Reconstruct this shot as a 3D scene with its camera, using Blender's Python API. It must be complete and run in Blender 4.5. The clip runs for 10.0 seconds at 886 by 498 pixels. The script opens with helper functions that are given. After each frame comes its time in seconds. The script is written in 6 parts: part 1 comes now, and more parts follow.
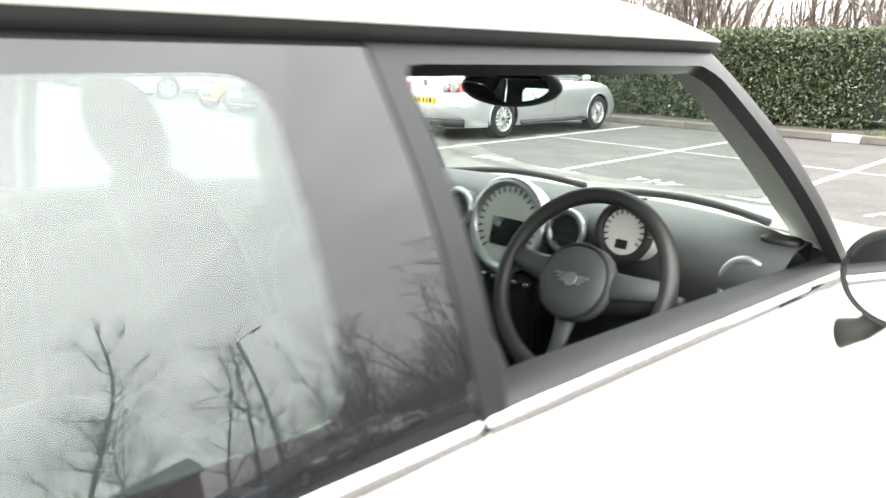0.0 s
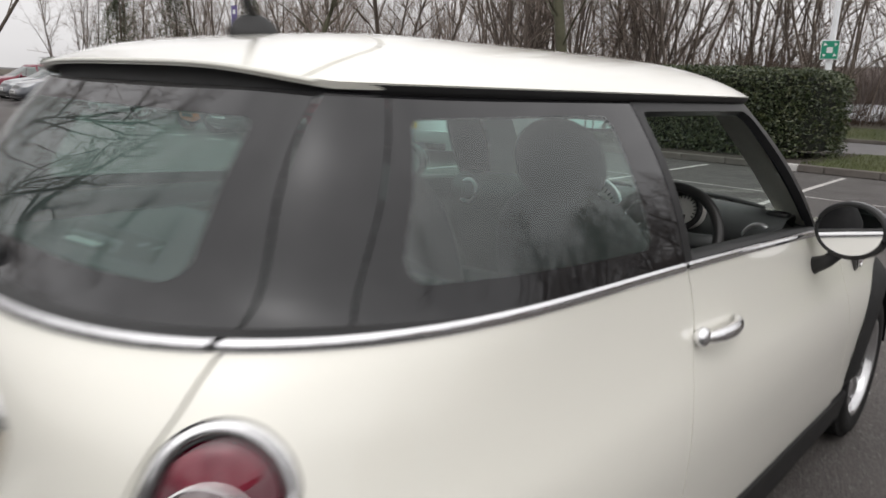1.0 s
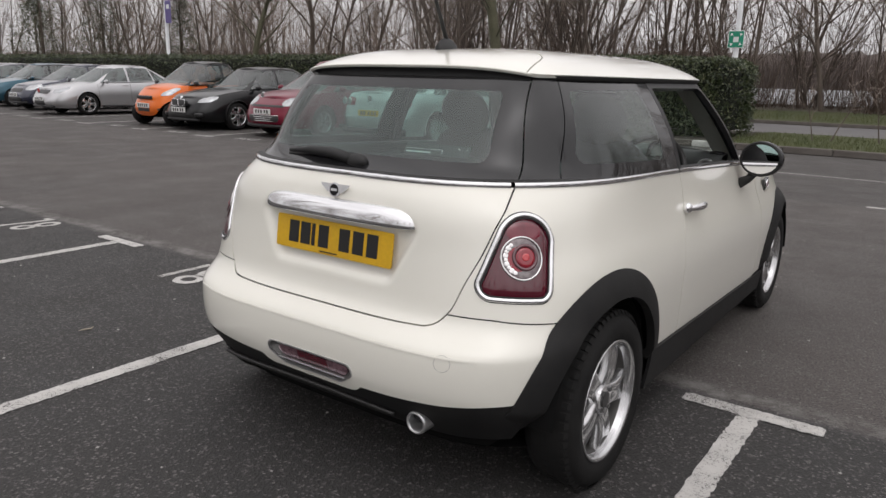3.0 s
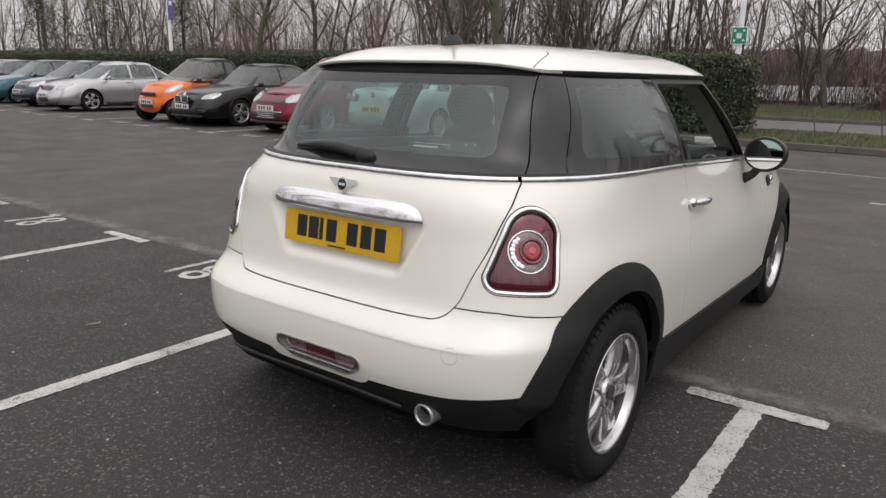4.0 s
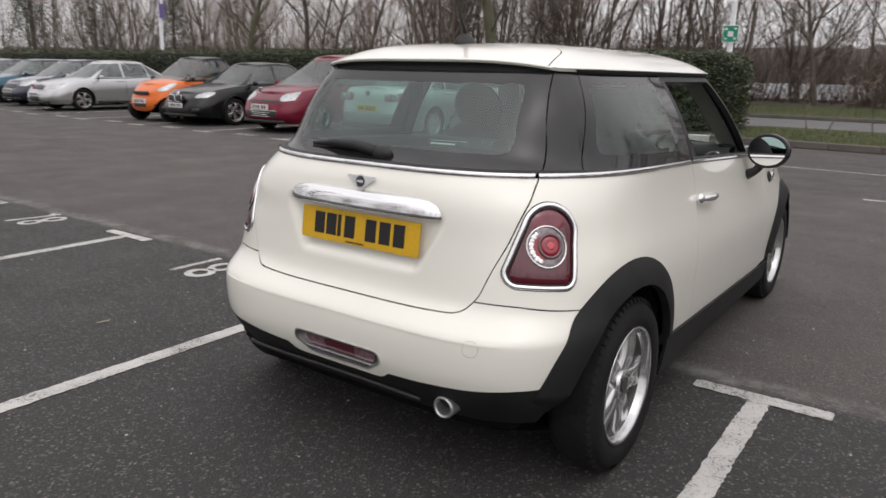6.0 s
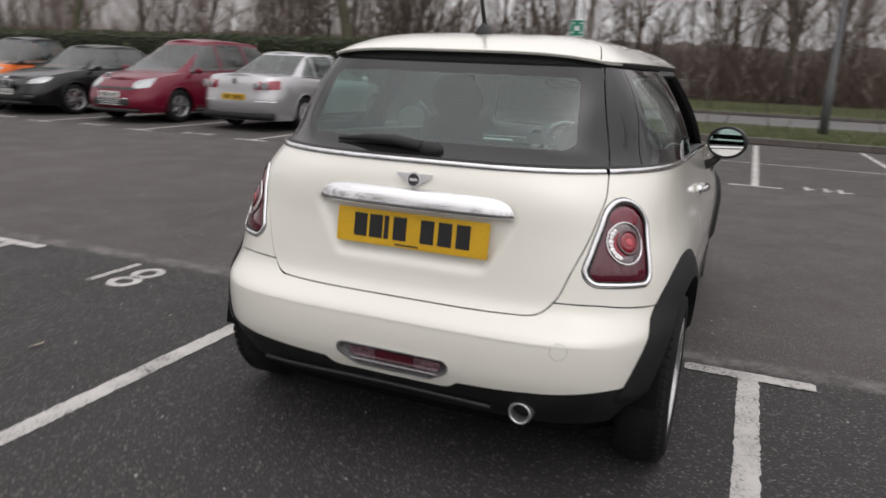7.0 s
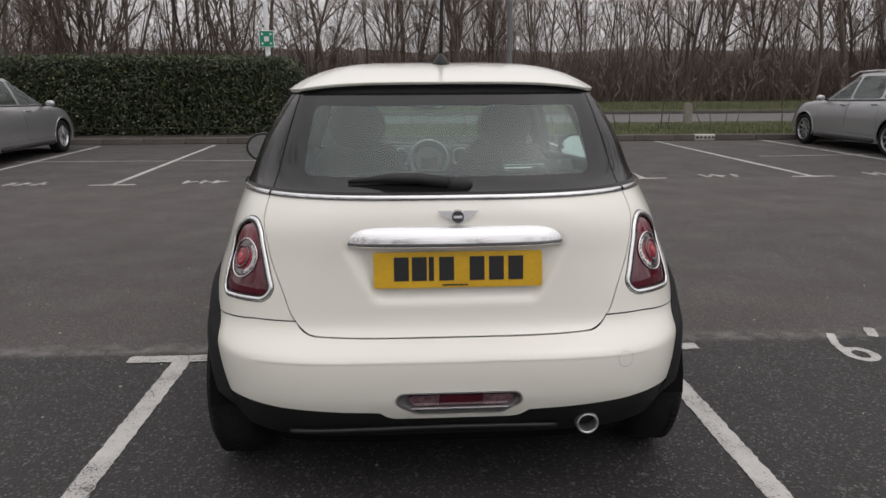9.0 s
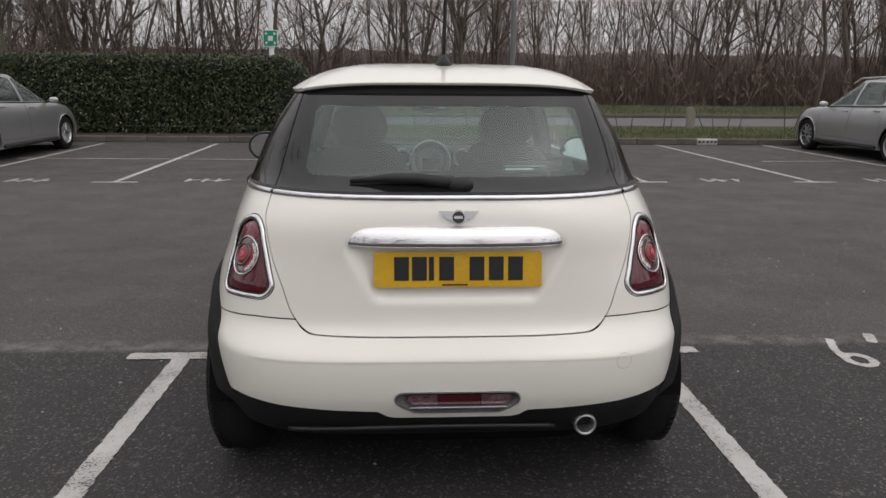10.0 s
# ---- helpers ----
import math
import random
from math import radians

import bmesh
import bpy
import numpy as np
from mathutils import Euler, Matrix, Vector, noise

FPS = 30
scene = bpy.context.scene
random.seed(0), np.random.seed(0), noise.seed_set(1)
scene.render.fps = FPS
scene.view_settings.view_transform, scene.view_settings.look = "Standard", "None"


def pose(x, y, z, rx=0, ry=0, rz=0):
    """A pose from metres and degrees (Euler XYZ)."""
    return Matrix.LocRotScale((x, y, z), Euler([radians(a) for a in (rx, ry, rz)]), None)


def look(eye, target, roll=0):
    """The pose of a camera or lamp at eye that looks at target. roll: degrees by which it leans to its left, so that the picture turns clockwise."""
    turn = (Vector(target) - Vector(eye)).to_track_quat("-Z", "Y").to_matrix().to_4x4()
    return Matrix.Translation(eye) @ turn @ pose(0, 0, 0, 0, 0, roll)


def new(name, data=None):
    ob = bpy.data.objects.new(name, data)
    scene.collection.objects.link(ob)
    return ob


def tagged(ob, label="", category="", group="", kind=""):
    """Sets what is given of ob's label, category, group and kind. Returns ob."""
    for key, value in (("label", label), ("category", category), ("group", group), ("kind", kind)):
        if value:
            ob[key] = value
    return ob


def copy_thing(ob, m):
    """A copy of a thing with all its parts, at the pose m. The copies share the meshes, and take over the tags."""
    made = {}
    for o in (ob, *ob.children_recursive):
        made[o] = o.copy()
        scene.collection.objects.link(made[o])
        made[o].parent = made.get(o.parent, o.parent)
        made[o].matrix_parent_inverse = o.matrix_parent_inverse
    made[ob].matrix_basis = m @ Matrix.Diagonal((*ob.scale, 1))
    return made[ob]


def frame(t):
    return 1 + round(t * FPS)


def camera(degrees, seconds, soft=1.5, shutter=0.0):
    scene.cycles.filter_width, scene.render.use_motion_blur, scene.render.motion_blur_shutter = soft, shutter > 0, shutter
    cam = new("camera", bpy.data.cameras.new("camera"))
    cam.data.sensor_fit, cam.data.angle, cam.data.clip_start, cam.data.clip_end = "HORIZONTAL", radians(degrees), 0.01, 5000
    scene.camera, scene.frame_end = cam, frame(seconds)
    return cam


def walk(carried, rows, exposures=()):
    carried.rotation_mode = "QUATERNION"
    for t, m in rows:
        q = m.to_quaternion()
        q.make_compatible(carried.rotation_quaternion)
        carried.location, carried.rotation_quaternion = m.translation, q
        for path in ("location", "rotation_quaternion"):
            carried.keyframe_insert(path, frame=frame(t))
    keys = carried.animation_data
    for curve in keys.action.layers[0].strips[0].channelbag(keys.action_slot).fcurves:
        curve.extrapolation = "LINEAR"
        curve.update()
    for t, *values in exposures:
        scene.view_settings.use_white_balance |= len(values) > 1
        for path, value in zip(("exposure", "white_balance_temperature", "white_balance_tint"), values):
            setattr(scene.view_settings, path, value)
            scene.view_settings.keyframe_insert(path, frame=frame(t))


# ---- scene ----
cam = camera(63.7, 10.0, shutter=0.65)
PATH = [
    (0, (1.11, 1.728, 1.306), (-0.282, 3.067, 0.786), 0.9),
    (0.5, (1.247, 1.26, 1.335), (-0.121, 2.632, 0.845), 1.4),
    (1, (1.316, 0.726, 1.34), (0.016, 2.177, 0.89), 2.3),
    (1.5, (1.42, 0.239, 1.329), (0.166, 1.709, 0.812), 1.8),
    (2, (1.453, -0.223, 1.33), (0.281, 1.34, 0.902), 1.0),
    (2.2, (1.467, -0.363, 1.327), (0.325, 1.215, 0.873), 1.4),
    (2.5, (1.534, -0.504, 1.323), (0.366, 1.056, 0.87), 1.0),
    (3, (1.627, -0.665, 1.32), (0.487, 0.911, 0.853), 1.4),
    (4.5, (1.627, -0.695, 1.315), (0.48, 0.873, 0.838), 1.3),
    (5, (1.631, -0.7, 1.316), (0.481, 0.867, 0.843), 1.0),
    (5.5, (1.636, -0.702, 1.317), (0.483, 0.862, 0.845), 1.0),
    (5.7, (1.637, -0.714, 1.319), (0.479, 0.847, 0.848), 0.9),
    (6.8, (1.085, -0.99, 1.293), (0.256, 0.766, 0.787), 2.7),
    (7, (0.925, -1.007, 1.303), (0.187, 0.784, 0.807), 2.3),
    (7.5, (0.46, -1.021, 1.312), (0.063, 0.881, 0.839), 1.4),
    (8, (0.055, -1.085, 1.33), (-0.028, 0.859, 0.867), 0.3),
    (8.5, (-0.152, -1.13, 1.38), (-0.054, 0.816, 0.936), -0.4),
    (9, (-0.157, -1.157, 1.368), (-0.055, 0.786, 0.906), -0.3),
    (9.5, (-0.15, -1.161, 1.362), (-0.052, 0.782, 0.896), 0.1),
    (10, (-0.155, -1.167, 1.366), (-0.056, 0.777, 0.908), 0.4),
]
walk(cam, [(t, look(eye, target, roll)) for t, eye, target, roll in PATH],
     [(t, e, 6500, tint) for t, e, tint in ((0.0, 2.98, 5), (0.4, 2.1, 8), (0.7, 1.1, 10), (1.0, 0.5, 11), (1.3, 0.3, 12), (1.6, 0.18, 13), (3.0, 0.3, 13), (5.7, 0.42, 13), (7.0, 0.32, 13), (8.0, 0.16, 13), (10.0, 0.08, 13))])

# ---- sky and light: an overcast winter day ----
world = bpy.data.worlds.new("world")
scene.world = world
world.use_nodes = True
wn, wl = world.node_tree.nodes, world.node_tree.links
sky = wn.new("ShaderNodeTexSky")
sky.sky_type, sky.sun_disc = "NISHITA", False
sky.sun_elevation, sky.sun_rotation, sky.dust_density = radians(60), radians(141), 4.0
# an even cloud cover: the sky's own colour greyed, under broad soft clouds that brighten towards the zenith
grey = wn.new("ShaderNodeHueSaturation")
grey.inputs["Saturation"].default_value, grey.inputs["Value"].default_value = 0.08, 0.16
wl.new(sky.outputs[0], grey.inputs["Color"])
co, sep = wn.new("ShaderNodeTexCoord"), wn.new("ShaderNodeSeparateXYZ")
wl.new(co.outputs["Generated"], sep.inputs[0])
up = wn.new("ShaderNodeMapRange")
up.inputs["From Min"].default_value, up.inputs["From Max"].default_value = 0.15, 0.9
up.inputs["To Min"].default_value, up.inputs["To Max"].default_value = 0.64, 1.12
wl.new(sep.outputs["Z"], up.inputs["Value"])
cloud = wn.new("ShaderNodeTexNoise")
cloud.inputs["Scale"].default_value, cloud.inputs["Detail"].default_value = 2.2, 5.0
flat = wn.new("ShaderNodeMapping")
flat.inputs["Scale"].default_value = (1.0, 1.0, 3.0)
wl.new(co.outputs["Generated"], flat.inputs["Vector"])
wl.new(flat.outputs[0], cloud.inputs["Vector"])
patch = wn.new("ShaderNodeMapRange")
patch.inputs["From Min"].default_value, patch.inputs["From Max"].default_value = 0.3, 0.7
patch.inputs["To Min"].default_value, patch.inputs["To Max"].default_value = 0.84, 1.12
wl.new(cloud.outputs["Fac"], patch.inputs["Value"])
cover = wn.new("ShaderNodeMath")
cover.operation = "MULTIPLY"
wl.new(up.outputs[0], cover.inputs[0])
wl.new(patch.outputs[0], cover.inputs[1])
tone = wn.new("ShaderNodeMix")
tone.data_type, tone.blend_type = "RGBA", "MULTIPLY"
tone.inputs["Factor"].default_value = 1.0
tone.inputs["A"].default_value = (1.0, 0.985, 0.985, 1)
wl.new(cover.outputs[0], tone.inputs["B"])
sky_mix = wn.new("ShaderNodeMix")
sky_mix.data_type = "RGBA"
sky_mix.inputs["Factor"].default_value = 0.8
wl.new(grey.outputs[0], sky_mix.inputs["A"])
wl.new(tone.outputs["Result"], sky_mix.inputs["B"])
wl.new(sky_mix.outputs["Result"], wn["Background"].inputs[0])
wn["Background"].inputs[1].default_value = 1.0
sun = new("sun", bpy.data.lights.new("sun", "SUN"))
sun.data.energy, sun.data.angle, sun.data.color = 0.20, radians(110), (1.0, 0.97, 0.93)
sun.matrix_world = look((4, -3, 11), (0, 2, 0))

# ---- small tools ----
PI = math.pi


def node_mat(name, base, rough=0.5, metal=0.0, **extra):
    m = bpy.data.materials.new(name)
    m.use_nodes = True
    b = m.node_tree.nodes["Principled BSDF"]
    b.inputs["Base Color"].default_value = (*base, 1)
    b.inputs["Roughness"].default_value = rough
    b.inputs["Metallic"].default_value = metal
    for key, value in extra.items():
        b.inputs[key.replace("_", " ")].default_value = value
    return m


def mesh_of(name, verts, faces, material=None, smooth=True):
    me = bpy.data.meshes.new(name)
    me.from_pydata([tuple(map(float, v)) for v in verts], [], [tuple(f) for f in faces])
    if material:
        me.materials.append(material)
    if smooth:
        me.shade_smooth()
    me.update()
    return me


def piece(name, verts, faces, material, parent=None, label="", smooth=True):
    """One mesh object under a thing or a part."""
    ob = new(name, mesh_of(name, verts, faces, material, smooth))
    ob.parent = parent
    if label:
        ob["label"] = label
    return ob


def part(name, bm, material, parent=None, label="", smooth=False):
    me = bpy.data.meshes.new(name)
    bm.to_mesh(me)
    bm.free()
    me.materials.append(material)
    if smooth:
        me.shade_smooth()
    ob = new(name, me)
    ob.parent = parent
    if label:
        ob["label"] = label
    return ob


def thing(name, label, category, m=None, group="", kind=""):
    ob = new(name)
    ob.empty_display_size = 0.1
    if m is not None:
        ob.matrix_basis = m
    return tagged(ob, label, category, group, kind)


def box(w, d, h, x=0, y=0, z=0, bevel=0.0, seg=2):
    """A bmesh box whose base middle stands at x, y, z."""
    bm = bmesh.new()
    bmesh.ops.create_cube(bm, size=1, matrix=Matrix.Translation((x, y, z + h / 2)) @ Matrix.Diagonal((w, d, h, 1)))
    if bevel:
        bmesh.ops.bevel(bm, geom=bm.edges[:], offset=bevel, segments=seg, affect="EDGES", profile=0.5)
    return bm


def lerp(table, t):
    """A smooth reading of a small table of (place, value)."""
    xs, ys = [p[0] for p in table], [p[1] for p in table]
    return float(np.interp(t, xs, ys))


def grid_faces(nu, nv, wrap=False):
    faces = []
    for j in range(nv - 1):
        for i in range(nu if wrap else nu - 1):
            a, b = j * nu + i, j * nu + (i + 1) % nu
            faces.append((a, b, b + nu, a + nu))
    return faces


def clip(verts, faces, field):
    """Cuts a mesh along field = 0 and keeps what is above it."""
    val = [field(v) for v in verts]
    out, made, keep = [], {}, []
    names = {}

    def vertex(i):
        if i not in names:
            names[i] = len(out)
            out.append(verts[i])
        return names[i]

    def cut(i, j):
        key = (min(i, j), max(i, j))
        if key not in made:
            t = val[i] / (val[i] - val[j])
            made[key] = len(out)
            out.append(tuple(a + t * (b - a) for a, b in zip(verts[i], verts[j])))
        return made[key]

    for f in faces:
        s = [val[i] > 0 for i in f]
        if all(s):
            keep.append(tuple(vertex(i) for i in f))
        elif any(s):
            poly = []
            for k, i in enumerate(f):
                j = f[(k + 1) % len(f)]
                if val[i] > 0:
                    poly.append(vertex(i))
                if (val[i] > 0) != (val[j] > 0):
                    poly.append(cut(i, j))
            if len(poly) > 2:
                keep.append(tuple(poly))
    return out, keep

# ---- materials ----
def nodes_of(m):
    return m.node_tree.nodes, m.node_tree.links, m.node_tree.nodes["Principled BSDF"]


def noise_on(m, scale, detail=4.0, rough=0.6, space="Object"):
    n, l, b = nodes_of(m)
    co = n.new("ShaderNodeTexCoord")
    tex = n.new("ShaderNodeTexNoise")
    tex.inputs["Scale"].default_value, tex.inputs["Detail"].default_value, tex.inputs["Roughness"].default_value = scale, detail, rough
    l.new(co.outputs[space], tex.inputs["Vector"])
    return tex


def ramp_on(m, source, stops):
    n, l, b = nodes_of(m)
    r = n.new("ShaderNodeValToRGB")
    while len(r.color_ramp.elements) < len(stops):
        r.color_ramp.elements.new(0.5)
    for e, (p, c) in zip(r.color_ramp.elements, stops):
        e.position, e.color = p, (*c, 1) if len(c) == 3 else c
    l.new(source, r.inputs[0])
    return r


def bump_on(m, source, strength, distance):
    n, l, b = nodes_of(m)
    k = n.new("ShaderNodeBump")
    k.inputs["Strength"].default_value, k.inputs["Distance"].default_value = strength, distance
    l.new(source, k.inputs["Height"])
    l.new(k.outputs[0], b.inputs["Normal"])
    return k


def mixed(m, fac, a, b_):
    n, l, b = nodes_of(m)
    x = n.new("ShaderNodeMix")
    x.data_type = "RGBA"
    for s, v in ((x.inputs["Factor"], fac), (x.inputs["A"], a), (x.inputs["B"], b_)):
        if isinstance(v, (int, float)):
            s.default_value = v
        elif isinstance(v, tuple):
            s.default_value = (*v, 1)
        else:
            l.new(v, s)
    return x.outputs["Result"]


def varied(name, c0, c1, scale, rough=0.5, metal=0.0, bump=0.0, distance=0.002, fine=None, **extra):
    """A surface whose colour wanders between two tones at two scales, with a fine relief."""
    m = node_mat(name, c0, rough, metal, **extra)
    n, l, b = nodes_of(m)
    big = noise_on(m, scale, 3.0)
    r = ramp_on(m, big.outputs["Fac"], [(0.35, c0), (0.68, c1)])
    small = noise_on(m, fine or scale * 14, 6.0)
    dark = tuple(v * 0.8 for v in c0)
    fr = ramp_on(m, small.outputs["Fac"], [(0.40, (0.0,) * 3), (0.75, (1.0,) * 3)])
    l.new(mixed(m, fr.outputs[0], r.outputs[0], tuple(0.5 * (a + d) for a, d in zip(c1, dark))), b.inputs["Base Color"])
    if bump:
        bump_on(m, small.outputs["Fac"], bump, distance)
    return m


def car_paint(name, colour, flake=0.0, rough=0.28, coat=1.0, spec=0.5):
    m = node_mat(name, colour, rough, flake, Coat_Weight=coat, Coat_Roughness=0.04, Specular_IOR_Level=spec)
    n, l, b = nodes_of(m)
    film = noise_on(m, 3.0, 5.0)
    # a trace of grey dust in the paint colour
    film_tone = tuple(v * 0.99 + 0.01 * d for v, d in zip(colour, (.34, .32, .29)))
    r = ramp_on(m, film.outputs["Fac"], [(0.40, colour), (0.75, film_tone)])
    l.new(r.outputs[0], b.inputs["Base Color"])
    return m


def pane_glass(name, tint, gloss_rough=0.01, ior=1.5, film=0.0):
    """A thin pane: tinted see-through under a thin, uneven pale green film, with a mirror gloss that grows towards
    grazing.
    """
    m = bpy.data.materials.new(name)
    m.use_nodes = True
    n, l = m.node_tree.nodes, m.node_tree.links
    n.remove(n["Principled BSDF"])
    tr, gl, fr, mx = n.new("ShaderNodeBsdfTransparent"), n.new("ShaderNodeBsdfGlossy"), n.new("ShaderNodeLayerWeight"), n.new("ShaderNodeMixShader")
    film_tone, co, tex, amount, dm = n.new("ShaderNodeBsdfDiffuse"), n.new("ShaderNodeTexCoord"), n.new("ShaderNodeTexNoise"), n.new("ShaderNodeMapRange"), n.new("ShaderNodeMixShader")
    tr.inputs[0].default_value = (*tint, 1)
    # pale green diffuse film that veils the pane, uneven by noise
    film_tone.inputs[0].default_value = (.62, .84, .79, 1)
    tex.inputs["Scale"].default_value, tex.inputs["Detail"].default_value = 2.5, 4.0
    l.new(co.outputs["Object"], tex.inputs["Vector"])
    amount.inputs["To Min"].default_value, amount.inputs["To Max"].default_value = film * .6, film * 1.4
    l.new(tex.outputs["Fac"], amount.inputs["Value"])
    l.new(amount.outputs[0], dm.inputs[0])
    l.new(tr.outputs[0], dm.inputs[1])
    l.new(film_tone.outputs[0], dm.inputs[2])
    gl.inputs["Roughness"].default_value = gloss_rough
    r0 = ((ior - 1) / (ior + 1)) ** 2
    fr.inputs["Blend"].default_value = .5
    pw, sc = n.new("ShaderNodeMath"), n.new("ShaderNodeMath")
    pw.operation, sc.operation = "POWER", "MULTIPLY_ADD"
    l.new(fr.outputs["Facing"], pw.inputs[0])
    pw.inputs[1].default_value = 5.0
    l.new(pw.outputs[0], sc.inputs[0])
    sc.inputs[1].default_value, sc.inputs[2].default_value = 1 - 2 * r0, 2 * r0
    l.new(sc.outputs[0], mx.inputs[0])
    l.new(dm.outputs[0], mx.inputs[1])
    l.new(gl.outputs[0], mx.inputs[2])
    l.new(mx.outputs[0], n["Material Output"].inputs[0])
    return m


PAINT = car_paint("pearl white car paint", (.815, .80, .722))
GLOSS_BLACK = node_mat("gloss black", (.012, .012, .014), .06, Coat_Weight=.5)
SATIN_BLACK = varied("satin black trim", (.012, .012, .013), (.018, .018, .019), 8.0, .38, Specular_IOR_Level=.3)
FRIT = node_mat("black glass edge", (.012, .012, .013), .03, IOR=1.55)
SEAL = varied("black rubber", (.012, .012, .012), (.022, .022, .022), 6.0, .6)
DARK = node_mat("dark underbody", (.007, .007, .007), .95, Specular_IOR_Level=.1)
RECESS = varied("grey satin recess", (.10, .098, .096), (.15, .146, .142), 9.0, .45)
PLASTIC = varied("weathered black plastic", (.008, .008, .0085), (.019, .0185, .018), 7.0, .65, bump=.25, distance=.001, fine=420, Specular_IOR_Level=.3)
CHROME = node_mat("chrome", (.82, .82, .83), .06, 1.0)
SATIN = varied("satin silver", (.52, .52, .53), (.62, .62, .62), 9.0, .3, .85)
ALLOY = varied("silver alloy paint", (.50, .50, .51), (.62, .62, .62), 12.0, .20, .85, Coat_Weight=.8)
RUBBER = varied("tyre rubber", (.007, .007, .007), (.015, .0145, .014), 9.0, .8, bump=.4, distance=.002, fine=220, Specular_IOR_Level=.25)
MIRROR = node_mat("mirror glass", (.9, .9, .9), .01, 1.0)
GLASS = pane_glass("green tinted glass", (.64, .84, .78), ior=1.6, film=.026)
REAR_GLASS = pane_glass("green tinted rear glass with a film of dirt", (.50, .69, .64), ior=1.5, film=.050)
CLEAR = pane_glass("clear windscreen glass", (.82, .90, .87), ior=1.4, film=.012)
LAMP_RED = node_mat("red lamp lens", (.085, .002, .012), .05, Coat_Weight=1.0, Coat_Roughness=.03)
LAMP_DEEP = node_mat("bright red lamp lens", (.27, .008, .022), .12, Coat_Weight=1.0)
LAMP_CLEAR = varied("clear ribbed lens", (.34, .09, .11), (.12, .02, .03), 45.0, .12, .35, Coat_Weight=1.0)
FOG_CLEAR = varied("clear reversing lens", (.34, .20, .23), (.07, .025, .04), 60.0, .12, .3, Coat_Weight=1.0)
LAMP_SKY_SHEEN = varied("paler red lens", (.20, .012, .030), (.13, .004, .018), 30.0, .06, Coat_Weight=1.0)
LAMP_GLOW = node_mat("pale red lens", (.55, .05, .06), .12, Coat_Weight=1.0)
LAMP_COLLAR = node_mat("dark red lamp collar", (.12, .05, .06), .15, .4, Coat_Weight=1.0)
YELLOW = varied("yellow reflective plate", (.70, .42, .012), (.62, .36, .012), 5.0, .4)
INK = node_mat("black print", (.012, .012, .012), .5)
PALE = node_mat("pale print", (.62, .62, .60), .6)

# ---- the white hatchback: its surface ----
def soft_table(table, t):
    """A smooth curve through a small table (Catmull-Rom)."""
    n = len(table)
    if t <= table[0][0]:
        return table[0][1]
    if t >= table[-1][0]:
        return table[-1][1]
    k = max(i for i in range(n - 1) if table[i][0] <= t)
    (x0, y0), (x1, y1) = table[k], table[k + 1]
    s0 = (y1 - table[k - 1][1]) / (x1 - table[k - 1][0]) if k > 0 else (y1 - y0) / (x1 - x0)
    s1 = (table[k + 2][1] - y0) / (table[k + 2][0] - x0) if k + 2 < n else (y1 - y0) / (x1 - x0)
    h = x1 - x0
    u = (t - x0) / h
    return y0 * (2 * u**3 - 3 * u**2 + 1) + h * s0 * (u**3 - 2 * u**2 + u) + y1 * (3 * u**2 - 2 * u**3) + h * s1 * (u**3 - u**2)


REAR = [(.18, 1.0), (.25, .94), (.33, .885), (.40, .855), (.46, .847), (.53, .850), (.555, .860), (.60, .915), (.63, .938), (.70, .952), (.80, .965), (.90, .975), (.96, .990), (1.01, 1.018)]
SIDE = [(.18, .795), (.28, .811), (.40, .824), (.52, .831), (.64, .831), (.74, .816), (.83, .788), (.92, .763), (1.01, .744)]
POWER = [(.18, 4.6), (.62, 4.7), (.72, 4.5), (.82, 4.2), (.91, 4.0), (.965, 3.6), (1.01, 3.2)]
NOSE = [(.18, 4.42), (.30, 4.52), (.45, 4.56), (.62, 4.55), (.78, 4.50), (.92, 4.42), (1.01, 4.30)]
BELT = [(.9, 1.006), (1.25, 1.006), (2.15, .980), (3.15, .930), (3.5, .905), (4.0, .845), (4.35, .765), (4.6, .68)]


def outline(w, rear, front, n, ym=1.9, yf=3.55, nf=3.0, count=230):
    """Half a plan outline, from the rear's middle round the right side to the front's middle, evenly spaced."""
    pts = []
    for i in range(241):
        a = i / 240 * PI / 2
        pts.append((w * math.sin(a) ** (2 / n), ym - (ym - rear) * max(math.cos(a), 0.0) ** (2 / n)))
    for i in range(241):
        a = i / 240 * PI / 2
        pts.append((w * max(math.cos(a), 0.0) ** (2 / nf), yf + (front - yf) * math.sin(a) ** (2 / nf)))
    p = np.array(pts)
    d = np.concatenate(([0], np.cumsum(np.hypot(*np.diff(p, axis=0).T))))
    keep = np.concatenate(([True], np.diff(d) > 1e-9))
    u = np.linspace(0, 1, count)
    s = d[-1] * np.where(u < .62, u / .62 * .34, .34 + (u - .62) / .38 * .66)
    return np.stack([np.interp(s, d[keep], p[keep, 0]), np.interp(s, d[keep], p[keep, 1])], 1)


def body_level(z, count=230, inset=0.0):
    o = outline(soft_table(SIDE, z) - inset, soft_table(REAR, z) + inset, soft_table(NOSE, z) - inset, soft_table(POWER, z), count=count)
    k = max(0.0, (z - .45) / (1.006 - .45))
    return [(x, y, z + (soft_table(BELT, y) - 1.006) * k) for x, y in o]


def both(rows):
    """Full rings from half rings."""
    return [[(-x, y, z) for x, y, z in reversed(r[1:])] + list(r) for r in rows]


def skin(rows):
    nu = len(rows[0])
    return [p for r in rows for p in r], grid_faces(nu, len(rows))


BODY = skin(both([body_level(z) for z in np.linspace(.18, 1.006, 84)]))


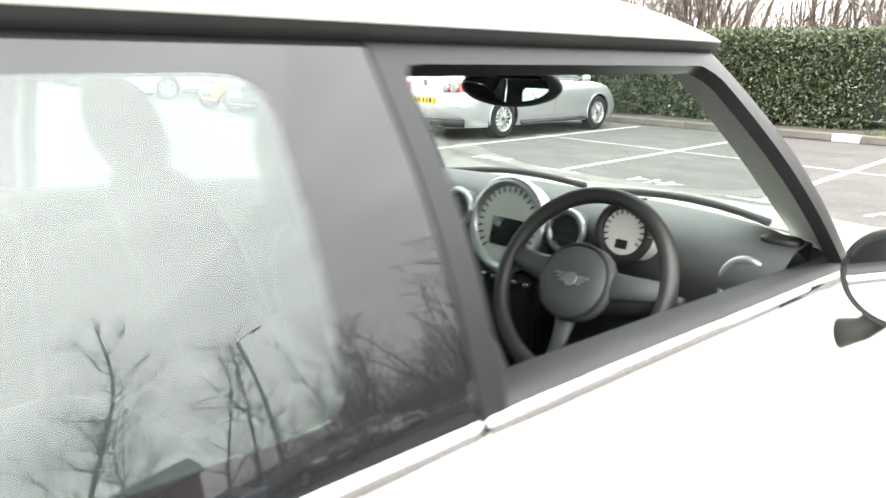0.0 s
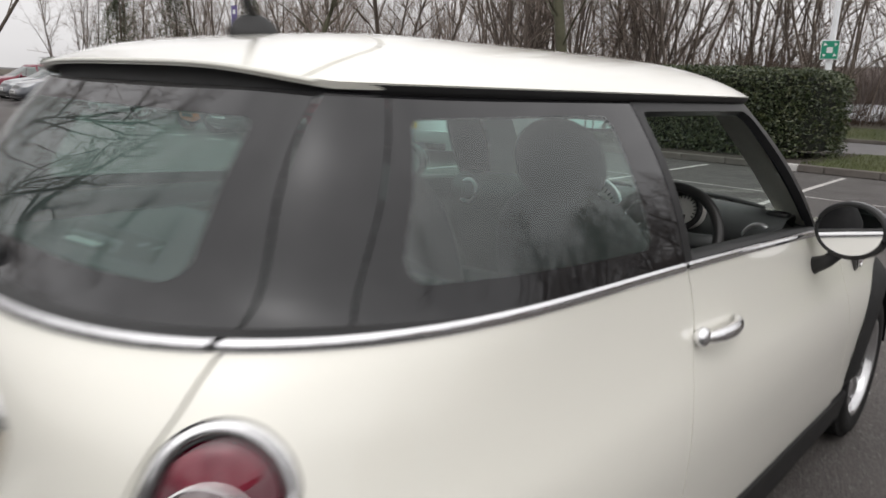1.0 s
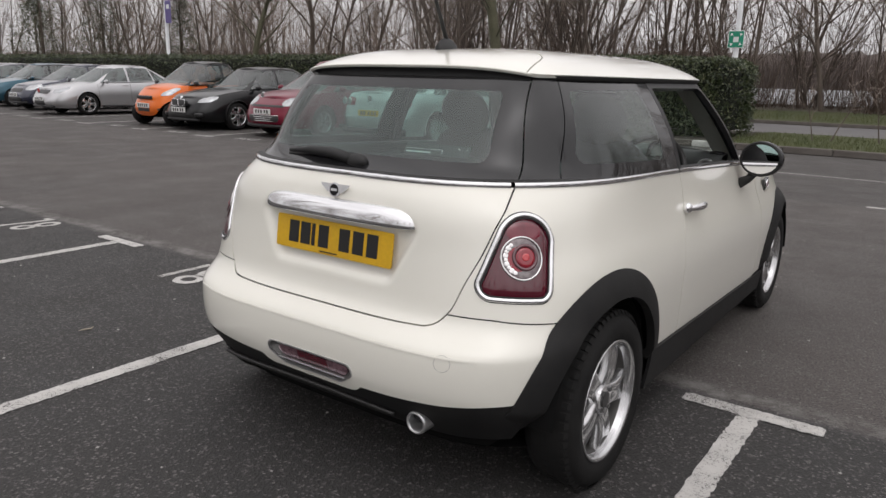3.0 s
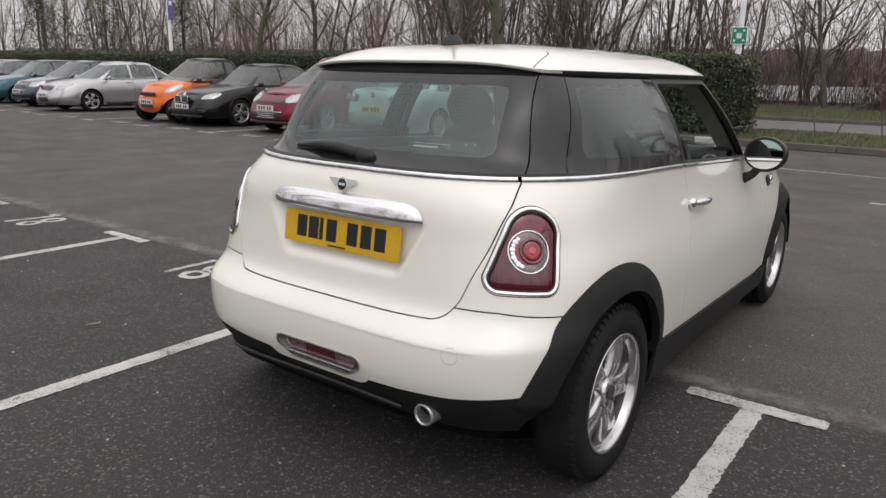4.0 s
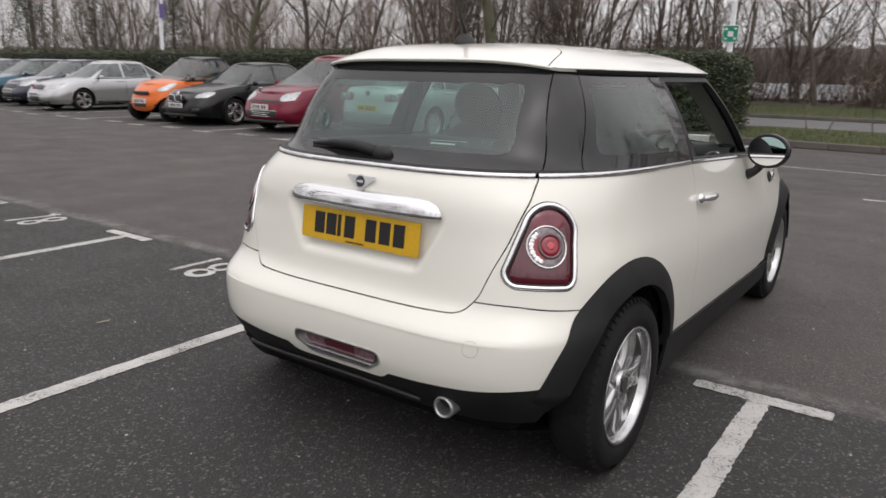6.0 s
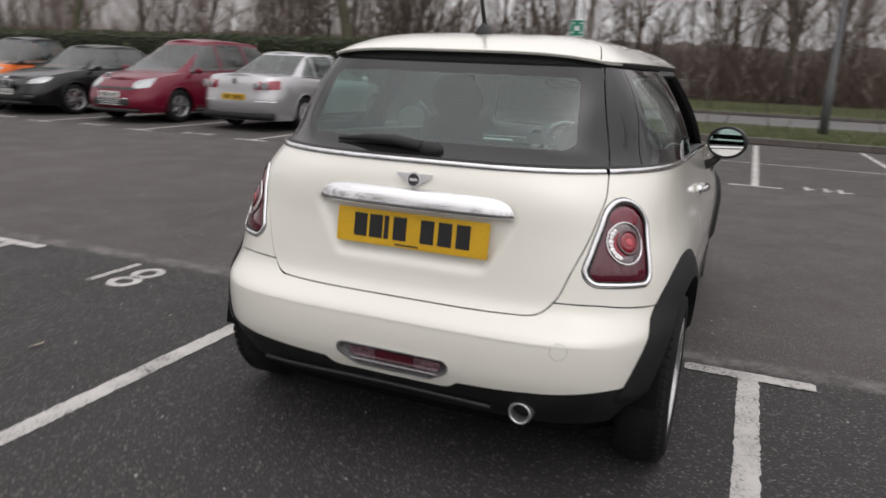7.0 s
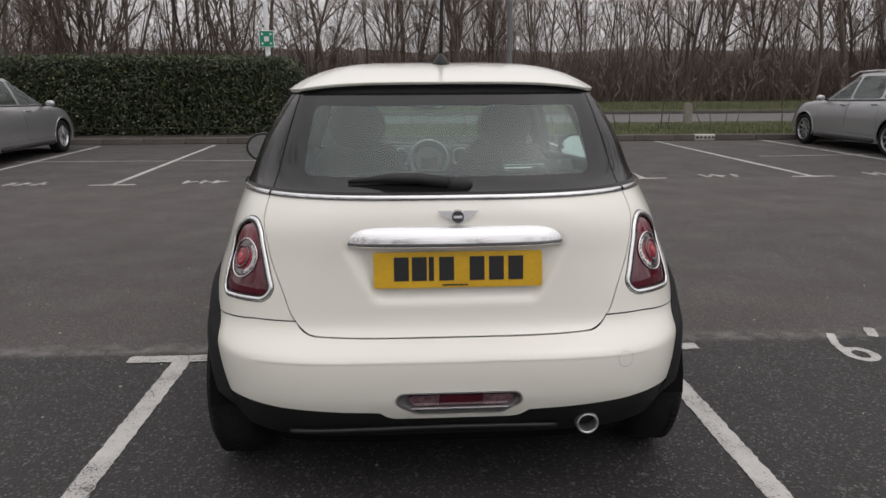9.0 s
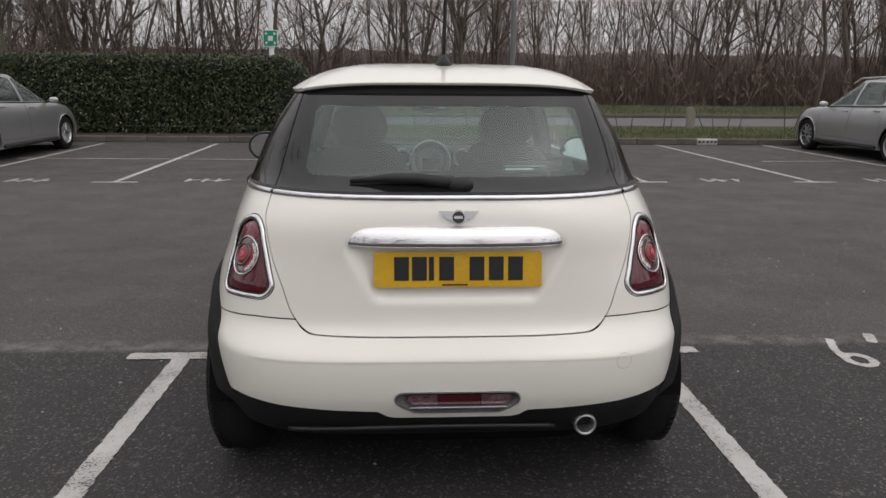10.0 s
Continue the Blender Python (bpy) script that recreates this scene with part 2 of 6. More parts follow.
def taper(y):
    """How far the cabin has drawn in towards the rear: 0 at the doors, 1 at the tailgate."""
    t = min(1.0, max(0.0, (2.05 - y) / .65))
    return t * t * (3 - 2 * t)


def glass_level(v, count=230, inset=0.0):
    bulge = 0.014 * math.sin(PI * v)
    w = .744 + (.572 - .744) * v + 1.6 * bulge - inset
    rear = 1.018 + (1.325 - 1.018) * v + .05 * (1 - math.exp(-v / .1)) * (1 - v) - .6 * bulge + inset
    front = 3.46 + (3.03 - 3.46) * v + bulge - inset
    n = 3.2 + 3.8 * v * v
    o = outline(w, rear, front, n, ym=1.9 + .05 * v, yf=2.84 - .28 * v, nf=4.0 + .5 * v, count=count)
    return [(x * (1 - .048 * v * taper(y)), y, (soft_table(BELT, min(y, 3.3)) + .004) * (1 - v) + v * 1.325) for x, y in o]


GREEN = skin(both([glass_level(v) for v in np.linspace(0, 1, 40)]))


def roof_edge(x, y):
    """Height of the roof's rim: level along the sides, arched over the rear window."""
    return 1.338 + .026 * max(0.0, 1 - (x / .54) ** 4) * min(1.0, max(0.0, (1.75 - y) / .4))


def roof_level(r, lift=0.0):
    o = outline(.588, 1.315, 3.05, 6.5, ym=1.95, yf=2.56, nf=4.5)
    cy = 2.1
    return [(x * r * (1 - .048 * taper(y)), cy + (y - cy) * r, roof_edge(x, y) + lift + (1.436 - roof_edge(x, y)) * (1 - r**4.5)) for x, y in o]


ROOF = skin(both([roof_level(r) for r in np.linspace(1, 0.001, 30)]))


# ---- panels cut out of the surface ----
def normals(verts, faces):
    v = np.array(verts, float)
    out = np.zeros_like(v)
    for f in faces:
        k = np.cross(v[f[1]] - v[f[0]], v[f[2]] - v[f[0]]) if len(f) == 3 else np.cross(v[f[2]] - v[f[0]], v[f[3 % len(f)]] - v[f[1]])
        for i in f:
            out[i] += k
    return out / np.maximum(np.linalg.norm(out, axis=1), 1e-12)[:, None]


def push(mesh, amount):
    """Moves each vertex along its normal; amount is a number or a function of the vertex."""
    verts, faces = mesh
    n = normals(verts, faces)
    return [tuple(np.array(v) + k * (amount(v) if callable(amount) else amount)) for v, k in zip(verts, n)], faces


def thicken(mesh, depth):
    """Gives an open sheet its edges, turned inwards."""
    verts, faces = mesh
    n = normals(verts, faces)
    count = {}
    for f in faces:
        for a, b in zip(f, f[1:] + f[:1]):
            count[(a, b)] = count.get((a, b), 0) + 1
    rim = [(a, b) for (a, b) in count if (b, a) not in count]
    out, fs, top, low = [tuple(v) for v in verts], [tuple(f) for f in faces], {}, {}
    for a, b in rim:
        for i in (a, b):
            if i not in top:
                top[i] = len(out)
                out.append(tuple(verts[i]))
                low[i] = len(out)
                out.append(tuple(np.array(verts[i]) - n[i] * depth))
        fs.append((top[b], top[a], low[a], low[b]))
    return out, fs


def flip(mesh):
    return [(-x, y, z) for x, y, z in mesh[0]], [tuple(reversed(f)) for f in mesh[1]]


def crop(mesh, *fields):
    for f in fields:
        mesh = clip(*mesh, f)
    return mesh


def core(poly, r):
    """Signed inside distance of a polygon with corners rounded by r: positive inside."""
    p = [Vector(c) for c in poly]

    def f(x, y):
        q, best, inside = Vector((x, y)), 1e9, False
        for i, a in enumerate(p):
            b = p[(i + 1) % len(p)]
            e, w = b - a, q - a
            t = max(0.0, min(1.0, w.dot(e) / e.length_squared))
            best = min(best, (w - e * t).length)
            if (a.y > y) != (b.y > y) and x < (b.x - a.x) * (y - a.y) / (b.y - a.y) + a.x:
                inside = not inside
        return r + (best if inside else -best)
    return f


def smin(a, b, k):
    h = max(k - abs(a - b), 0.0) / k
    return min(a, b) - h * h * k * 0.25


GAP = 0.002
SEAM_X = [(.58, .475), (.634, .487), (.667, .503), (.734, .527), (.815, .559), (.879, .577), (.936, .589), (.965, .588), (1.02, .577)]
DOOR_REAR = [(.30, 2.09), (.50, 2.062), (.58, 2.062), (.72, 2.092), (.80, 2.128), (.87, 2.160), (.93, 2.166), (1.0, 2.150)]
REAR_AXLE, FRONT_AXLE = (1.420, .300), (3.888, .300)
ARCH_OUT, ARCH_IN = .440, .350


def f_tailgate(v):
    x, y, z = v
    return smin(soft_table(SEAM_X, z) - abs(x), z - (.597 + .06 * (x / .5) ** 4 * .2), .06)


def f_above_bumper(v):
    """Positive above the bumper's upper seam."""
    x, y, z = v
    return z - (.643 - .09 * max(0.0, abs(x) - .62) ** 1.0)


def f_white_low(v):
    """Positive above the line where the painted bumper gives way to the black apron."""
    a = abs(v[0])
    return v[2] - lerp([(0, .345), (.18, .346), (.205, .352), (.232, .372), (.35, .377), (.53, .389), (.66, .403), (.9, .42)], a)


def f_arch(axle, r):
    return lambda v: math.hypot(v[1] - axle[0], v[2] - axle[1]) - r


def f_sill(v):
    return v[2] - (.365 - .03 * (v[1] - 1.8))


def f_door_rear(v):
    return v[1] - soft_table(DOOR_REAR, v[2])


LAMP_CORE = [(1.166, .736)] + [(1.274 + .049 * math.cos(radians(a)), .852 + .049 * math.sin(radians(a))) for a in range(160, 0, -10)] + [(1.304, .732)]
LAMP = core(LAMP_CORE, .040)
f_lamp = lambda v: LAMP(.62 * abs(v[0]) + .78 * v[1], v[2])
POCKET = core([(-.215, .735), (.245, .735), (.315, .862), (-.290, .862)], .045)
FOG = core([(-.155, .418), (-.108, .392), (.138, .392), (.182, .418)], .026)

RIGHT_BODY = skin([body_level(z) for z in np.linspace(.18, 1.006, 84)])
REAR_BODY = crop(BODY, lambda v: 1.75 - v[1])

CAR_AT = pose(-.017, 0, 0)
hatch = thing("hatchback", "pearl white three-door hatchback with black wheel arches and chrome trim", "car", CAR_AT)


def panel(name, mesh, label="", material=None, parent=None, depth=.012):
    return piece(name, *thicken(mesh, depth), material or PAINT, parent or hatch, label)


# inner dark shell and floor pan behind all the gaps
shell = crop(skin(both([body_level(z, inset=.032) for z in np.linspace(.19, .985, 40)])), f_arch(REAR_AXLE, ARCH_IN + .01), f_arch(FRONT_AXLE, ARCH_IN + .01))
piece("body_shell", *shell, DARK, hatch, "dark inner body behind the panel gaps")
fl = [(x, y, .20) for x, y, z in both([body_level(.2, inset=.03)])[0]]
piece("floor_pan", fl, [tuple(range(len(fl)))], DARK, hatch, smooth=False)


def pocketed(v):
    d = POCKET(v[0], v[2])
    s = min(1.0, max(0.0, d / .035))
    return -.017 * s * s * (3 - 2 * s)


tail = crop(REAR_BODY, lambda v: 1.4 - v[1], lambda v: f_tailgate(v) - GAP)
tailgate = panel("tailgate", push(tail, pocketed), "white tailgate with a dished plate recess")
low = crop(REAR_BODY, f_white_low, lambda v: -f_above_bumper(v) - GAP, lambda v: -f_tailgate(v) - GAP, f_arch(REAR_AXLE, ARCH_OUT - .01), lambda v: 1.42 - v[1], lambda v: -FOG(v[0], v[2]))
bumper = panel("rear_bumper", low, "white rear bumper with a fine crease")
apron = crop(REAR_BODY, lambda v: -f_white_low(v) - .001, f_arch(REAR_AXLE, ARCH_IN + .02), lambda v: v[2] - (.236 + .09 * max(0.0, abs(v[0]) - .5)), lambda v: 1.42 - v[1])
panel("lower_apron", push(apron, lambda v: -.004 - .10 * max(0.0, .36 - v[2])), "black textured apron", PLASTIC)

quarter = crop(RIGHT_BODY, lambda v: f_above_bumper(v) - GAP, lambda v: -f_tailgate(v) - GAP, f_arch(REAR_AXLE, ARCH_OUT - .01), lambda v: -f_door_rear(v) - GAP, f_sill, lambda v: -f_lamp(v), lambda v: 2.4 - v[1])
quarter2 = crop(RIGHT_BODY, lambda v: .66 - v[2], lambda v: v[1] - 1.42, f_arch(REAR_AXLE, ARCH_OUT - .01), lambda v: -f_door_rear(v) - GAP, f_sill, lambda v: f_above_bumper(v) * -1 + GAP)
door = crop(RIGHT_BODY, lambda v: f_door_rear(v) - GAP, lambda v: 3.335 - v[1] - GAP, f_sill, f_arch(FRONT_AXLE, ARCH_OUT - .01))
wing = crop(RIGHT_BODY, lambda v: v[1] - 3.335 - GAP, f_arch(FRONT_AXLE, ARCH_OUT - .01), lambda v: v[2] - .33)
sill = crop(RIGHT_BODY, lambda v: -f_sill(v) - .001, f_arch(REAR_AXLE, ARCH_IN + .02), f_arch(FRONT_AXLE, ARCH_IN + .02), lambda v: v[1] - 1.42, lambda v: v[2] - .21)
nose_low = crop(RIGHT_BODY, lambda v: v[1] - 3.9, lambda v: .33 - v[2], f_arch(FRONT_AXLE, ARCH_IN + .02))
doors = {}
for side, turn in (("right", lambda m: m), ("left", flip)):
    panel("rear_quarter_panel", turn(quarter))
    panel("rear_quarter_panel", turn(quarter2))
    doors[side] = panel("door", turn(door))
    panel("front_wing", turn(wing))
    panel("sill", turn(push(sill, .010)), "black plastic sill", PLASTIC)
    panel("front_skirt", turn(nose_low), "black front skirt", PLASTIC)
    for axle in (REAR_AXLE, FRONT_AXLE):
        band = crop(RIGHT_BODY, f_arch(axle, ARCH_IN), lambda v: ARCH_OUT - .45 * max(0.0, .36 - v[2]) - f_arch(axle, 0)(v), lambda v: v[2] - (.25 if v[1] < axle[0] else .33))
        swell = lambda v: .004 - .50 * max(0.0, .38 - v[2]) + .018 * (1 - ((f_arch(axle, ARCH_IN)(v)) / (ARCH_OUT - ARCH_IN)) ** 2)
        panel("wheel_arch", turn(push(band, swell)), "matt black plastic wheel arch", PLASTIC, depth=.03)
        liner = []
        for k in range(25):
            a = radians(3 + k * 174 / 24)
            for x in (.46, .80):
                liner.append((x, axle[0] + .352 * math.cos(a), axle[1] + .352 * math.sin(a)))
        lf = grid_faces(2, 25)
        ends = [tuple(range(0, 50, 2))]
        piece("wheel_liner", *turn((liner, lf + ends)), DARK, hatch)

# bonnet: from the belt ring across
top = body_level(1.006)
edge = [p for p in top if p[1] > 3.30]
rows = []
for x, y, z in edge:
    if x > .02:
        rows.append([(x * k, y, z + .022 * (1 - k * k) * min(1.0, x / .4)) for k in np.linspace(-1, 1, 21)])
panel("bonnet", ([p for r in rows for p in r], [tuple(reversed(f)) for f in grid_faces(21, len(rows))]))
cowl = [(x, y, .93) for x, y, z in both([glass_level(0)])[0] if y > 3.0]
piece("cowl", [(x, 3.05, .915) for x, y, z in cowl] + [(x, y + .02, .925) for x, y, z in cowl], grid_faces(len(cowl), 2), SEAL, hatch)

# ---- glasshouse ----
RIGHT_GREEN = skin([glass_level(v) for v in np.linspace(0, 1, 40)])
REAR_GREEN = crop(GREEN, lambda v: 1.7 - v[1])
f_screen_x = lambda v: (.577 - (v[2] - 1.01) * .26) - abs(v[0])
f_c = lambda v: v[1] - (1.306 + (v[2] - 1.015) * .56)
f_b = lambda v: v[1] - (2.149 + (v[2] - .99) * .005)
REAR_CLEAR = core([(-.440, 1.096), (-.416, 1.256), (.416, 1.256), (.440, 1.096)], .028)
SIDE_CLEAR = core([(1.435, 1.095), (1.518, 1.258), (1.998, 1.262), (1.990, 1.072)], .030)
DOOR_OPEN = core([(2.200, .93), (2.200, 1.285), (2.79, 1.285), (2.835, 1.27), (3.11, .95), (3.11, .93)], .014)
f_front_screen = lambda v: (.640 - (v[2] - .93) * .40) - abs(v[0]) if v[1] > 2.55 else -1.0
hatch_glass = crop(REAR_GREEN, lambda v: f_screen_x(v) - GAP, lambda v: v[2] - 1.018)
rear_window = panel("rear_window_frame", crop(hatch_glass, lambda v: -REAR_CLEAR(v[0], v[2])), "black edge of the rear window", FRIT, tailgate, .005)
piece("pane", *crop(hatch_glass, lambda v: REAR_CLEAR(v[0], v[2])), REAR_GLASS, rear_window, "green tinted heated rear pane").visible_shadow = False
pillar_c = crop(RIGHT_GREEN, lambda v: -f_screen_x(v) - GAP, lambda v: -f_c(v) - GAP, lambda v: 1.9 - v[1], lambda v: v[2] - 1.018)
q_all = crop(RIGHT_GREEN, lambda v: f_c(v) - GAP, lambda v: -f_b(v) - GAP, lambda v: v[2] - 1.003 + .02 * (v[1] - 1.3))
q_frame = crop(q_all, lambda v: -SIDE_CLEAR(v[1], v[2]))
q_pane = crop(q_all, lambda v: SIDE_CLEAR(v[1], v[2]))
frame_ab = crop(RIGHT_GREEN, lambda v: f_b(v) - GAP, lambda v: -DOOR_OPEN(v[1], v[2]), lambda v: -f_front_screen(v))
d_pane = crop(RIGHT_GREEN, lambda v: f_b(v) - GAP, lambda v: DOOR_OPEN(v[1], v[2]))
screen_all = crop(GREEN, f_front_screen)
for side, turn in (("right", lambda m: m), ("left", flip)):
    panel("rear_pillar", turn(pillar_c), "gloss black rear pillar panel", FRIT, depth=.006)
    sw = panel("side_window", turn(q_frame), "rear side window with a black edge", FRIT, depth=.006)
    piece("pane", *turn(q_pane), GLASS, sw, "green tinted pane").visible_shadow = False
    panel("door_frame", turn(frame_ab), "black window frame and front pillar", SATIN_BLACK, depth=.022)
piece("pane", *flip(d_pane), GLASS, doors["left"], "green tinted pane").visible_shadow = False
piece("windscreen", *screen_all, CLEAR, hatch, "clear windscreen").visible_shadow = False

# ---- roof, spoiler and gutter ----
f_spoiler = lambda v: smin(.487 - abs(v[0]) - .22 * max(0.0, v[1] - 1.36), 1.60 - v[1], .10)
roof_top = crop(ROOF, lambda v: -f_spoiler(v) - GAP)
panel("roof", roof_top, "white roof")
spoiler = panel("roof_spoiler", crop(ROOF, lambda v: f_spoiler(v) - GAP), "white roof spoiler over the rear window")
def rim_ring(sx, sy, z_of, under=0.0):
    """The roof's rim drawn in; under: how far it is also set forward beneath the spoiler."""
    out = []
    for x, y, z in roof_level(1.0):
        q = min(1.0, max(0.0, (1.50 - y) / .12))
        out.append((x * sx, 2.1 + (y - 2.1) * sy + under * q * q * (3 - 2 * q), z_of(z)))
    return out


gutter = both([rim_ring(.9985, .999, lambda z: z - .003, .004), rim_ring(.994, .997, lambda z: z - .010, .030), rim_ring(.986, .990, lambda z: 1.321, .022), rim_ring(.965, .968, lambda z: 1.317), rim_ring(.90, .90, lambda z: 1.320)])
gv, gf = skin(gutter)
piece("roof_gutter", gv, [tuple(reversed(f)) for f in gf], SEAL, hatch, "black rubber gutter under the roof edge")
# the rounded rear edge of the spoiler
lip_rows = [[(x, y, z) for x, y, z in both([ring_])[0] if y < 1.44 and abs(x) < .50] for ring_ in (rim_ring(1.0, 1.0, lambda z: z), rim_ring(1.001, 1.004, lambda z: z - .003), rim_ring(1.0, 1.003, lambda z: z - .007), rim_ring(.998, .999, lambda z: z - .010, .012))]
lip_v, lip_f = skin([r[:min(map(len, lip_rows))] for r in lip_rows])
piece("spoiler_lip", lip_v, [tuple(reversed(f)) for f in lip_f], PAINT, spoiler)
LINER = varied("light grey headliner", (.36, .36, .34), (.42, .42, .40), 8.0, .9)
hl = skin(both([[(x, y, z - .03) for x, y, z in roof_level(r)] for r in np.linspace(.93, .001, 12)]))
piece("headliner", hl[0], [tuple(reversed(f)) for f in hl[1]], LINER, hatch, "light grey cloth headliner")


def sweep(path, profile, closed=False):
    """A profile of (out, up) swept along a path of (place, out direction)."""
    verts = []
    for p, o in path:
        for a, b in profile:
            verts.append((p[0] + o[0] * a, p[1] + o[1] * a, p[2] + b))
    return verts, grid_faces(len(profile), len(path), wrap=closed)


def belt_path(lo, hi, keep):
    ring = both([body_level(1.006, 600)])[0]
    n = [(-(ring[max(i - 1, 0)][1] - ring[min(i + 1, len(ring) - 1)][1]), ring[max(i - 1, 0)][0] - ring[min(i + 1, len(ring) - 1)][0]) for i in range(len(ring))]
    out = []
    for p, (a, b) in zip(ring, n):
        k = math.hypot(a, b) or 1
        if keep(p):
            out.append((p, (a / k, b / k)))
    return out


strip = [(-.010, -.003), (.0025, -.003), (.0045, .001), (.0045, .010), (.0015, .0145), (-.010, .0155)]
for keep in (lambda p: p[1] < 1.4 and abs(p[0]) < .573, lambda p: p[0] > .577 and p[1] < 2.147, lambda p: p[0] < -.577 and p[1] < 2.147, lambda p: p[0] > .3 and 2.153 < p[1] < 3.19, lambda p: p[0] < -.3 and 2.153 < p[1] < 3.19):
    path = belt_path(0, 1, keep)
    if path[0][0][0] < -.3 and path[-1][0][0] < -.3 and path[0][0][1] > path[-1][0][1]:
        path = path
    sv, sf = sweep(path, strip)
    piece("belt_strip", sv, [tuple(reversed(f)) for f in sf], CHROME, hatch, "chrome strip along the window line")


# ---- tail lamps ----
LEVELS = {}


def on_corner(q, z):
    """The place on the right rear corner at height z where .62 x + .78 y = q."""
    key = round(z, 4)
    if key not in LEVELS:
        LEVELS[key] = [p for p in body_level(z, 400) if p[1] < 1.8]
    ring_ = LEVELS[key]
    qs = [.62 * p[0] + .78 * p[1] for p in ring_]
    k = next((i for i in range(20, len(qs) - 1) if qs[i + 1] >= q), len(qs) - 2)
    t = min(1.0, max(0.0, (q - qs[k]) / (qs[k + 1] - qs[k])))
    return tuple(a + t * (b - a) for a, b in zip(ring_[k], ring_[k + 1]))


def lamp_outline(d, n=72):
    pts = []
    for k in range(n):
        a = 2 * PI * k / n
        u = (math.cos(a), math.sin(a))
        c = max(LAMP_CORE, key=lambda p: p[0] * u[0] + p[1] * u[1])
        pts.append((c[0] + d * u[0], c[1] + d * u[1]))
    out = []
    for a, b in zip(pts, pts[1:] + pts[:1]):
        m = max(1, int(math.dist(a, b) / .012))
        out += [(a[0] + (b[0] - a[0]) * t / m, a[1] + (b[1] - a[1]) * t / m) for t in range(m)]
    return out


def circle_outline(q, z, r, n=48):
    return [(q + r * math.cos(2 * PI * k / n), z + r * math.sin(2 * PI * k / n)) for k in range(n)]


def patch_of(outline_, steps=8):
    """A smooth sheet on the body inside a closed outline."""
    cq, cz = (sum(p[i] for p in outline_) / len(outline_) for i in (0, 1))
    rows_ = [[on_corner(cq + (q - cq) * r, cz + (z - cz) * r) for q, z in outline_] for r in np.linspace(1, .03, steps)]
    return [p for r in rows_ for p in r], grid_faces(len(outline_), steps, wrap=True)


def domed(outline_, low_, high, power=.5, steps=10):
    v, f = patch_of(outline_, steps)
    n = normals(v, f)
    m = len(outline_)
    return [tuple(np.array(p) + n[i] * (low_ + (high - low_) * min(1.0, (i // m) / (steps - 1) * 3) ** power)) for i, p in enumerate(v)], f


def rim_of(outline_, radius, lift, seg=10):
    v, f = patch_of(outline_, 6)
    n = normals(v, f)
    m = len(outline_)
    pts = [Vector(v[i]) + Vector(n[i]) * lift for i in range(m)]
    out = []
    for i in range(m):
        t = (pts[(i + 1) % m] - pts[i - 1]).normalized()
        o = Vector(n[i])
        side_ = t.cross(o).normalized()
        for k in range(seg):
            a = 2 * PI * k / seg
            out.append(tuple(pts[i] + (side_ * math.cos(a) * radius + o * math.sin(a) * radius * .8)))
    faces = []
    for i in range(m):
        for k in range(seg):
            a, b = i * seg + k, i * seg + (k + 1) % seg
            c, d = ((i + 1) % m) * seg + (k + 1) % seg, ((i + 1) % m) * seg + k
            faces.append((a, b, c, d))
    return out, faces


QD, ZD = 1.257, .816
LAMP_SMOKE = varied("smoked clear lens", (.30, .27, .27), (.10, .07, .08), 60.0, .08, .75, Coat_Weight=1.0)
LAMP_BRIGHT = node_mat("bright reflector", (.80, .78, .78), .10, 1.0)


def lamp_bar(q0, q1, z0, z1, low_, high):
    return domed([(q0, z0), ((q0 + q1) / 2, z0), (q1, z0), (q1, (z0 + z1) / 2), (q1, z1), ((q0 + q1) / 2, z1), (q0, z1), (q0, (z0 + z1) / 2)], low_, high, steps=4)


for turn in (lambda m: m, flip):
    lamp = panel("tail_lamp", turn(domed(lamp_outline(.027), -.004, .003)), "deep red tail lamp in a chrome surround", LAMP_RED, depth=.01)
    piece("surround", *turn(rim_of(lamp_outline(.0345), .0078, .0010)), CHROME, lamp, "chrome surround")
    piece("seal", *turn(rim_of(lamp_outline(.0425), .0020, -.001)), SEAL, lamp)
    piece("lens_seal", *turn(rim_of(lamp_outline(.0255), .0022, .002)), SEAL, lamp, "dark seal round the lens")
    # paler patch at the lamp's top: the sky's reflection put into its colour
    piece("upper_lens", *turn(domed([(QD + .012 + .052 * math.cos(a), ZD + .070 + .030 * math.sin(a)) for a in np.linspace(0, 2 * PI, 33)[:-1]], .0012, .0040)), LAMP_SKY_SHEEN, lamp, "paler red upper lens")
    piece("disc_ring", *turn(rim_of(circle_outline(QD, ZD, .0590), .0030, .0060)), LAMP_BRIGHT, lamp, "thin chrome ring")
    piece("disc", *turn(domed(circle_outline(QD, ZD, .0585), .0035, .0060)), LAMP_SMOKE, lamp, "smoked clear lens with a bright reflector")
    for k in range(9):
        a = PI * (.72 + .62 * k / 8)
        piece("reflector_facet", *turn(domed(circle_outline(QD + .046 * math.cos(a), ZD + .046 * math.sin(a), .0085 if k % 2 else .0065, 10), .0062, .0072, steps=4)), LAMP_BRIGHT, lamp)
    piece("inner_red", *turn(domed(circle_outline(QD - .010, ZD - .002, .034), .0062, .0072)), LAMP_DEEP, lamp, "red inner lens")
    piece("bulb_collar", *turn(rim_of(circle_outline(QD + .009, ZD + .002, .033), .0055, .0080)), LAMP_COLLAR, lamp, "dark collar")
    piece("bulb", *turn(domed(circle_outline(QD + .009, ZD + .002, .028), .0085, .0125)), LAMP_DEEP, lamp, "bright red lens")
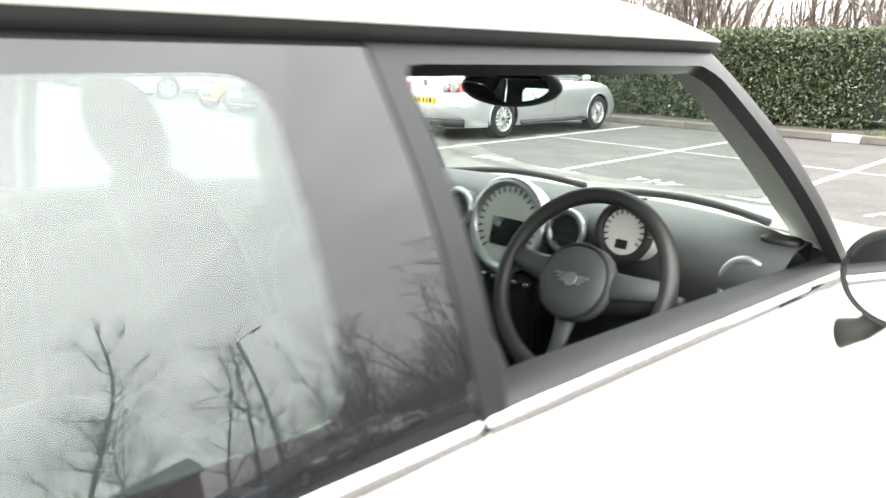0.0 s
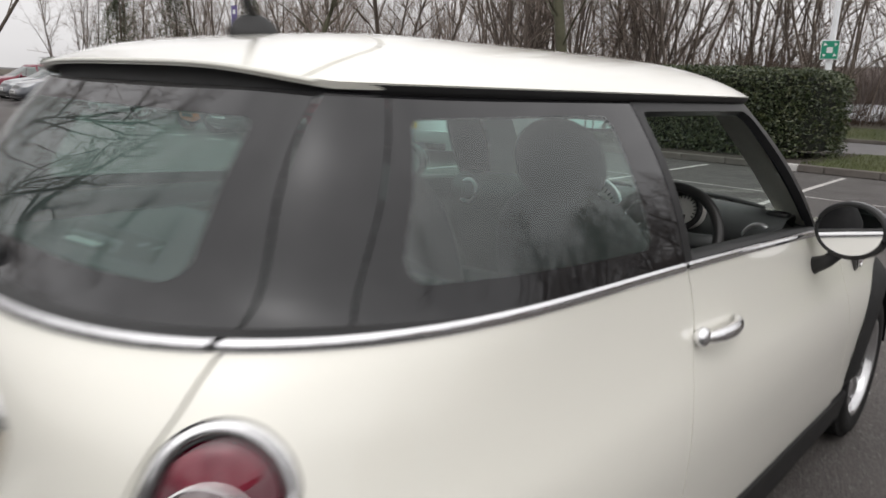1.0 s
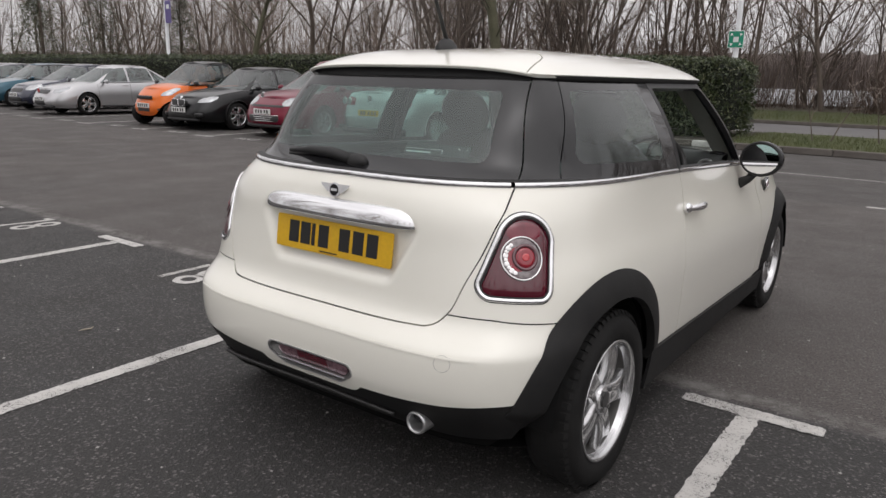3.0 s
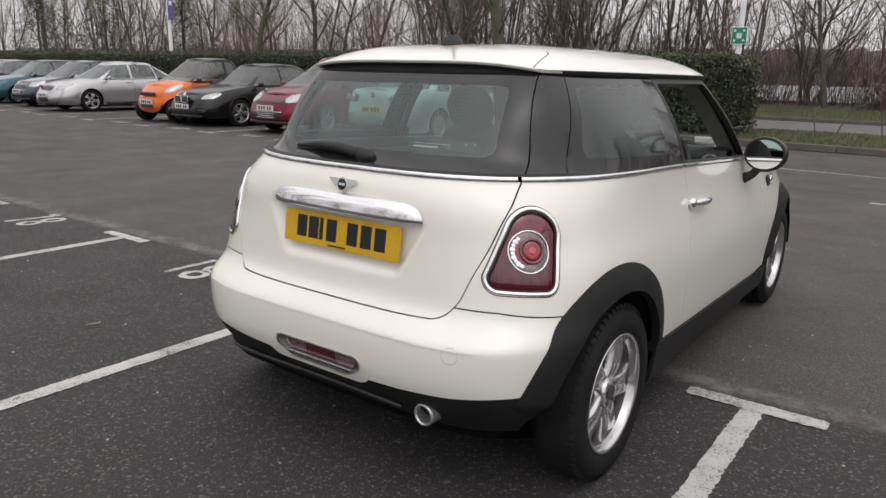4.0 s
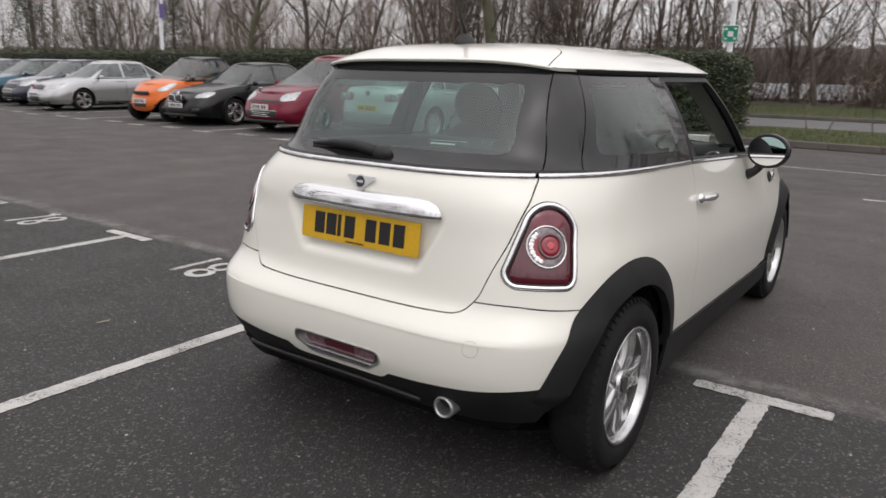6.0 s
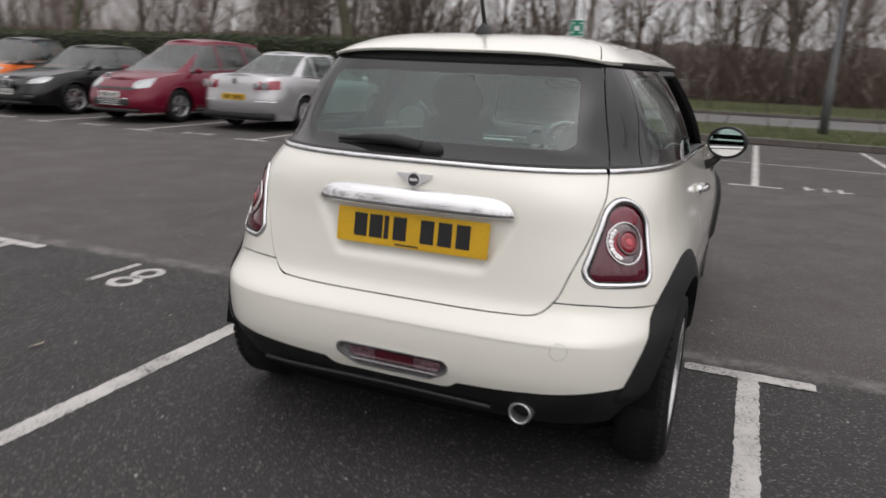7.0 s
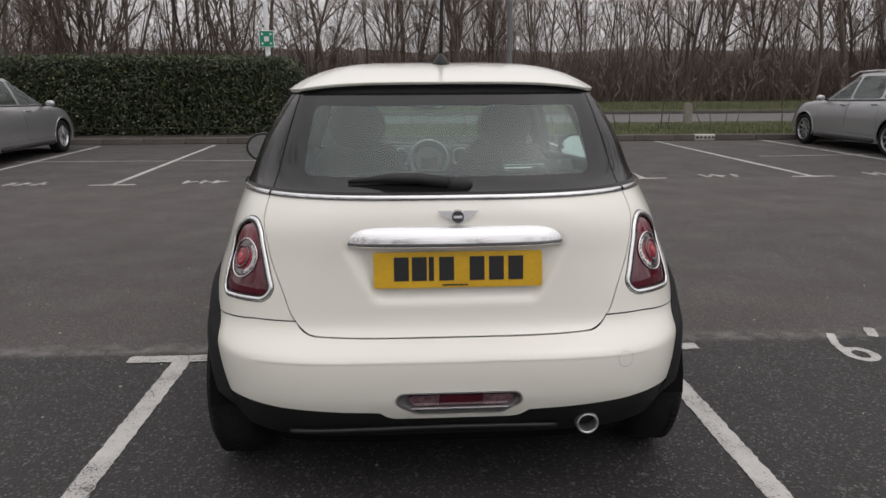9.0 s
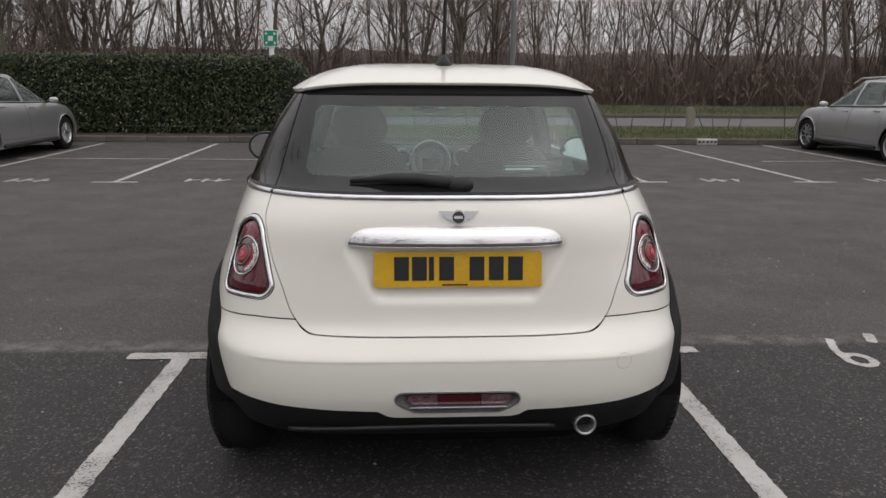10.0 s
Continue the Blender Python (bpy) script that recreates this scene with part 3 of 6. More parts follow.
    piece("bulb_point", *turn(domed(circle_outline(QD + .009, ZD + .002, .011), .0130, .0150)), LAMP_GLOW, lamp, "pale red lens centre")

# ---- number plate, handle bar, badge ----
plate_at = pose(.018, .9635, .799, 90 - 7.5, 0, 0)


def flat_bm(shapes, thick):
    bm = bmesh.new()
    for x0, z0, x1, z1 in shapes:
        bmesh.ops.create_cube(bm, size=1, matrix=Matrix.Translation(((x0 + x1) / 2, (z0 + z1) / 2, thick / 2)) @ Matrix.Diagonal((x1 - x0, z1 - z0, thick, 1)))
    return bm


pb = flat_bm([(-.26, -.0555, .26, .0555)], .004)
bmesh.ops.bevel(pb, geom=[e for e in pb.edges if abs(e.verts[0].co.z - e.verts[1].co.z) > .001], offset=.008, segments=4, affect="EDGES", profile=.5)
plate = part("number_plate", pb, YELLOW, hatch, "yellow rear number plate")
plate.matrix_basis = plate_at
for i, x in enumerate((-.175, -.120, -.083, -.036, .058, .118, .178)):
    w = .016 if i == 2 else .046
    b = part("character_bar", flat_bm([(x - w / 2, -.034, x + w / 2, .040)], .0012), INK, plate, "black character bar")
    b.location.z = .004
b = part("maker_bar", flat_bm([(-.05, -.050, .03, -.045)], .0008), INK, plate)
b.location.z = .004

hv = []
for i in range(49):
    u = -1 + 2 * i / 48
    x = u * .359
    e = max(0.0, 1 - abs(u) ** 9)
    base = .990 + .020 * (x / .35) ** 2
    for a in np.linspace(0, 1, 9):
        hv.append((x, base - .004 - .044 * e * math.sin(a * PI / 2) ** .8, .873 + (.012 + .049 * e) * (1 - a ** 1.6)))
    hv.append((x, base - .040 * e, .8705))
    hv.append((x, base, .873))
piece("handle_bar", [(x + .010, y, z) for x, y, z in hv], grid_faces(11, 49), CHROME, tailgate, "chrome tailgate handle bar")


def disc_bm(r, thick, seg=32, r2=None):
    bm = bmesh.new()
    bmesh.ops.create_cone(bm, cap_ends=True, segments=seg, radius1=r, radius2=r2 or r, depth=thick, matrix=Matrix.Translation((0, 0, thick / 2)))
    return bm


badge_at = pose(.018, .981, .960, 84, 0, 0)
BADGE = node_mat("bright badge silver", (.78, .78, .79), .25, .45)
badge = part("badge", disc_bm(.0228, .006), BADGE, tailgate, "silver winged badge")
badge.matrix_basis = badge_at
for s in (-1, 1):
    for z0, x1, w in ((.0150, .062, .0046), (.0085, .055, .0036), (.0025, .047, .0036), (-.0040, .038, .0040)):
        wv = [(s * x, z, h) for h in (0, .004) for x, z in ((.018, z0 - w), (x1 - w * 1.2, z0 - w), (x1, z0 + w * .8), (.018, z0 + w * .8))]
        wf = [(4, 5, 6, 7), (0, 1, 5, 4), (1, 2, 6, 5), (2, 3, 7, 6), (3, 0, 4, 7)]
        piece("feather", wv, wf if s > 0 else [tuple(reversed(f)) for f in wf], BADGE, badge, smooth=False)
part("badge_disc", disc_bm(.0185, .0075), GLOSS_BLACK, badge, "black disc")
part("badge_bar", flat_bm([(-.013, -.004, .013, .004)], .0082), BADGE, badge)

# ---- fog and reversing lamp in the bumper ----
fog_area = crop(REAR_BODY, lambda v: 1.2 - v[1], lambda v: FOG(v[0], v[2]))
fog = panel("fog_lamp", push(crop(fog_area, lambda v: FOG(v[0], v[2]) - .004), lambda v: -.030 * min(1, (FOG(v[0], v[2]) - .004) / .010)), "grey recess with a fog and two reversing lamps", RECESS, bumper, .004)
panel("rim", push(crop(fog_area, lambda v: .005 - FOG(v[0], v[2])), .003), "silver rim", SATIN, fog, .02)
FOGLENS = core([(-.128, .414), (-.118, .402), (.158, .402), (.168, .414)], .013)
lens_area = crop(REAR_BODY, lambda v: 1.2 - v[1], lambda v: FOGLENS(v[0], v[2]))
panel("red_lens", push(crop(lens_area, lambda v: .066 - abs(v[0] - .02)), -.010), "red fog lens", LAMP_RED, fog, .02)
for s in (-1, 1):
    panel("clear_lens", push(crop(lens_area, lambda v: s * (v[0] - .02) - .068), -.010), "clear reversing lens", FOG_CLEAR, fog, .02)
bar = [(x, .862, .384) for x in np.linspace(-.15, .15, 2)]
part("chrome_lip", box(.30, .012, .006, .016, .862, .3835, .0025), SATIN, fog, "silver lip")

crease = crop(REAR_BODY, lambda v: .5445 - v[2], lambda v: v[2] - .5385, lambda v: .62 - abs(v[0]), lambda v: 1.3 - v[1])
panel("crease", push(crease, .0032), "", PAINT, bumper, .005)

# towing-eye cover: a fine ring in the bumper
f_tow = lambda v: math.hypot(v[0] - .532, v[2] - .525)
tow = crop(REAR_BODY, lambda v: 1.1 - v[1], lambda v: v[0], lambda v: .0252 - f_tow(v), lambda v: f_tow(v) - .0240)
piece("towing_cover", *push(tow, .0010), node_mat("towing cover seam", (.36, .35, .32), .5), bumper, "round towing-eye cover seam")


def spin(profile, seg, axis_x=True):
    """A lathe: profile of (radius, along); the axis is x."""
    verts = []
    for k in range(seg):
        a = 2 * PI * k / seg
        for r, x in profile:
            verts.append((x, r * math.cos(a), r * math.sin(a)))
    m = len(profile)
    faces = []
    for k in range(seg):
        for j in range(m - 1):
            a, b = k * m + j, ((k + 1) % seg) * m + j
            faces.append((a, a + 1, b + 1, b))
    return verts, faces


# ---- exhaust ----
ev, ef = spin([(.027, .30), (.027, .004), (.030, -.004), (.0345, -.002), (.037, .006), (.037, .34)], 40)
ex = piece("exhaust_pipe", [(y, x, z) for x, y, z in ev], [tuple(reversed(f)) for f in ef], SATIN, hatch, "steel exhaust tail pipe")
ex.location = (.427, .898, .300)
inner = part("bore", disc_bm(.0268, .004), DARK, ex)
inner.matrix_basis = pose(0, .10, 0, 90, 0, 0)

# ---- wheels ----
def wheel_set(parent, name="wheel", R=.300, rim=.207, width=.175, spokes=5, tyre=RUBBER, alloy=ALLOY, seg=64, treads=True, style="star"):
    """One wheel at the origin, its outer face towards +x."""
    w = new(name)
    w.parent = parent
    hw = width / 2
    prof = [(rim - .004, hw - .018), (rim + .004, hw - .004), (rim + .03, hw + .002), (rim + .065, hw), (R - .022, hw - .008), (R - .006, hw - .024), (R, hw - .045), (R, -hw + .045), (R - .02, -hw + .01), (rim, -hw)]
    tv, tf = spin(prof, seg)
    t = piece("tyre", tv, tf, tyre, w, "black tyre")
    if treads:
        bv, bf = [], []
        n = 60
        for k in range(n):
            a0, a1 = 2 * PI * k / n, 2 * PI * (k + .62) / n
            for lo, hi in ((hw - .040, hw - .012), (-.02, .02)):
                base = len(bv)
                for a in (a0, a1):
                    for r, x in ((R - .012, hi), (R + .002, hi - .008), (R + .002, lo)):
                        bv.append((x, r * math.cos(a), r * math.sin(a)))
                bf += [(base, base + 1, base + 4, base + 3), (base + 1, base + 2, base + 5, base + 4), (base, base + 2, base + 1), (base + 3, base + 4, base + 5)]
        tagged(piece("tread", bv, bf, tyre, t, smooth=False), kind="stuff")
    lip = [(rim - .006, hw - .012), (rim, hw - .006), (rim - .004, hw - .002), (rim - .012, hw - .006), (rim - .016, hw - .020), (rim - .020, hw - .034)]
    # inner barrel coloured dark: the shade between the spokes is in the colour
    inner = [(rim - .020, hw - .034), (rim - .030, hw - .060), (rim - .034, -hw + .02)]
    piece("barrel", *spin(inner, seg), node_mat_once("dusty wheel barrel", (.07, .068, .065), .5, .5), w, "dark dusty inner barrel")
    piece("rim", *spin(lip, seg), alloy, w, "silver alloy rim")
    back = part("brake_disc", disc_bm(.125, .012, 40), node_mat_once("brake steel", (.12, .11, .10), .45, .8), w)
    back.matrix_basis = pose(-.025, 0, 0, 0, 90, 0)
    hid = part("backing", disc_bm(rim - .03, .01, 32), DARK, w)
    hid.matrix_basis = pose(-hw + .03, 0, 0, 0, 90, 0)
    for k in range(spokes):
        a = 2 * PI * (k + .5) / spokes + .25
        sv = []
        us = np.linspace(0, 1, 9)
        for u in us:
            r = .030 + (rim - .042) * u
            half = (.040 - .004 * math.sin(PI * min(1, u * 1.2)) + .026 * u ** 3) if style == "star" else .016
            x = hw - .030 + .012 * math.sin(PI * u) - .006 * u
            dip = .006 if style == "star" else .0
            for q, e in ((-1, -.034), (-1, -.006), (-.72, 0), (-.2, -dip), (.2, -dip), (.72, 0), (1, -.006), (1, -.034)):
                s = half * q
                sv.append((x + e, r * math.cos(a) - s * math.sin(a), r * math.sin(a) + s * math.cos(a)))
        piece("spoke", sv, [tuple(reversed(f)) for f in grid_faces(8, 9)], alloy, w)
    hub = part("hub", disc_bm(.062, .030, 32, .052), alloy, w)
    hub.matrix_basis = pose(hw - .052, 0, 0, 0, 90, 0)
    cap = part("hub_cap", disc_bm(.027, .006, 24), node_mat_once("hub cap dark", (.03, .03, .03), .3), w, "dark hub cap")
    cap.matrix_basis = pose(hw - .024, 0, 0, 0, 90, 0)
    if style == "star":
        for k in range(4):
            a = 2 * PI * k / 4 + .4
            bolt = part("bolt", disc_bm(.009, .014, 6), node_mat_once("bolt steel", (.2, .2, .2), .35, .9), w)
            bolt.matrix_basis = pose(hw - .030, .041 * math.cos(a), .041 * math.sin(a), 0, 90, 0)
    return w


MADE = {}


def node_mat_once(name, *a, **k):
    if name not in MADE:
        MADE[name] = node_mat(name, *a, **k)
    return MADE[name]


first = wheel_set(hatch)
first.matrix_basis = pose(.745, REAR_AXLE[0], .300, 18, 0, 0)


def copy_part(ob, parent, m):
    c = ob.copy()
    scene.collection.objects.link(c)
    c.parent = parent
    c.matrix_basis = m
    for ch in ob.children:
        copy_part(ch, c, ch.matrix_basis)
    return c


copy_part(first, hatch, pose(.716, FRONT_AXLE[0], .300, -31, 0, 0))
copy_part(first, hatch, pose(-.745, REAR_AXLE[0], .300, 40, 0, 180))
copy_part(first, hatch, pose(-.716, FRONT_AXLE[0], .300, 5, 0, 180))

# ---- fittings of the hatchback ----
def ellipsoid(rx, ry, rz, seg=28, rings=16):
    bm = bmesh.new()
    bmesh.ops.create_uvsphere(bm, u_segments=seg, v_segments=rings, radius=1, matrix=Matrix.Diagonal((rx, ry, rz, 1)))
    return bm


def tube(path, radius, seg=10, cap=True):
    """A round bar along a path of points; radius may be one number or one for each point."""
    verts, n = [], len(path)
    pts = [Vector(p) for p in path]
    for i, p in enumerate(pts):
        d = (pts[min(i + 1, n - 1)] - pts[max(i - 1, 0)]).normalized()
        a = d.cross(Vector((0, 0, 1)) if abs(d.z) < .95 else Vector((1, 0, 0))).normalized()
        b = a.cross(d)
        r = radius[i] if isinstance(radius, (list, tuple)) else radius
        for k in range(seg):
            t = 2 * PI * k / seg
            verts.append(p + (a * math.cos(t) + b * math.sin(t)) * r)
    faces = grid_faces(seg, n, wrap=True)
    if cap:
        faces += [tuple(range(seg - 1, -1, -1)), tuple(range((n - 1) * seg, n * seg))]
    return verts, faces


# door mirrors
for s in (1, -1):
    bm = ellipsoid(.101, .068, .084)
    for v in bm.verts:
        if v.co.y < -.018:
            v.co.y = -.018 - (v.co.y + .018) * .15
    mir = part("door_mirror", bm, GLOSS_BLACK, hatch, "gloss black oval door mirror", smooth=True)
    mir.matrix_basis = pose(.862 if s > 0 else -.945, 3.01, .978 + (.0 if s > 0 else .02), 0, 0, -8 if s > 0 else 3)
    g = part("mirror_glass", disc_bm(1, .004, 40), MIRROR, mir, "mirror glass")
    g.matrix_basis = pose(-.0, -.021, .0, 86.5 if s > 0 else 90.5, 0, 0) @ Matrix.Diagonal((.086, .070, 1, 1))
    fv, ff = tube([(.092 * math.cos(a), -.018, .076 * math.sin(a)) for a in np.linspace(0, 2 * PI, 41)], .008, 8, False)
    piece("rim", fv, ff, SEAL, mir)
    fv, ff = tube([(s * -.035, .01, -.075), (s * -.060, .012, -.105), (s * -.112, .018, -.135)], [.020, .020, .028], 12)
    piece("foot", fv, ff, SEAL, mir, "black mirror foot")

# door handles, each in a shallow cup
for side, turn in (("right", 1), ("left", -1)):
    us = np.linspace(0, 1, 15)
    path = [(turn * (.790 + .030 * math.sin(PI * u) ** .6 - .004 * u), 2.150 + .215 * u, .842 - .004 * u) for u in us]
    hv_, hf_ = tube(path, [.0085 + .0065 * math.sin(PI * u) ** .7 for u in us], 12)
    piece("handle", hv_, hf_, CHROME, doors[side], "chrome door handle")
    b = part("handle_lock", ellipsoid(.018, .024, .021), CHROME, doors[side], "chrome lock cover", smooth=True)
    b.location = (turn * .792, 2.160, .842)

# side repeater frames on the wings
for s in (1, -1):
    wv_ = [(0, -.042, .026), (0, .030, .036), (0, .050, -.018), (0, -.034, -.034)]
    base = [(s * (.004 if k else -.012), y, z) for k in (0, 1) for _, y, z in wv_]
    fs = [(4, 5, 6, 7), (0, 1, 5, 4), (1, 2, 6, 5), (2, 3, 7, 6), (3, 0, 4, 7)]
    rep = piece("side_repeater", base, fs if s > 0 else [tuple(reversed(f)) for f in fs], GLOSS_BLACK, hatch, "black framed side repeater", smooth=False)
    rep.location = (s * .788, 3.52, .797)
    fv, ff = tube([(s * .007, .024 * math.cos(a) + .003, .022 * math.sin(a)) for a in np.linspace(0, 2 * PI, 25)], .0045, 8, False)
    piece("ring", fv, ff, CHROME, rep)
    l_ = part("lens", ellipsoid(.006, .018, .016), LAMP_CLEAR, rep, "clear lens", smooth=True)
    l_.location = (s * .006, .003, 0)

ridge_ring = both([body_level(.300, 500)])[0]
ridge = [(x, y + .004, .300 - .012 * (x / .5) ** 2) for x, y, z in ridge_ring if -.52 < x < .36 and y < 1.2]
ridge_v, ridge_f = tube(ridge[::6], .008, 8)
# ridge paler and smoother than the apron: its highlight partly put into the colour
piece("apron_ridge", ridge_v, ridge_f, varied("worn black plastic edge", (.016, .016, .016), (.030, .029, .028), 9.0, .38), hatch, "rounded lower edge of the black apron")

# rear wiper
wp = [(-.005, 1.074, 1.052), (-.10, 1.078, 1.066), (-.20, 1.084, 1.066), (-.32, 1.098, 1.056)]
wv_, wf_ = tube(wp, [.018, .018, .015, .006], 10)
wip = piece("rear_wiper", wv_, wf_, SEAL, tailgate, "black rear wiper arm")
wv_, wf_ = tube([(x, y + .004 - .006, z - .012) for x, y, z in wp[1:]], .006, 6)
piece("blade", wv_, wf_, SEAL, wip)
w_ = part("pivot_cap", ellipsoid(.044, .020, .025), SEAL, wip, smooth=True)
w_.location = (.028, 1.074, 1.046)

# sticker inside the rear window, written too small to read
st = part("window_sticker", flat_bm([(-.119, -.021, .119, .021)], .0015), INK, tailgate, "black dealer strip sticker")
st.matrix_basis = pose(.292, 1.160, 1.096, 50, 0, 6)
for x0, z0, x1, z1 in ((-.112, -.014, -.02, -.009), (-.112, .0, .02, .001), (.02, -.016, .021, .001), (.075, .006, .079, .010), (.105, .006, .109, .010)):
    w_ = part("print_bar", flat_bm([(x0, z0, x1, z1)], .0008), PALE, st)
    w_.location.z = .0016

# high brake light under the spoiler
w_ = part("brake_light", box(.26, .016, .014, 0, 1.385, 1.292, .003), node_mat_once("dull brake lens", (.18, .12, .12), .3), tailgate, "dull high brake light")

# aerial
bm = ellipsoid(.033, .060, .042)
for v in bm.verts:
    v.co.x *= 1 - max(0, v.co.z) * 14
    v.co.z = max(v.co.z, -.01)
aer = part("aerial", bm, SEAL, hatch, "black roof aerial", smooth=True)
aer.location = (.0, 1.60, 1.424)
av, af = tube([(0, .0, .030), (0, -.10, .22), (0, -.20, .42)], [.0085, .0065, .005], 8)
piece("mast", av, af, SEAL, aer)

# windscreen wipers
for x0, x1 in ((-.05, -.56), (.50, -.02)):
    path = [(x0 + (x1 - x0) * u, 3.425 - .12 * (abs(x0 + (x1 - x0) * u) / .6) ** 3 + .0, .955 - .01 * u + .018 * math.sin(PI * u)) for u in np.linspace(0, 1, 8)]
    wv_, wf_ = tube(path, .010, 8)
    piece("windscreen_wiper", wv_, wf_, SEAL, hatch, "black windscreen wiper")

part("rear_valance", box(1.0, .45, .09, 0, 1.25, .185, .03, 3), DARK, hatch, "dark underside behind the bumper")

# ---- inside the hatchback ----
CLOTH = varied("charcoal seat cloth", (.020, .020, .021), (.034, .034, .034), 10.0, .95, bump=.05, distance=.0005, fine=120)
DASH = varied("soft black dashboard", (.044, .047, .046), (.062, .065, .064), 9.0, .55, bump=.2, distance=.001, fine=500)
BEIGE = varied("light pillar trim", (.40, .39, .35), (.46, .45, .41), 9.0, .8)
DIAL = varied("pale dial face", (.62, .61, .57), (.55, .54, .50), 14.0, .4)


def pillow(w, d, h, r=.5, power=3.2, seg=24, rings=14):
    """A cushion: a superellipsoid."""
    bm = bmesh.new()
    bmesh.ops.create_uvsphere(bm, u_segments=seg, v_segments=rings, radius=1)
    for v in bm.verts:
        x, y, z = v.co
        n = (abs(x) ** power + abs(y) ** power + abs(z) ** power) ** (1 / power)
        v.co = (x / n * w / 2, y / n * d / 2, z / n * h / 2)
    return bm


def seat(x, label):
    s = part("seat", pillow(.50, .50, .20), CLOTH, hatch, label, smooth=True)
    s.matrix_basis = pose(x, 2.72, .52, 6, 0, 0)
    b = part("backrest", pillow(.50, .15, .66, power=2.8), CLOTH, s, smooth=True)
    b.matrix_basis = pose(0, -.29, .29, 14, 0, 0)
    h = part("headrest", pillow(.265, .12, .235, power=2.15), CLOTH, s, smooth=True)
    h.matrix_basis = pose(0, -.385, .680, 12, 0, 0)
    for k in (-.06, .06):
        sv, sf = tube([(k, -.35, .50), (k, -.375, .62)], .007, 8)
        piece("headrest_post", sv, sf, CHROME, s)


seat(-.362, "charcoal cloth passenger seat")
seat(.335, "charcoal cloth driver's seat")
b = part("rear_bench", pillow(1.16, .50, .18), CLOTH, hatch, "charcoal rear bench", smooth=True)
b.matrix_basis = pose(0, 2.02, .50)
k = part("backrest", pillow(1.16, .14, .52), CLOTH, b, smooth=True)
k.matrix_basis = pose(0, -.26, .26, 16, 0, 0)
part("parcel_shelf", box(1.00, .52, .02, 0, 1.43, .965, .006), DASH, hatch, "black parcel shelf")
part("cabin_floor", box(1.36, 2.2, .02, 0, 2.3, .24), DASH, hatch, "black cabin floor")
for s in (1, -1):
    part("door_card", box(.03, 1.16, .60, s * .69, 2.68, .34, .012), DASH, hatch, "black inner door card")
    part("rear_side_trim", box(.03, .80, .62, s * .655, 1.72, .34, .012), DASH, hatch)

# ledge under the windows, all round the cabin
ring = belt_path(0, 1, lambda p: p[1] < 3.2)
lv, lf_ = sweep(ring, [(-.006, .016), (-.020, .022), (-.075, .012), (-.085, -.06)])
piece("window_ledge", lv, [tuple(reversed(f)) for f in lf_], SEAL, hatch, "black ledge under the windows")
trim = push(crop(RIGHT_GREEN, lambda v: v[1] - 2.5, lambda v: (.640 - (v[2] - .93) * .40) - abs(v[0]) + .050, lambda v: .072 - ((.640 - (v[2] - .93) * .40) - abs(v[0]))), -.026)
for turn in (lambda m: m, flip):
    tv_, tf_ = turn(trim)
    piece("pillar_trim", tv_, tf_, BEIGE, hatch, "light pillar trim")

# dashboard: a swept section, wide and rounded
sec = [(3.40, .945), (3.30, .974), (3.18, .986), (3.10, .979), (3.05, .946), (3.03, .895), (3.06, .86), (3.05, .80), (3.08, .72), (3.16, .60), (3.2, .40)]
dv = []
xs = np.linspace(-.67, .67, 41)
for x in xs:
    c = 1 - (abs(x) / .67) ** 4
    for y, z in sec:
        dv.append((x, y - .05 * (1 - c) - .02 * (abs(x) / .67) ** 2 * 0 + (.0 if y < 3.2 else -.22 * (1 - c) * (y - 3.2) / .2), z - .006 * (abs(x) / .67) ** 3))
dash = piece("dashboard", dv, grid_faces(len(sec), 41), DASH, hatch, "soft black dashboard with round dials")


def dial(x, y, z, r, depth, tilt, face, rim=SATIN, name="dial", label="", ring_r=.010):
    d = part(name, disc_bm(r, depth, 40), face, dash, label)
    d.matrix_basis = pose(x, y, z, 90 - tilt, 0, 0) @ Matrix.Translation((0, 0, -depth / 2))
    rv, rf = tube([(r * math.cos(a), r * math.sin(a), depth) for a in np.linspace(0, 2 * PI, 41)], ring_r, 8, False)
    piece("rim", rv, rf, rim, d)
    return d


sp = dial(0, 3.055, .905, .108, .05, 12, DIAL, SATIN, "speedometer", "large round speedometer with a pale face", .014)
for k in range(24):
    a = radians(225 - k * 270 / 23)
    t_ = part("mark", flat_bm([(-.0022, -.009, .0022, .009)], .001), INK, sp)
    t_.matrix_basis = pose(.088 * math.cos(a), .088 * math.sin(a), .0505, 0, 0, math.degrees(a) - 90)
scr = part("screen", flat_bm([(-.048, -.035, .048, .035)], .0015), GLOSS_BLACK, sp, "dark screen")
scr.matrix_basis = pose(0, -.02, .0505)
ta = dial(.380, 2.975, .968, .056, .06, 14, DIAL, SEAL, "rev_counter", "rev counter with a pale face", .010)
for k in range(15):
    a = radians(210 - k * 240 / 14)
    t_ = part("mark", flat_bm([(-.0016, -.006, .0016, .006)], .001), INK, ta)
    t_.matrix_basis = pose(.042 * math.cos(a), .042 * math.sin(a), .0605, 0, 0, math.degrees(a) - 90)
scr = part("screen", flat_bm([(-.013, -.012, .013, .006)], .0015), INK, ta)
scr.matrix_basis = pose(0, -.022, .0605)
for x, z in ((-.165, .925), (.185, .925), (-.595, .905), (.600, .900)):
    v_ = dial(x, 3.04, z, .046, .04, 8, INK, SATIN, "air_vent", "round air vent", .008)
    for q in (-.022, 0, .022):
        w = math.sqrt(.04**2 - q * q)
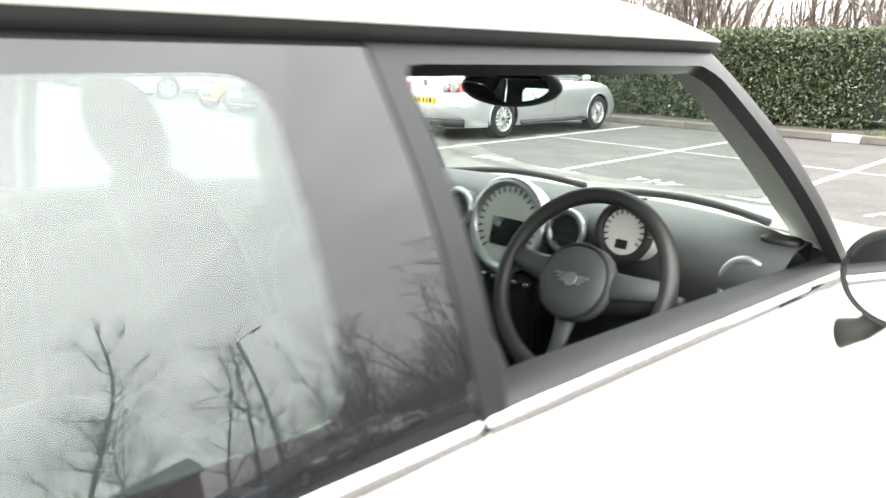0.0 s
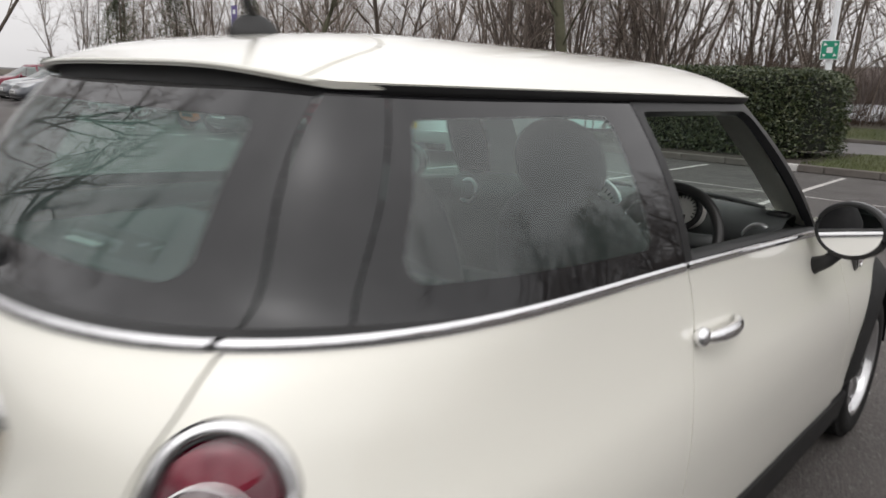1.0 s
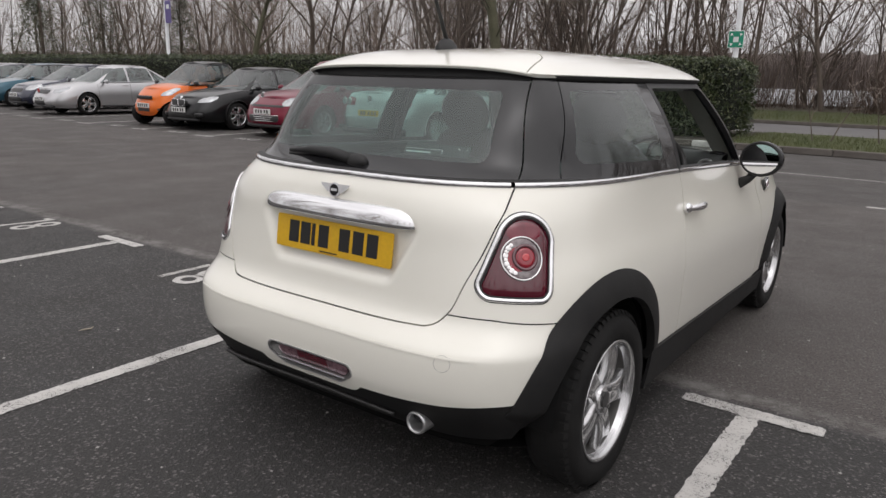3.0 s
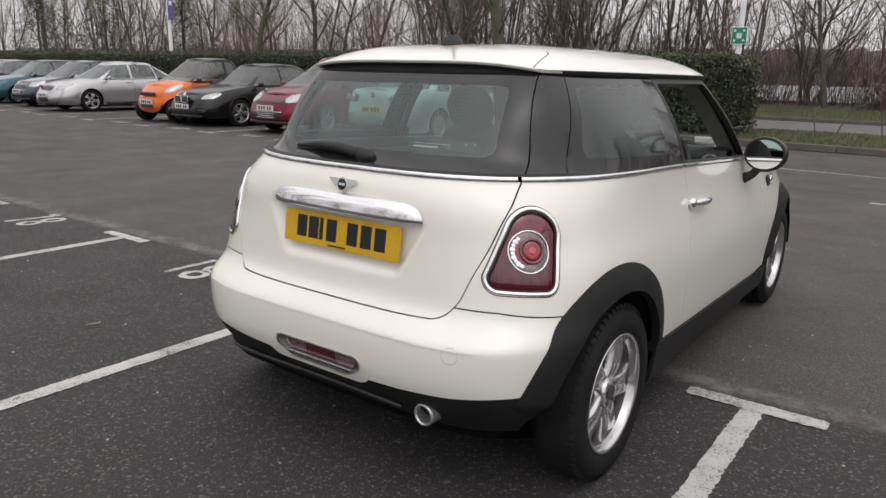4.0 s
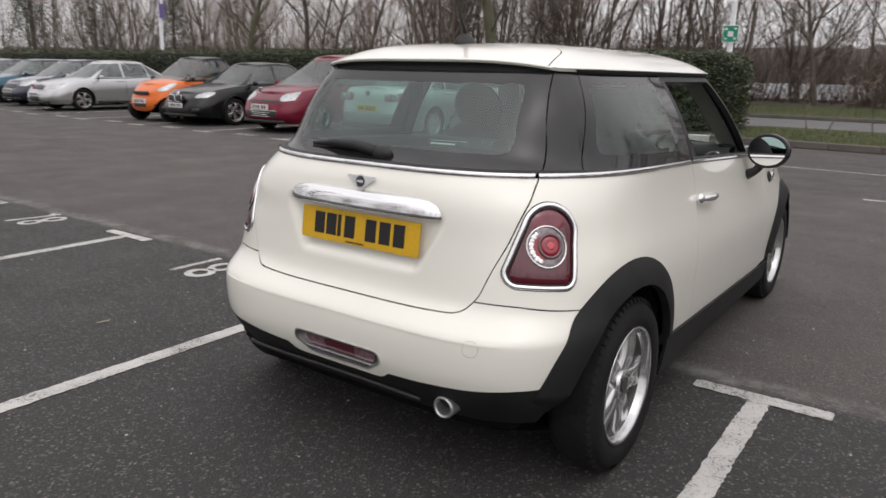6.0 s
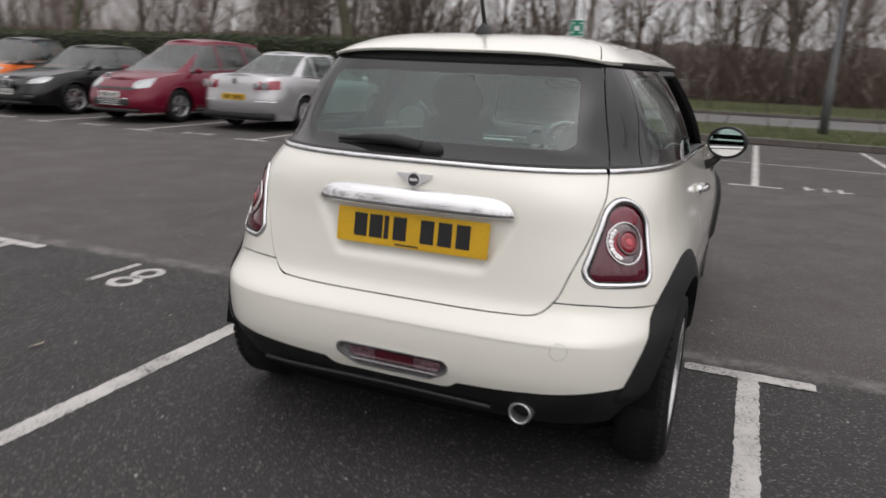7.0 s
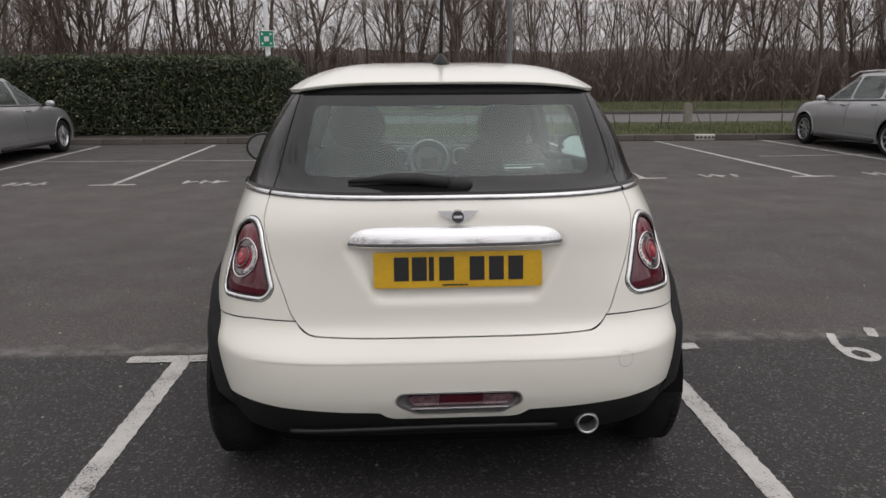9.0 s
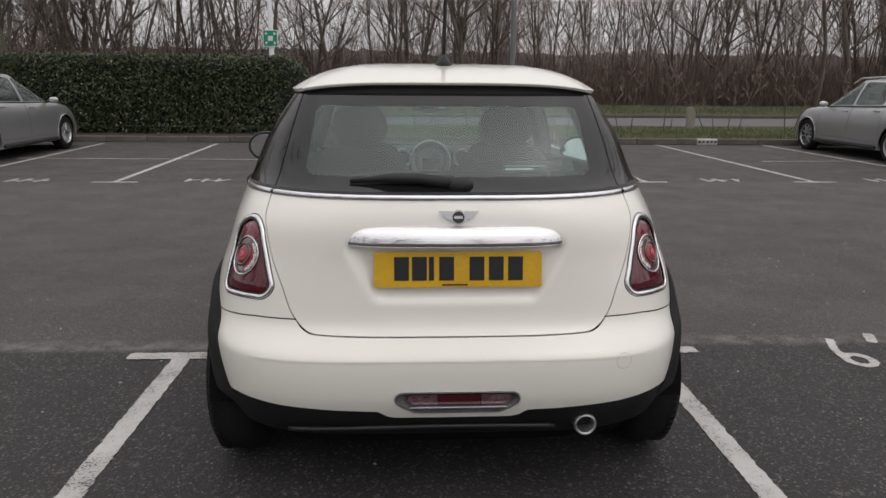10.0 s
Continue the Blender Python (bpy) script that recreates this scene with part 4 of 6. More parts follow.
        part("slat", flat_bm([(-w, q - .003, w, q + .003)], .044), SEAL, v_)
for x in (-.63, .64):
    v_ = part("side_vent", pillow(.075, .05, .02), INK, dash, "oval demister vent", smooth=True)
    v_.matrix_basis = pose(x * .98, 3.10, .980)
for k in range(7):
    part("demister_slat", box(.016, .05, .006, .06 + .028 * k, 3.25, .976, .002), INK, dash)
for k, z in enumerate((.80, .76)):
    for x in np.linspace(-.07, .07, 5):
        sv, sf = tube([(x, 3.045, z), (x, 3.02, z + .012)], .006, 8)
        piece("toggle_switch", sv, sf, CHROME, dash)
part("centre_console", box(.20, .10, .34, 0, 3.09, .50, .03, 3), GLOSS_BLACK, dash, "black centre console")

# steering wheel
sw_at = pose(.372, 2.815, .893, 62, 0, 0)
rv, rf = tube([(.180 * math.cos(a), .180 * math.sin(a), 0) for a in np.linspace(0, 2 * PI, 65)], .0165, 14, False)
wheel_ = piece("steering_wheel", rv, rf, node_mat_once("wheel leather", (.022, .021, .020), .5), hatch, "black leather steering wheel")
wheel_.matrix_basis = sw_at
hb = part("airbag", pillow(.155, .150, .055, power=2.5), DASH, wheel_, "round black airbag cover", smooth=True)
hb.location = (0, 0, .005)
for a in (8, 172, 270):
    sx, sy = math.cos(radians(a)), math.sin(radians(a))
    sv, sf = tube([(sx * .06, sy * .06, 0), (sx * .11, sy * .11, -.004), (sx * .172, sy * .172, 0)], [.030, .024, .019] if a != 270 else [.024, .018, .014], 10)
    sp_ = piece("spoke", sv, sf, DASH, wheel_)
    sp_.scale = (1, 1, .55)
rv, rf = tube([(.072 * math.cos(a), .072 * math.sin(a), .020) for a in np.linspace(0, 2 * PI, 41)], .004, 6, False)
piece("airbag_seam", rv, rf, SEAL, wheel_, "seam round the airbag cover")
w_ = part("badge", disc_bm(.013, .005, 20), SATIN, wheel_, "silver winged badge")
w_.location = (0, .0, .030)
for s in (-1, 1):
    for q, ln in ((.007, .036), (.001, .030), (-.005, .024)):
        part("badge_feather", flat_bm([tuple(sorted((s * .010, s * ln)))[:1] + (q - .002,) + tuple(sorted((s * .010, s * ln)))[1:] + (q + .002,)], .003), SATIN, w_)
sv, sf = tube([(.372, 2.85, .875), (.372, 3.06, .80)], .045, 16)
piece("steering_column", sv, sf, DASH, hatch)
for s in (1, -1):
    sv, sf = tube([(.372, 2.90, .86), (.372 + s * .11, 2.87, .885), (.372 + s * .19, 2.86, .892)], [.012, .009, .011], 8)
    piece("stalk", sv, sf, SEAL, hatch, "black column stalk")

# rear-view mirror on the windscreen
rm = part("rear_view_mirror", ellipsoid(.136, .024, .048), SEAL, hatch, "black oval rear-view mirror", smooth=True)
rm.matrix_basis = pose(.0, 3.02, 1.243, 0, 0, 12)
g_ = part("mirror_glass", disc_bm(1, .003, 36), MIRROR, rm)
g_.matrix_basis = pose(0, -.021, 0, 88, 0, 0) @ Matrix.Diagonal((.112, .036, 1, 1))
sv, sf = tube([(0, 3.03, 1.265), (0, 3.06, 1.315)], .014, 8)
piece("mirror_stem", sv, sf, SEAL, hatch)

# ---- ground, kerbs, verges and road ----
def asphalt_material():
    m = node_mat("worn asphalt", (.06, .058, .056), .82)
    n, l, b = nodes_of(m)
    co = n.new("ShaderNodeTexCoord")
    sep = n.new("ShaderNodeSeparateXYZ")
    l.new(co.outputs["Object"], sep.inputs[0])
    stone = n.new("ShaderNodeTexVoronoi")
    stone.inputs["Scale"].default_value = 112.0
    l.new(co.outputs["Object"], stone.inputs["Vector"])
    grit = noise_on(m, 95.0, 5.0, .85)
    wide = noise_on(m, .35, 4.0, .55)
    blot = noise_on(m, 1.7, 5.0, .6)
    # smooth brownish aisle, coarser and darker bays
    aisle = ramp_on(m, wide.outputs["Fac"], [(.30, (.074, .065, .060)), (.70, (.102, .089, .082))])
    bay = ramp_on(m, blot.outputs["Fac"], [(.30, (.025, .0235, .0225)), (.60, (.040, .0375, .036)), (.80, (.060, .056, .053))])
    edge = n.new("ShaderNodeMath")
    edge.operation = "MULTIPLY_ADD"
    l.new(blot.outputs["Fac"], edge.inputs[0])
    edge.inputs[1].default_value = .10
    l.new(sep.outputs["Y"], edge.inputs[2])
    near = n.new("ShaderNodeMapRange")
    near.inputs["From Min"].default_value, near.inputs["From Max"].default_value = 2.40, 2.46
    l.new(edge.outputs[0], near.inputs["Value"])
    far = n.new("ShaderNodeMapRange")
    far.inputs["From Min"].default_value, far.inputs["From Max"].default_value = 8.9, 8.6
    l.new(sep.outputs["Y"], far.inputs["Value"])
    farmix = n.new("ShaderNodeMath")
    farmix.operation = "MAXIMUM"
    l.new(far.outputs[0], farmix.inputs[0])
    farmix.inputs[1].default_value = .6
    zone = n.new("ShaderNodeMath")
    zone.operation = "MULTIPLY"
    l.new(near.outputs[0], zone.inputs[0])
    l.new(farmix.outputs[0], zone.inputs[1])
    base = mixed(m, zone.outputs[0], bay.outputs[0], aisle.outputs[0])
    specks = ramp_on(m, stone.outputs["Color"], [(.70, (0, 0, 0)), (.92, (1, 1, 1))])
    soft_specks = n.new("ShaderNodeMath")
    soft_specks.operation = "MULTIPLY"
    l.new(specks.outputs[0], soft_specks.inputs[0])
    soft_specks.inputs[1].default_value = .85
    base = mixed(m, soft_specks.outputs[0], base, (.20, .19, .18))
    pits = ramp_on(m, grit.outputs["Fac"], [(.42, (1, 1, 1)), (.50, (0, 0, 0))])
    base = mixed(m, pits.outputs[0], base, (.018, .018, .018))
    # the pale scar of an old joint along the row of bays
    scar = n.new("ShaderNodeMapRange")
    scar.inputs["From Min"].default_value, scar.inputs["From Max"].default_value = .10, .03
    dist = n.new("ShaderNodeMath")
    dist.operation = "SUBTRACT"
    l.new(edge.outputs[0], dist.inputs[0])
    dist.inputs[1].default_value = 2.485
    ab = n.new("ShaderNodeMath")
    ab.operation = "ABSOLUTE"
    l.new(dist.outputs[0], ab.inputs[0])
    l.new(ab.outputs[0], scar.inputs["Value"])
    wear = ramp_on(m, noise_on(m, 6.0, 6.0, .7).outputs["Fac"], [(.42, (0, 0, 0)), (.66, (1, 1, 1))])
    sc = n.new("ShaderNodeMath")
    sc.operation = "MULTIPLY"
    l.new(scar.outputs[0], sc.inputs[0])
    l.new(wear.outputs[0], sc.inputs[1])
    base = mixed(m, sc.outputs[0], base, (.19, .18, .172))
    l.new(base, b.inputs["Base Color"])
    rr = ramp_on(m, blot.outputs["Fac"], [(.3, (.62,) * 3), (.7, (.88,) * 3)])
    l.new(rr.outputs[0], b.inputs["Roughness"])
    h = n.new("ShaderNodeMath")
    h.operation = "ADD"
    l.new(stone.outputs["Distance"], h.inputs[0])
    l.new(grit.outputs["Fac"], h.inputs[1])
    bump_on(m, h.outputs[0], .8, .005)
    return m


ASPHALT = asphalt_material()
gv_, gn = [], 0
xs_ = [-1500, -200, -60, -20, 0, 20, 60, 200, 1500]
gv_ = [(x, y, 0) for y in xs_ for x in xs_]
ground = tagged(piece("ground", gv_, grid_faces(len(xs_), len(xs_)), ASPHALT, smooth=False), "worn dark grey asphalt of an open car park", "ground", kind="structure")


def line_material():
    m = node_mat("worn white road paint", (.52, .51, .49), .8)
    n, l, b = nodes_of(m)
    f1, f2 = noise_on(m, 95.0, 6.0, .85), noise_on(m, 5.0, 4.0, .6)
    r = ramp_on(m, f2.outputs["Fac"], [(.3, (.40, .388, .37)), (.7, (.56, .545, .52))])
    l.new(r.outputs[0], b.inputs["Base Color"])
    add = n.new("ShaderNodeMath")
    add.operation = "MULTIPLY_ADD"
    l.new(f2.outputs["Fac"], add.inputs[0])
    add.inputs[1].default_value = .30
    l.new(f1.outputs["Fac"], add.inputs[2])
    a = ramp_on(m, add.outputs[0], [(.53, (0, 0, 0)), (.60, (1, 1, 1))])
    l.new(a.outputs[0], b.inputs["Alpha"])
    bump_on(m, f1.outputs["Fac"], .4, .002)
    return m


LINE = line_material()
rag = random.Random(5)


def stroke(name, x0, y0, x1, y1, w, z=.004, ragged=.0045, parent=None):
    """A painted stroke with uneven edges."""
    a, b = Vector((x0, y0, z)), Vector((x1, y1, z))
    d = b - a
    n_ = Vector((-d.y, d.x, 0)).normalized()
    k = max(2, int(d.length / .018))
    vs = []
    for i in range(k + 1):
        p = a + d * i / k
        e = (w / 2) * (1 if 0 < i < k else .8)
        vs += [p - n_ * (e + rag.uniform(-ragged, ragged)), p + n_ * (e + rag.uniform(-ragged, ragged))]
    return piece(name, vs, [(2 * i, 2 * i + 2, 2 * i + 3, 2 * i + 1) for i in range(k)], LINE, parent, smooth=False)


def bay_line(x, y_bar, y_end, lean, bar=.55, w=.09, lab="worn white painted bay line with a cross bar"):
    t = thing("bay_marking", lab, "road marking", group="painted bay lines", kind="structure")
    stroke("line", x, y_bar, x + lean, y_end, w, parent=t)
    stroke("cross_bar", x - bar / 2, y_bar, x + bar / 2, y_bar, .085, .0055, parent=t)


for k in range(-4, 4):
    bay_line(1.08 + 2.37 * k, 2.285, -2.7, -.01)
for k in range(-13, 8):
    bay_line(1.12 if k == 0 else .76 + 2.44 * k, 8.66, 14.75, .03 if k == 0 else -.18, .62, .085)
old = thing("faded_marking", "faded old white line across the far bays", "road marking", kind="structure")
stroke("line", -7.0, 11.75, 3.2, 11.3, .05, .003, .012, old)
stroke("line", 6.2, 11.35, 9.0, 11.5, .05, .003, .012, old)


def ring_stroke(x, y, rx, ry, w, parent):
    pts = [(x + rx * math.cos(a), y + ry * math.sin(a)) for a in np.linspace(0, 2 * PI, 25)]
    vs = []
    for i, (px, py) in enumerate(pts):
        a = 2 * PI * i / 24
        j = rag.uniform(-.004, .004)
        vs += [(px - (w / 2 + j) * math.cos(a), py - (w / 2 + j) * math.sin(a), .004), (px + (w / 2 + j) * math.cos(a), py + (w / 2 + j) * math.sin(a), .004)]
    return piece("stroke", vs, [(2 * i, 2 * i + 1, 2 * i + 3, 2 * i + 2) for i in range(24)], LINE, parent, smooth=False)


num = thing("bay_number", "worn white painted bay number 18", "road marking", kind="structure")
stroke("stroke", -2.53, 1.90, -2.53, 2.30, .05, parent=num)
ring_stroke(-2.33, 1.985, .075, .075, .05, num)
ring_stroke(-2.33, 2.17, .070, .085, .05, num)
num = thing("bay_number", "worn white painted bay number ending in 8", "road marking", kind="structure")
stroke("stroke", -4.93, 1.92, -4.86, 2.34, .05, parent=num)
stroke("stroke", -4.96, 2.32, -4.84, 2.34, .05, parent=num)
ring_stroke(-4.72, 2.03, .065, .075, .05, num)
ring_stroke(-4.70, 2.22, .065, .085, .05, num)
num = thing("bay_number", "worn white painted figure 6 in a bay", "road marking", kind="structure")
ring_stroke(2.135, 2.12, .062, .075, .045, num)
stroke("stroke", 2.075, 2.14, 2.095, 2.29, .045, .0048, parent=num)
stroke("stroke", 2.094, 2.28, 2.15, 2.42, .045, .0056, parent=num)
stroke("stroke", 2.36, 2.36, 2.42, 2.50, .055, parent=num)
for k in range(-13, 8):
    x = .76 + 2.44 * (k + .5)
    num = thing("bay_number", "faded white painted number too worn to read", "road marking", group="far bay numbers", kind="structure")
    for q in (-.28, -.08, .14):
        stroke("stroke", x + q + rag.uniform(-.03, .03), 8.70, x + q + rag.uniform(-.05, .08), 9.02, .06, parent=num)
        stroke("stroke", x + q, 8.72 + rag.uniform(0, .2), x + q + rag.uniform(.08, .16), 8.74 + rag.uniform(0, .2), .06, parent=num)

# small stones and a curled dry leaf on the tarmac
STRAW = varied("dry leaf", (.30, .26, .20), (.40, .35, .28), 30.0, .8)
lv_, lf_ = tube([(-1.92, 1.05, .008), (-1.905, 1.075, .011), (-1.90, 1.105, .008), (-1.915, 1.125, .010)], [.0015, .004, .004, .0015], 6)
tagged(piece("dry_leaf", lv_, lf_, STRAW), "curled dry leaf lying on asphalt", "leaf")
bits = random.Random(8)
PEBBLE = varied("pale grit", (.30, .29, .27), (.42, .41, .39), 50.0, .9)
vs, fs = [], []
for k in range(260):
    x, y, r = bits.uniform(-4.5, 4.5), bits.uniform(-.3, 6.5), bits.uniform(.003, .009)
    b0 = len(vs)
    vs += [(x + r, y, 0), (x, y + r, 0), (x - r, y, 0), (x, y - r, 0), (x + r * .2, y, r * .8)]
    fs += [(b0, b0 + 1, b0 + 4), (b0 + 1, b0 + 2, b0 + 4), (b0 + 2, b0 + 3, b0 + 4), (b0 + 3, b0, b0 + 4)]
tagged(piece("grit", vs, fs, PEBBLE, smooth=False), "pale loose grit scattered on the asphalt", "gravel", kind="stuff")

# kerb of single stones along the far edge, one painted white
KERB = varied("dark weathered kerb concrete", (.085, .075, .066), (.14, .125, .112), 3.0, .9, bump=.4, distance=.003, fine=120)
KERB_WHITE = varied("white kerb paint", (.58, .57, .55), (.40, .39, .37), 8.0, .8)
SOIL = varied("dark soil", (.030, .024, .018), (.055, .045, .034), 4.0, .95, bump=.6, distance=.02, fine=40)
GRASS_BASE = varied("rough winter turf", (.050, .066, .020), (.085, .088, .036), 1.4, .95, bump=.8, distance=.03, fine=60)
LIGHT_ROAD = varied("pale grey road", (.125, .120, .120), (.155, .150, .150), 1.2, .85, bump=.2, distance=.004, fine=90)


def kerb_y(x):
    return 15.05 - .012 * x if x < 0 else 15.05 - .045 * x


kerb = thing("kerb", "dark weathered concrete kerb stones edging the car park", "kerb", kind="structure")
kb = box(.905, .15, .135, 0, 0, 0, .018, 2)
kme = bpy.data.meshes.new("kerb_stone")
kb.to_mesh(kme)
kb.free()
kme.materials.append(KERB)
kme2 = kme.copy()
kme2.materials[0] = KERB_WHITE
for k in range(-46, 34):
    x = .915 * k
    # two lengths are set as half stones, one half painted white
    halves = {7: (kme, kme2), -3: (kme2, kme)}.get(k, (kme,))
    for j, stone in enumerate(halves):
        xs = x if len(halves) == 1 else x - .229 + .458 * j
        st_ = new("kerb_stone", stone)
        st_.parent = kerb
        st_.matrix_basis = pose(xs, kerb_y(xs) + .1, bits.uniform(-.004, .004), 0, 0, -.7 if x < 0 else -2.6) @ Matrix.Diagonal((1 / len(halves), 1, 1, 1))
for k in range(5):
    w_ = part("mark_bar", box(.06, .004, .05, 6.45 + .09 * k, kerb_y(6.6) + .018 - .002 * k, .045), INK if k == 0 else KERB, kerb)


def sheet(name, x0, x1, y0, y1, z0, z1, mat, label, cat, nx=60, ny=10, bumpy=.02, y0f=None, seed=1):
    vs_ = []
    for j in range(ny + 1):
        for i in range(nx + 1):
            x = x0 + (x1 - x0) * i / nx
            ya = y0f(x) if y0f else y0
            y = ya + (y1 - ya) * j / ny
            vs_.append((x, y, z0 + (z1 - z0) * j / ny + bumpy * noise.noise((x * .8, y * .8, seed)) * (0 < j)))
    return tagged(piece(name, vs_, grid_faces(nx + 1, ny + 1), mat), label, cat, kind="structure")


sheet("verge", -2.6, 60, 15, 19.6, .125, .14, GRASS_BASE, "rough green grass verge between kerb and road", "verge", 90, 10, .02, lambda x: kerb_y(x) + .17)
sheet("hedge_bed", -60, -2.6, 15, 19.6, .125, .12, SOIL, "dark bare soil bed under the hedge", "soil", 90, 10, .02, lambda x: kerb_y(x) + .17)
sheet("road", -60, 90, 19.6, 26.5, .03, .03, LIGHT_ROAD, "pale grey public road behind the verge", "road", 60, 4, 0)
fk = thing("far_kerb", "dark kerb along the far side of the road", "kerb", kind="structure")
part("kerb_run", box(150, .16, .12, 15, 26.55, .03, .02), KERB, fk)
part("kerb_run", box(150, .16, .10, 15, 19.55, .03, .02), KERB, fk)
sheet("far_verge", -60, 90, 26.6, 31.5, .14, .35, GRASS_BASE, "rough grass verge across the road", "verge", 60, 8, .05)
sheet("wood_floor", -300, 300, 31.4, 268, .33, .10, varied("leaf litter", (.050, .040, .028), (.085, .070, .048), .6, .95, bump=.6, distance=.05, fine=12), "brown leaf litter on the floor of the wood", "ground", 60, 30, .12)

# a broad sheet of still water beyond the thin edge of the wood
WATER = node_mat("ruffled water", (.15, .155, .16), .35)
wn_, wl_, wb_ = nodes_of(WATER)
bump_on(WATER, noise_on(WATER, 1.6, 4.0).outputs["Fac"], 1.0, .4)
wv_ = [(x + (.6 * math.sin(y * .31) if 0 < i < 12 else 0), y, .42) for y in (39.5, 52, 70, 92, 150, 262) for i, x in enumerate(np.linspace(-.26 * y - 5, -.035 * y + 1, 13))]
tagged(piece("water", wv_, grid_faces(13, 6), WATER), "pale ruffled water of a lake beyond the wood", "water", kind="structure")

# blades of grass on the verges
GRASS = varied("grass blades", (.055, .080, .020), (.120, .125, .050), .7, .8)


def blades(name, count, area, h, label, seed):
    g_ = random.Random(seed)
    vs_, fs_ = [], []
    for k in range(count):
        x, y, z = area(g_)
        a, hh, w = g_.uniform(0, 2 * PI), h * g_.uniform(.5, 1.3), g_.uniform(.004, .009)
        lx, ly = g_.uniform(-.5, .5) * hh, g_.uniform(-.5, .5) * hh
        b0 = len(vs_)
        vs_ += [(x - w * math.cos(a), y - w * math.sin(a), z), (x + w * math.cos(a), y + w * math.sin(a), z), (x + lx, y + ly, z + hh)]
        fs_.append((b0, b0 + 1, b0 + 2))
    return tagged(piece(name, vs_, fs_, GRASS, smooth=False), label, "grass", kind="stuff")


def verge_spot(g_):
    x = g_.uniform(-2.8, 24)
    return x, kerb_y(x) + .2 + g_.random() ** 1.3 * 4.0, .11


blades("grass", 26000, verge_spot, .10, "short green grass on the verge", 2)
blades("rough_grass", 16000, lambda g_: (g_.uniform(-8, 40), g_.uniform(26.8, 31.8), .15), .26, "rough pale grass across the road", 3)

# ---- hedge, trees and scrub ----
LEAF = varied("dark laurel leaf", (.016, .030, .010), (.040, .060, .020), 2.5, .38)
n_, l_, b_ = nodes_of(LEAF)
info = n_.new("ShaderNodeNewGeometry")
lr = ramp_on(LEAF, info.outputs["Random Per Island"], [(0.0, (.018, .030, .010)), (.6, (.044, .062, .022)), (.93, (.088, .096, .042)), (1.0, (.18, .19, .12))])
l_.new(lr.outputs[0], b_.inputs["Base Color"])
HEDGE_SHADE = varied("hedge shade", (.006, .008, .004), (.012, .014, .008), 3.0, 1.0)
BARK = varied("grey brown bark", (.098, .078, .063), (.160, .131, .109), 2.0, .95, bump=.8, distance=.01, fine=30)
BARK_GREEN = varied("mossy bark", (.075, .075, .045), (.12, .115, .075), 1.5, .95, bump=.8, distance=.01, fine=30)
TWIG = varied("bare twigs", (.185, .145, .122), (.255, .206, .174), .5, .95)
SCRUB = varied("dead bracken and bramble", (.080, .055, .042), (.128, .095, .075), .4, .95)


def hedge_top(x):
    return 1.90 + .05 * noise.noise((x * .7, 0, 3)) + .03 * noise.noise((x * 2.3, 1, 3))


def make_hedge(x0, x1, y0, y1, count, seed, label, far=False):
    h = thing("hedge", label, "hedge")
    g_ = random.Random(seed)
    vs, fs = [], []
    nx = 60

    def end_span(x):
        # the plan narrows to a round end
        k = 0.0 if far else max(0.0, (x - x1 + 1.1) / 1.1)
        pinch = 1 - math.sqrt(max(0.0, 1 - min(k, .98) ** 2))
        return y0 + (y1 - y0) * .42 * pinch, y1 - (y1 - y0) * .30 * pinch

    def end_drop(x):
        return 0.0 if far else .22 * max(0.0, (x - x1 + .6) / .6) ** 2

    # solid near-black filler inside the hedge: the shade between leaves, as colour
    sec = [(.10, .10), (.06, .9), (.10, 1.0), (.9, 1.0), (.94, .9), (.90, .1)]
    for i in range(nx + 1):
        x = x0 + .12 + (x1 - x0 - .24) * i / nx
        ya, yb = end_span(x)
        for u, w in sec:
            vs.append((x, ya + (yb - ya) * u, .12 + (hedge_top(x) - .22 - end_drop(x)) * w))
    piece("core", vs, [tuple(reversed(f)) for f in grid_faces(len(sec), nx + 1)] + [tuple(range(len(sec))), tuple(reversed(range(nx * len(sec), nx * len(sec) + len(sec))))], HEDGE_SHADE, h)
    vs, fs = [], []
    front_w = 1.9 / (1.9 + (y1 - y0))
    for k in range(count):
        x = x0 + (x1 - x0) * (1 - g_.random() ** (1.6 if far else 1.15))
        t = g_.random()
        ht = hedge_top(x) - end_drop(x)
        ya, yb = end_span(x)
        if x > x1 - .35 and g_.random() < .5:
            x = x1 + g_.uniform(-.08, .10)
            y, z = g_.uniform(y0 + .38 * (y1 - y0), y1 - .26 * (y1 - y0)), g_.uniform(.15, ht - .06)
            x -= .10 * (abs(2 * (y - y0) / (y1 - y0) - 1.1)) ** 2
        elif t < front_w:
            z = .14 + (ht - .16) * g_.random()
            y = ya + g_.uniform(-.06, .14) + .10 * noise.noise((x * 1.4, z * 1.4, 5)) + .12 * max(0, (z - ht + .25) / .25) ** 2
        else:
            y = g_.uniform(ya + .05, yb)
            z = ht + g_.uniform(-.12, .06) + .05 * noise.noise((x * 1.8, y * 1.8, 7))
        s = g_.uniform(.024, .046)
        d = Vector((g_.gauss(0, 1), g_.gauss(-.3, 1), g_.gauss(.5, .8))).normalized()
        e = d.cross(Vector((g_.gauss(0, 1), g_.gauss(0, 1), g_.gauss(0, 1)))).normalized()
        p = Vector((x, y, z))
        b0 = len(vs)
        f_ = e.cross(d)
        vs += [p - e * s, p + f_ * s * .5 + d * s * .1, p + e * s, p - f_ * s * .5 + d * s * .1]
        fs += [(b0, b0 + 1, b0 + 2), (b0, b0 + 2, b0 + 3)]
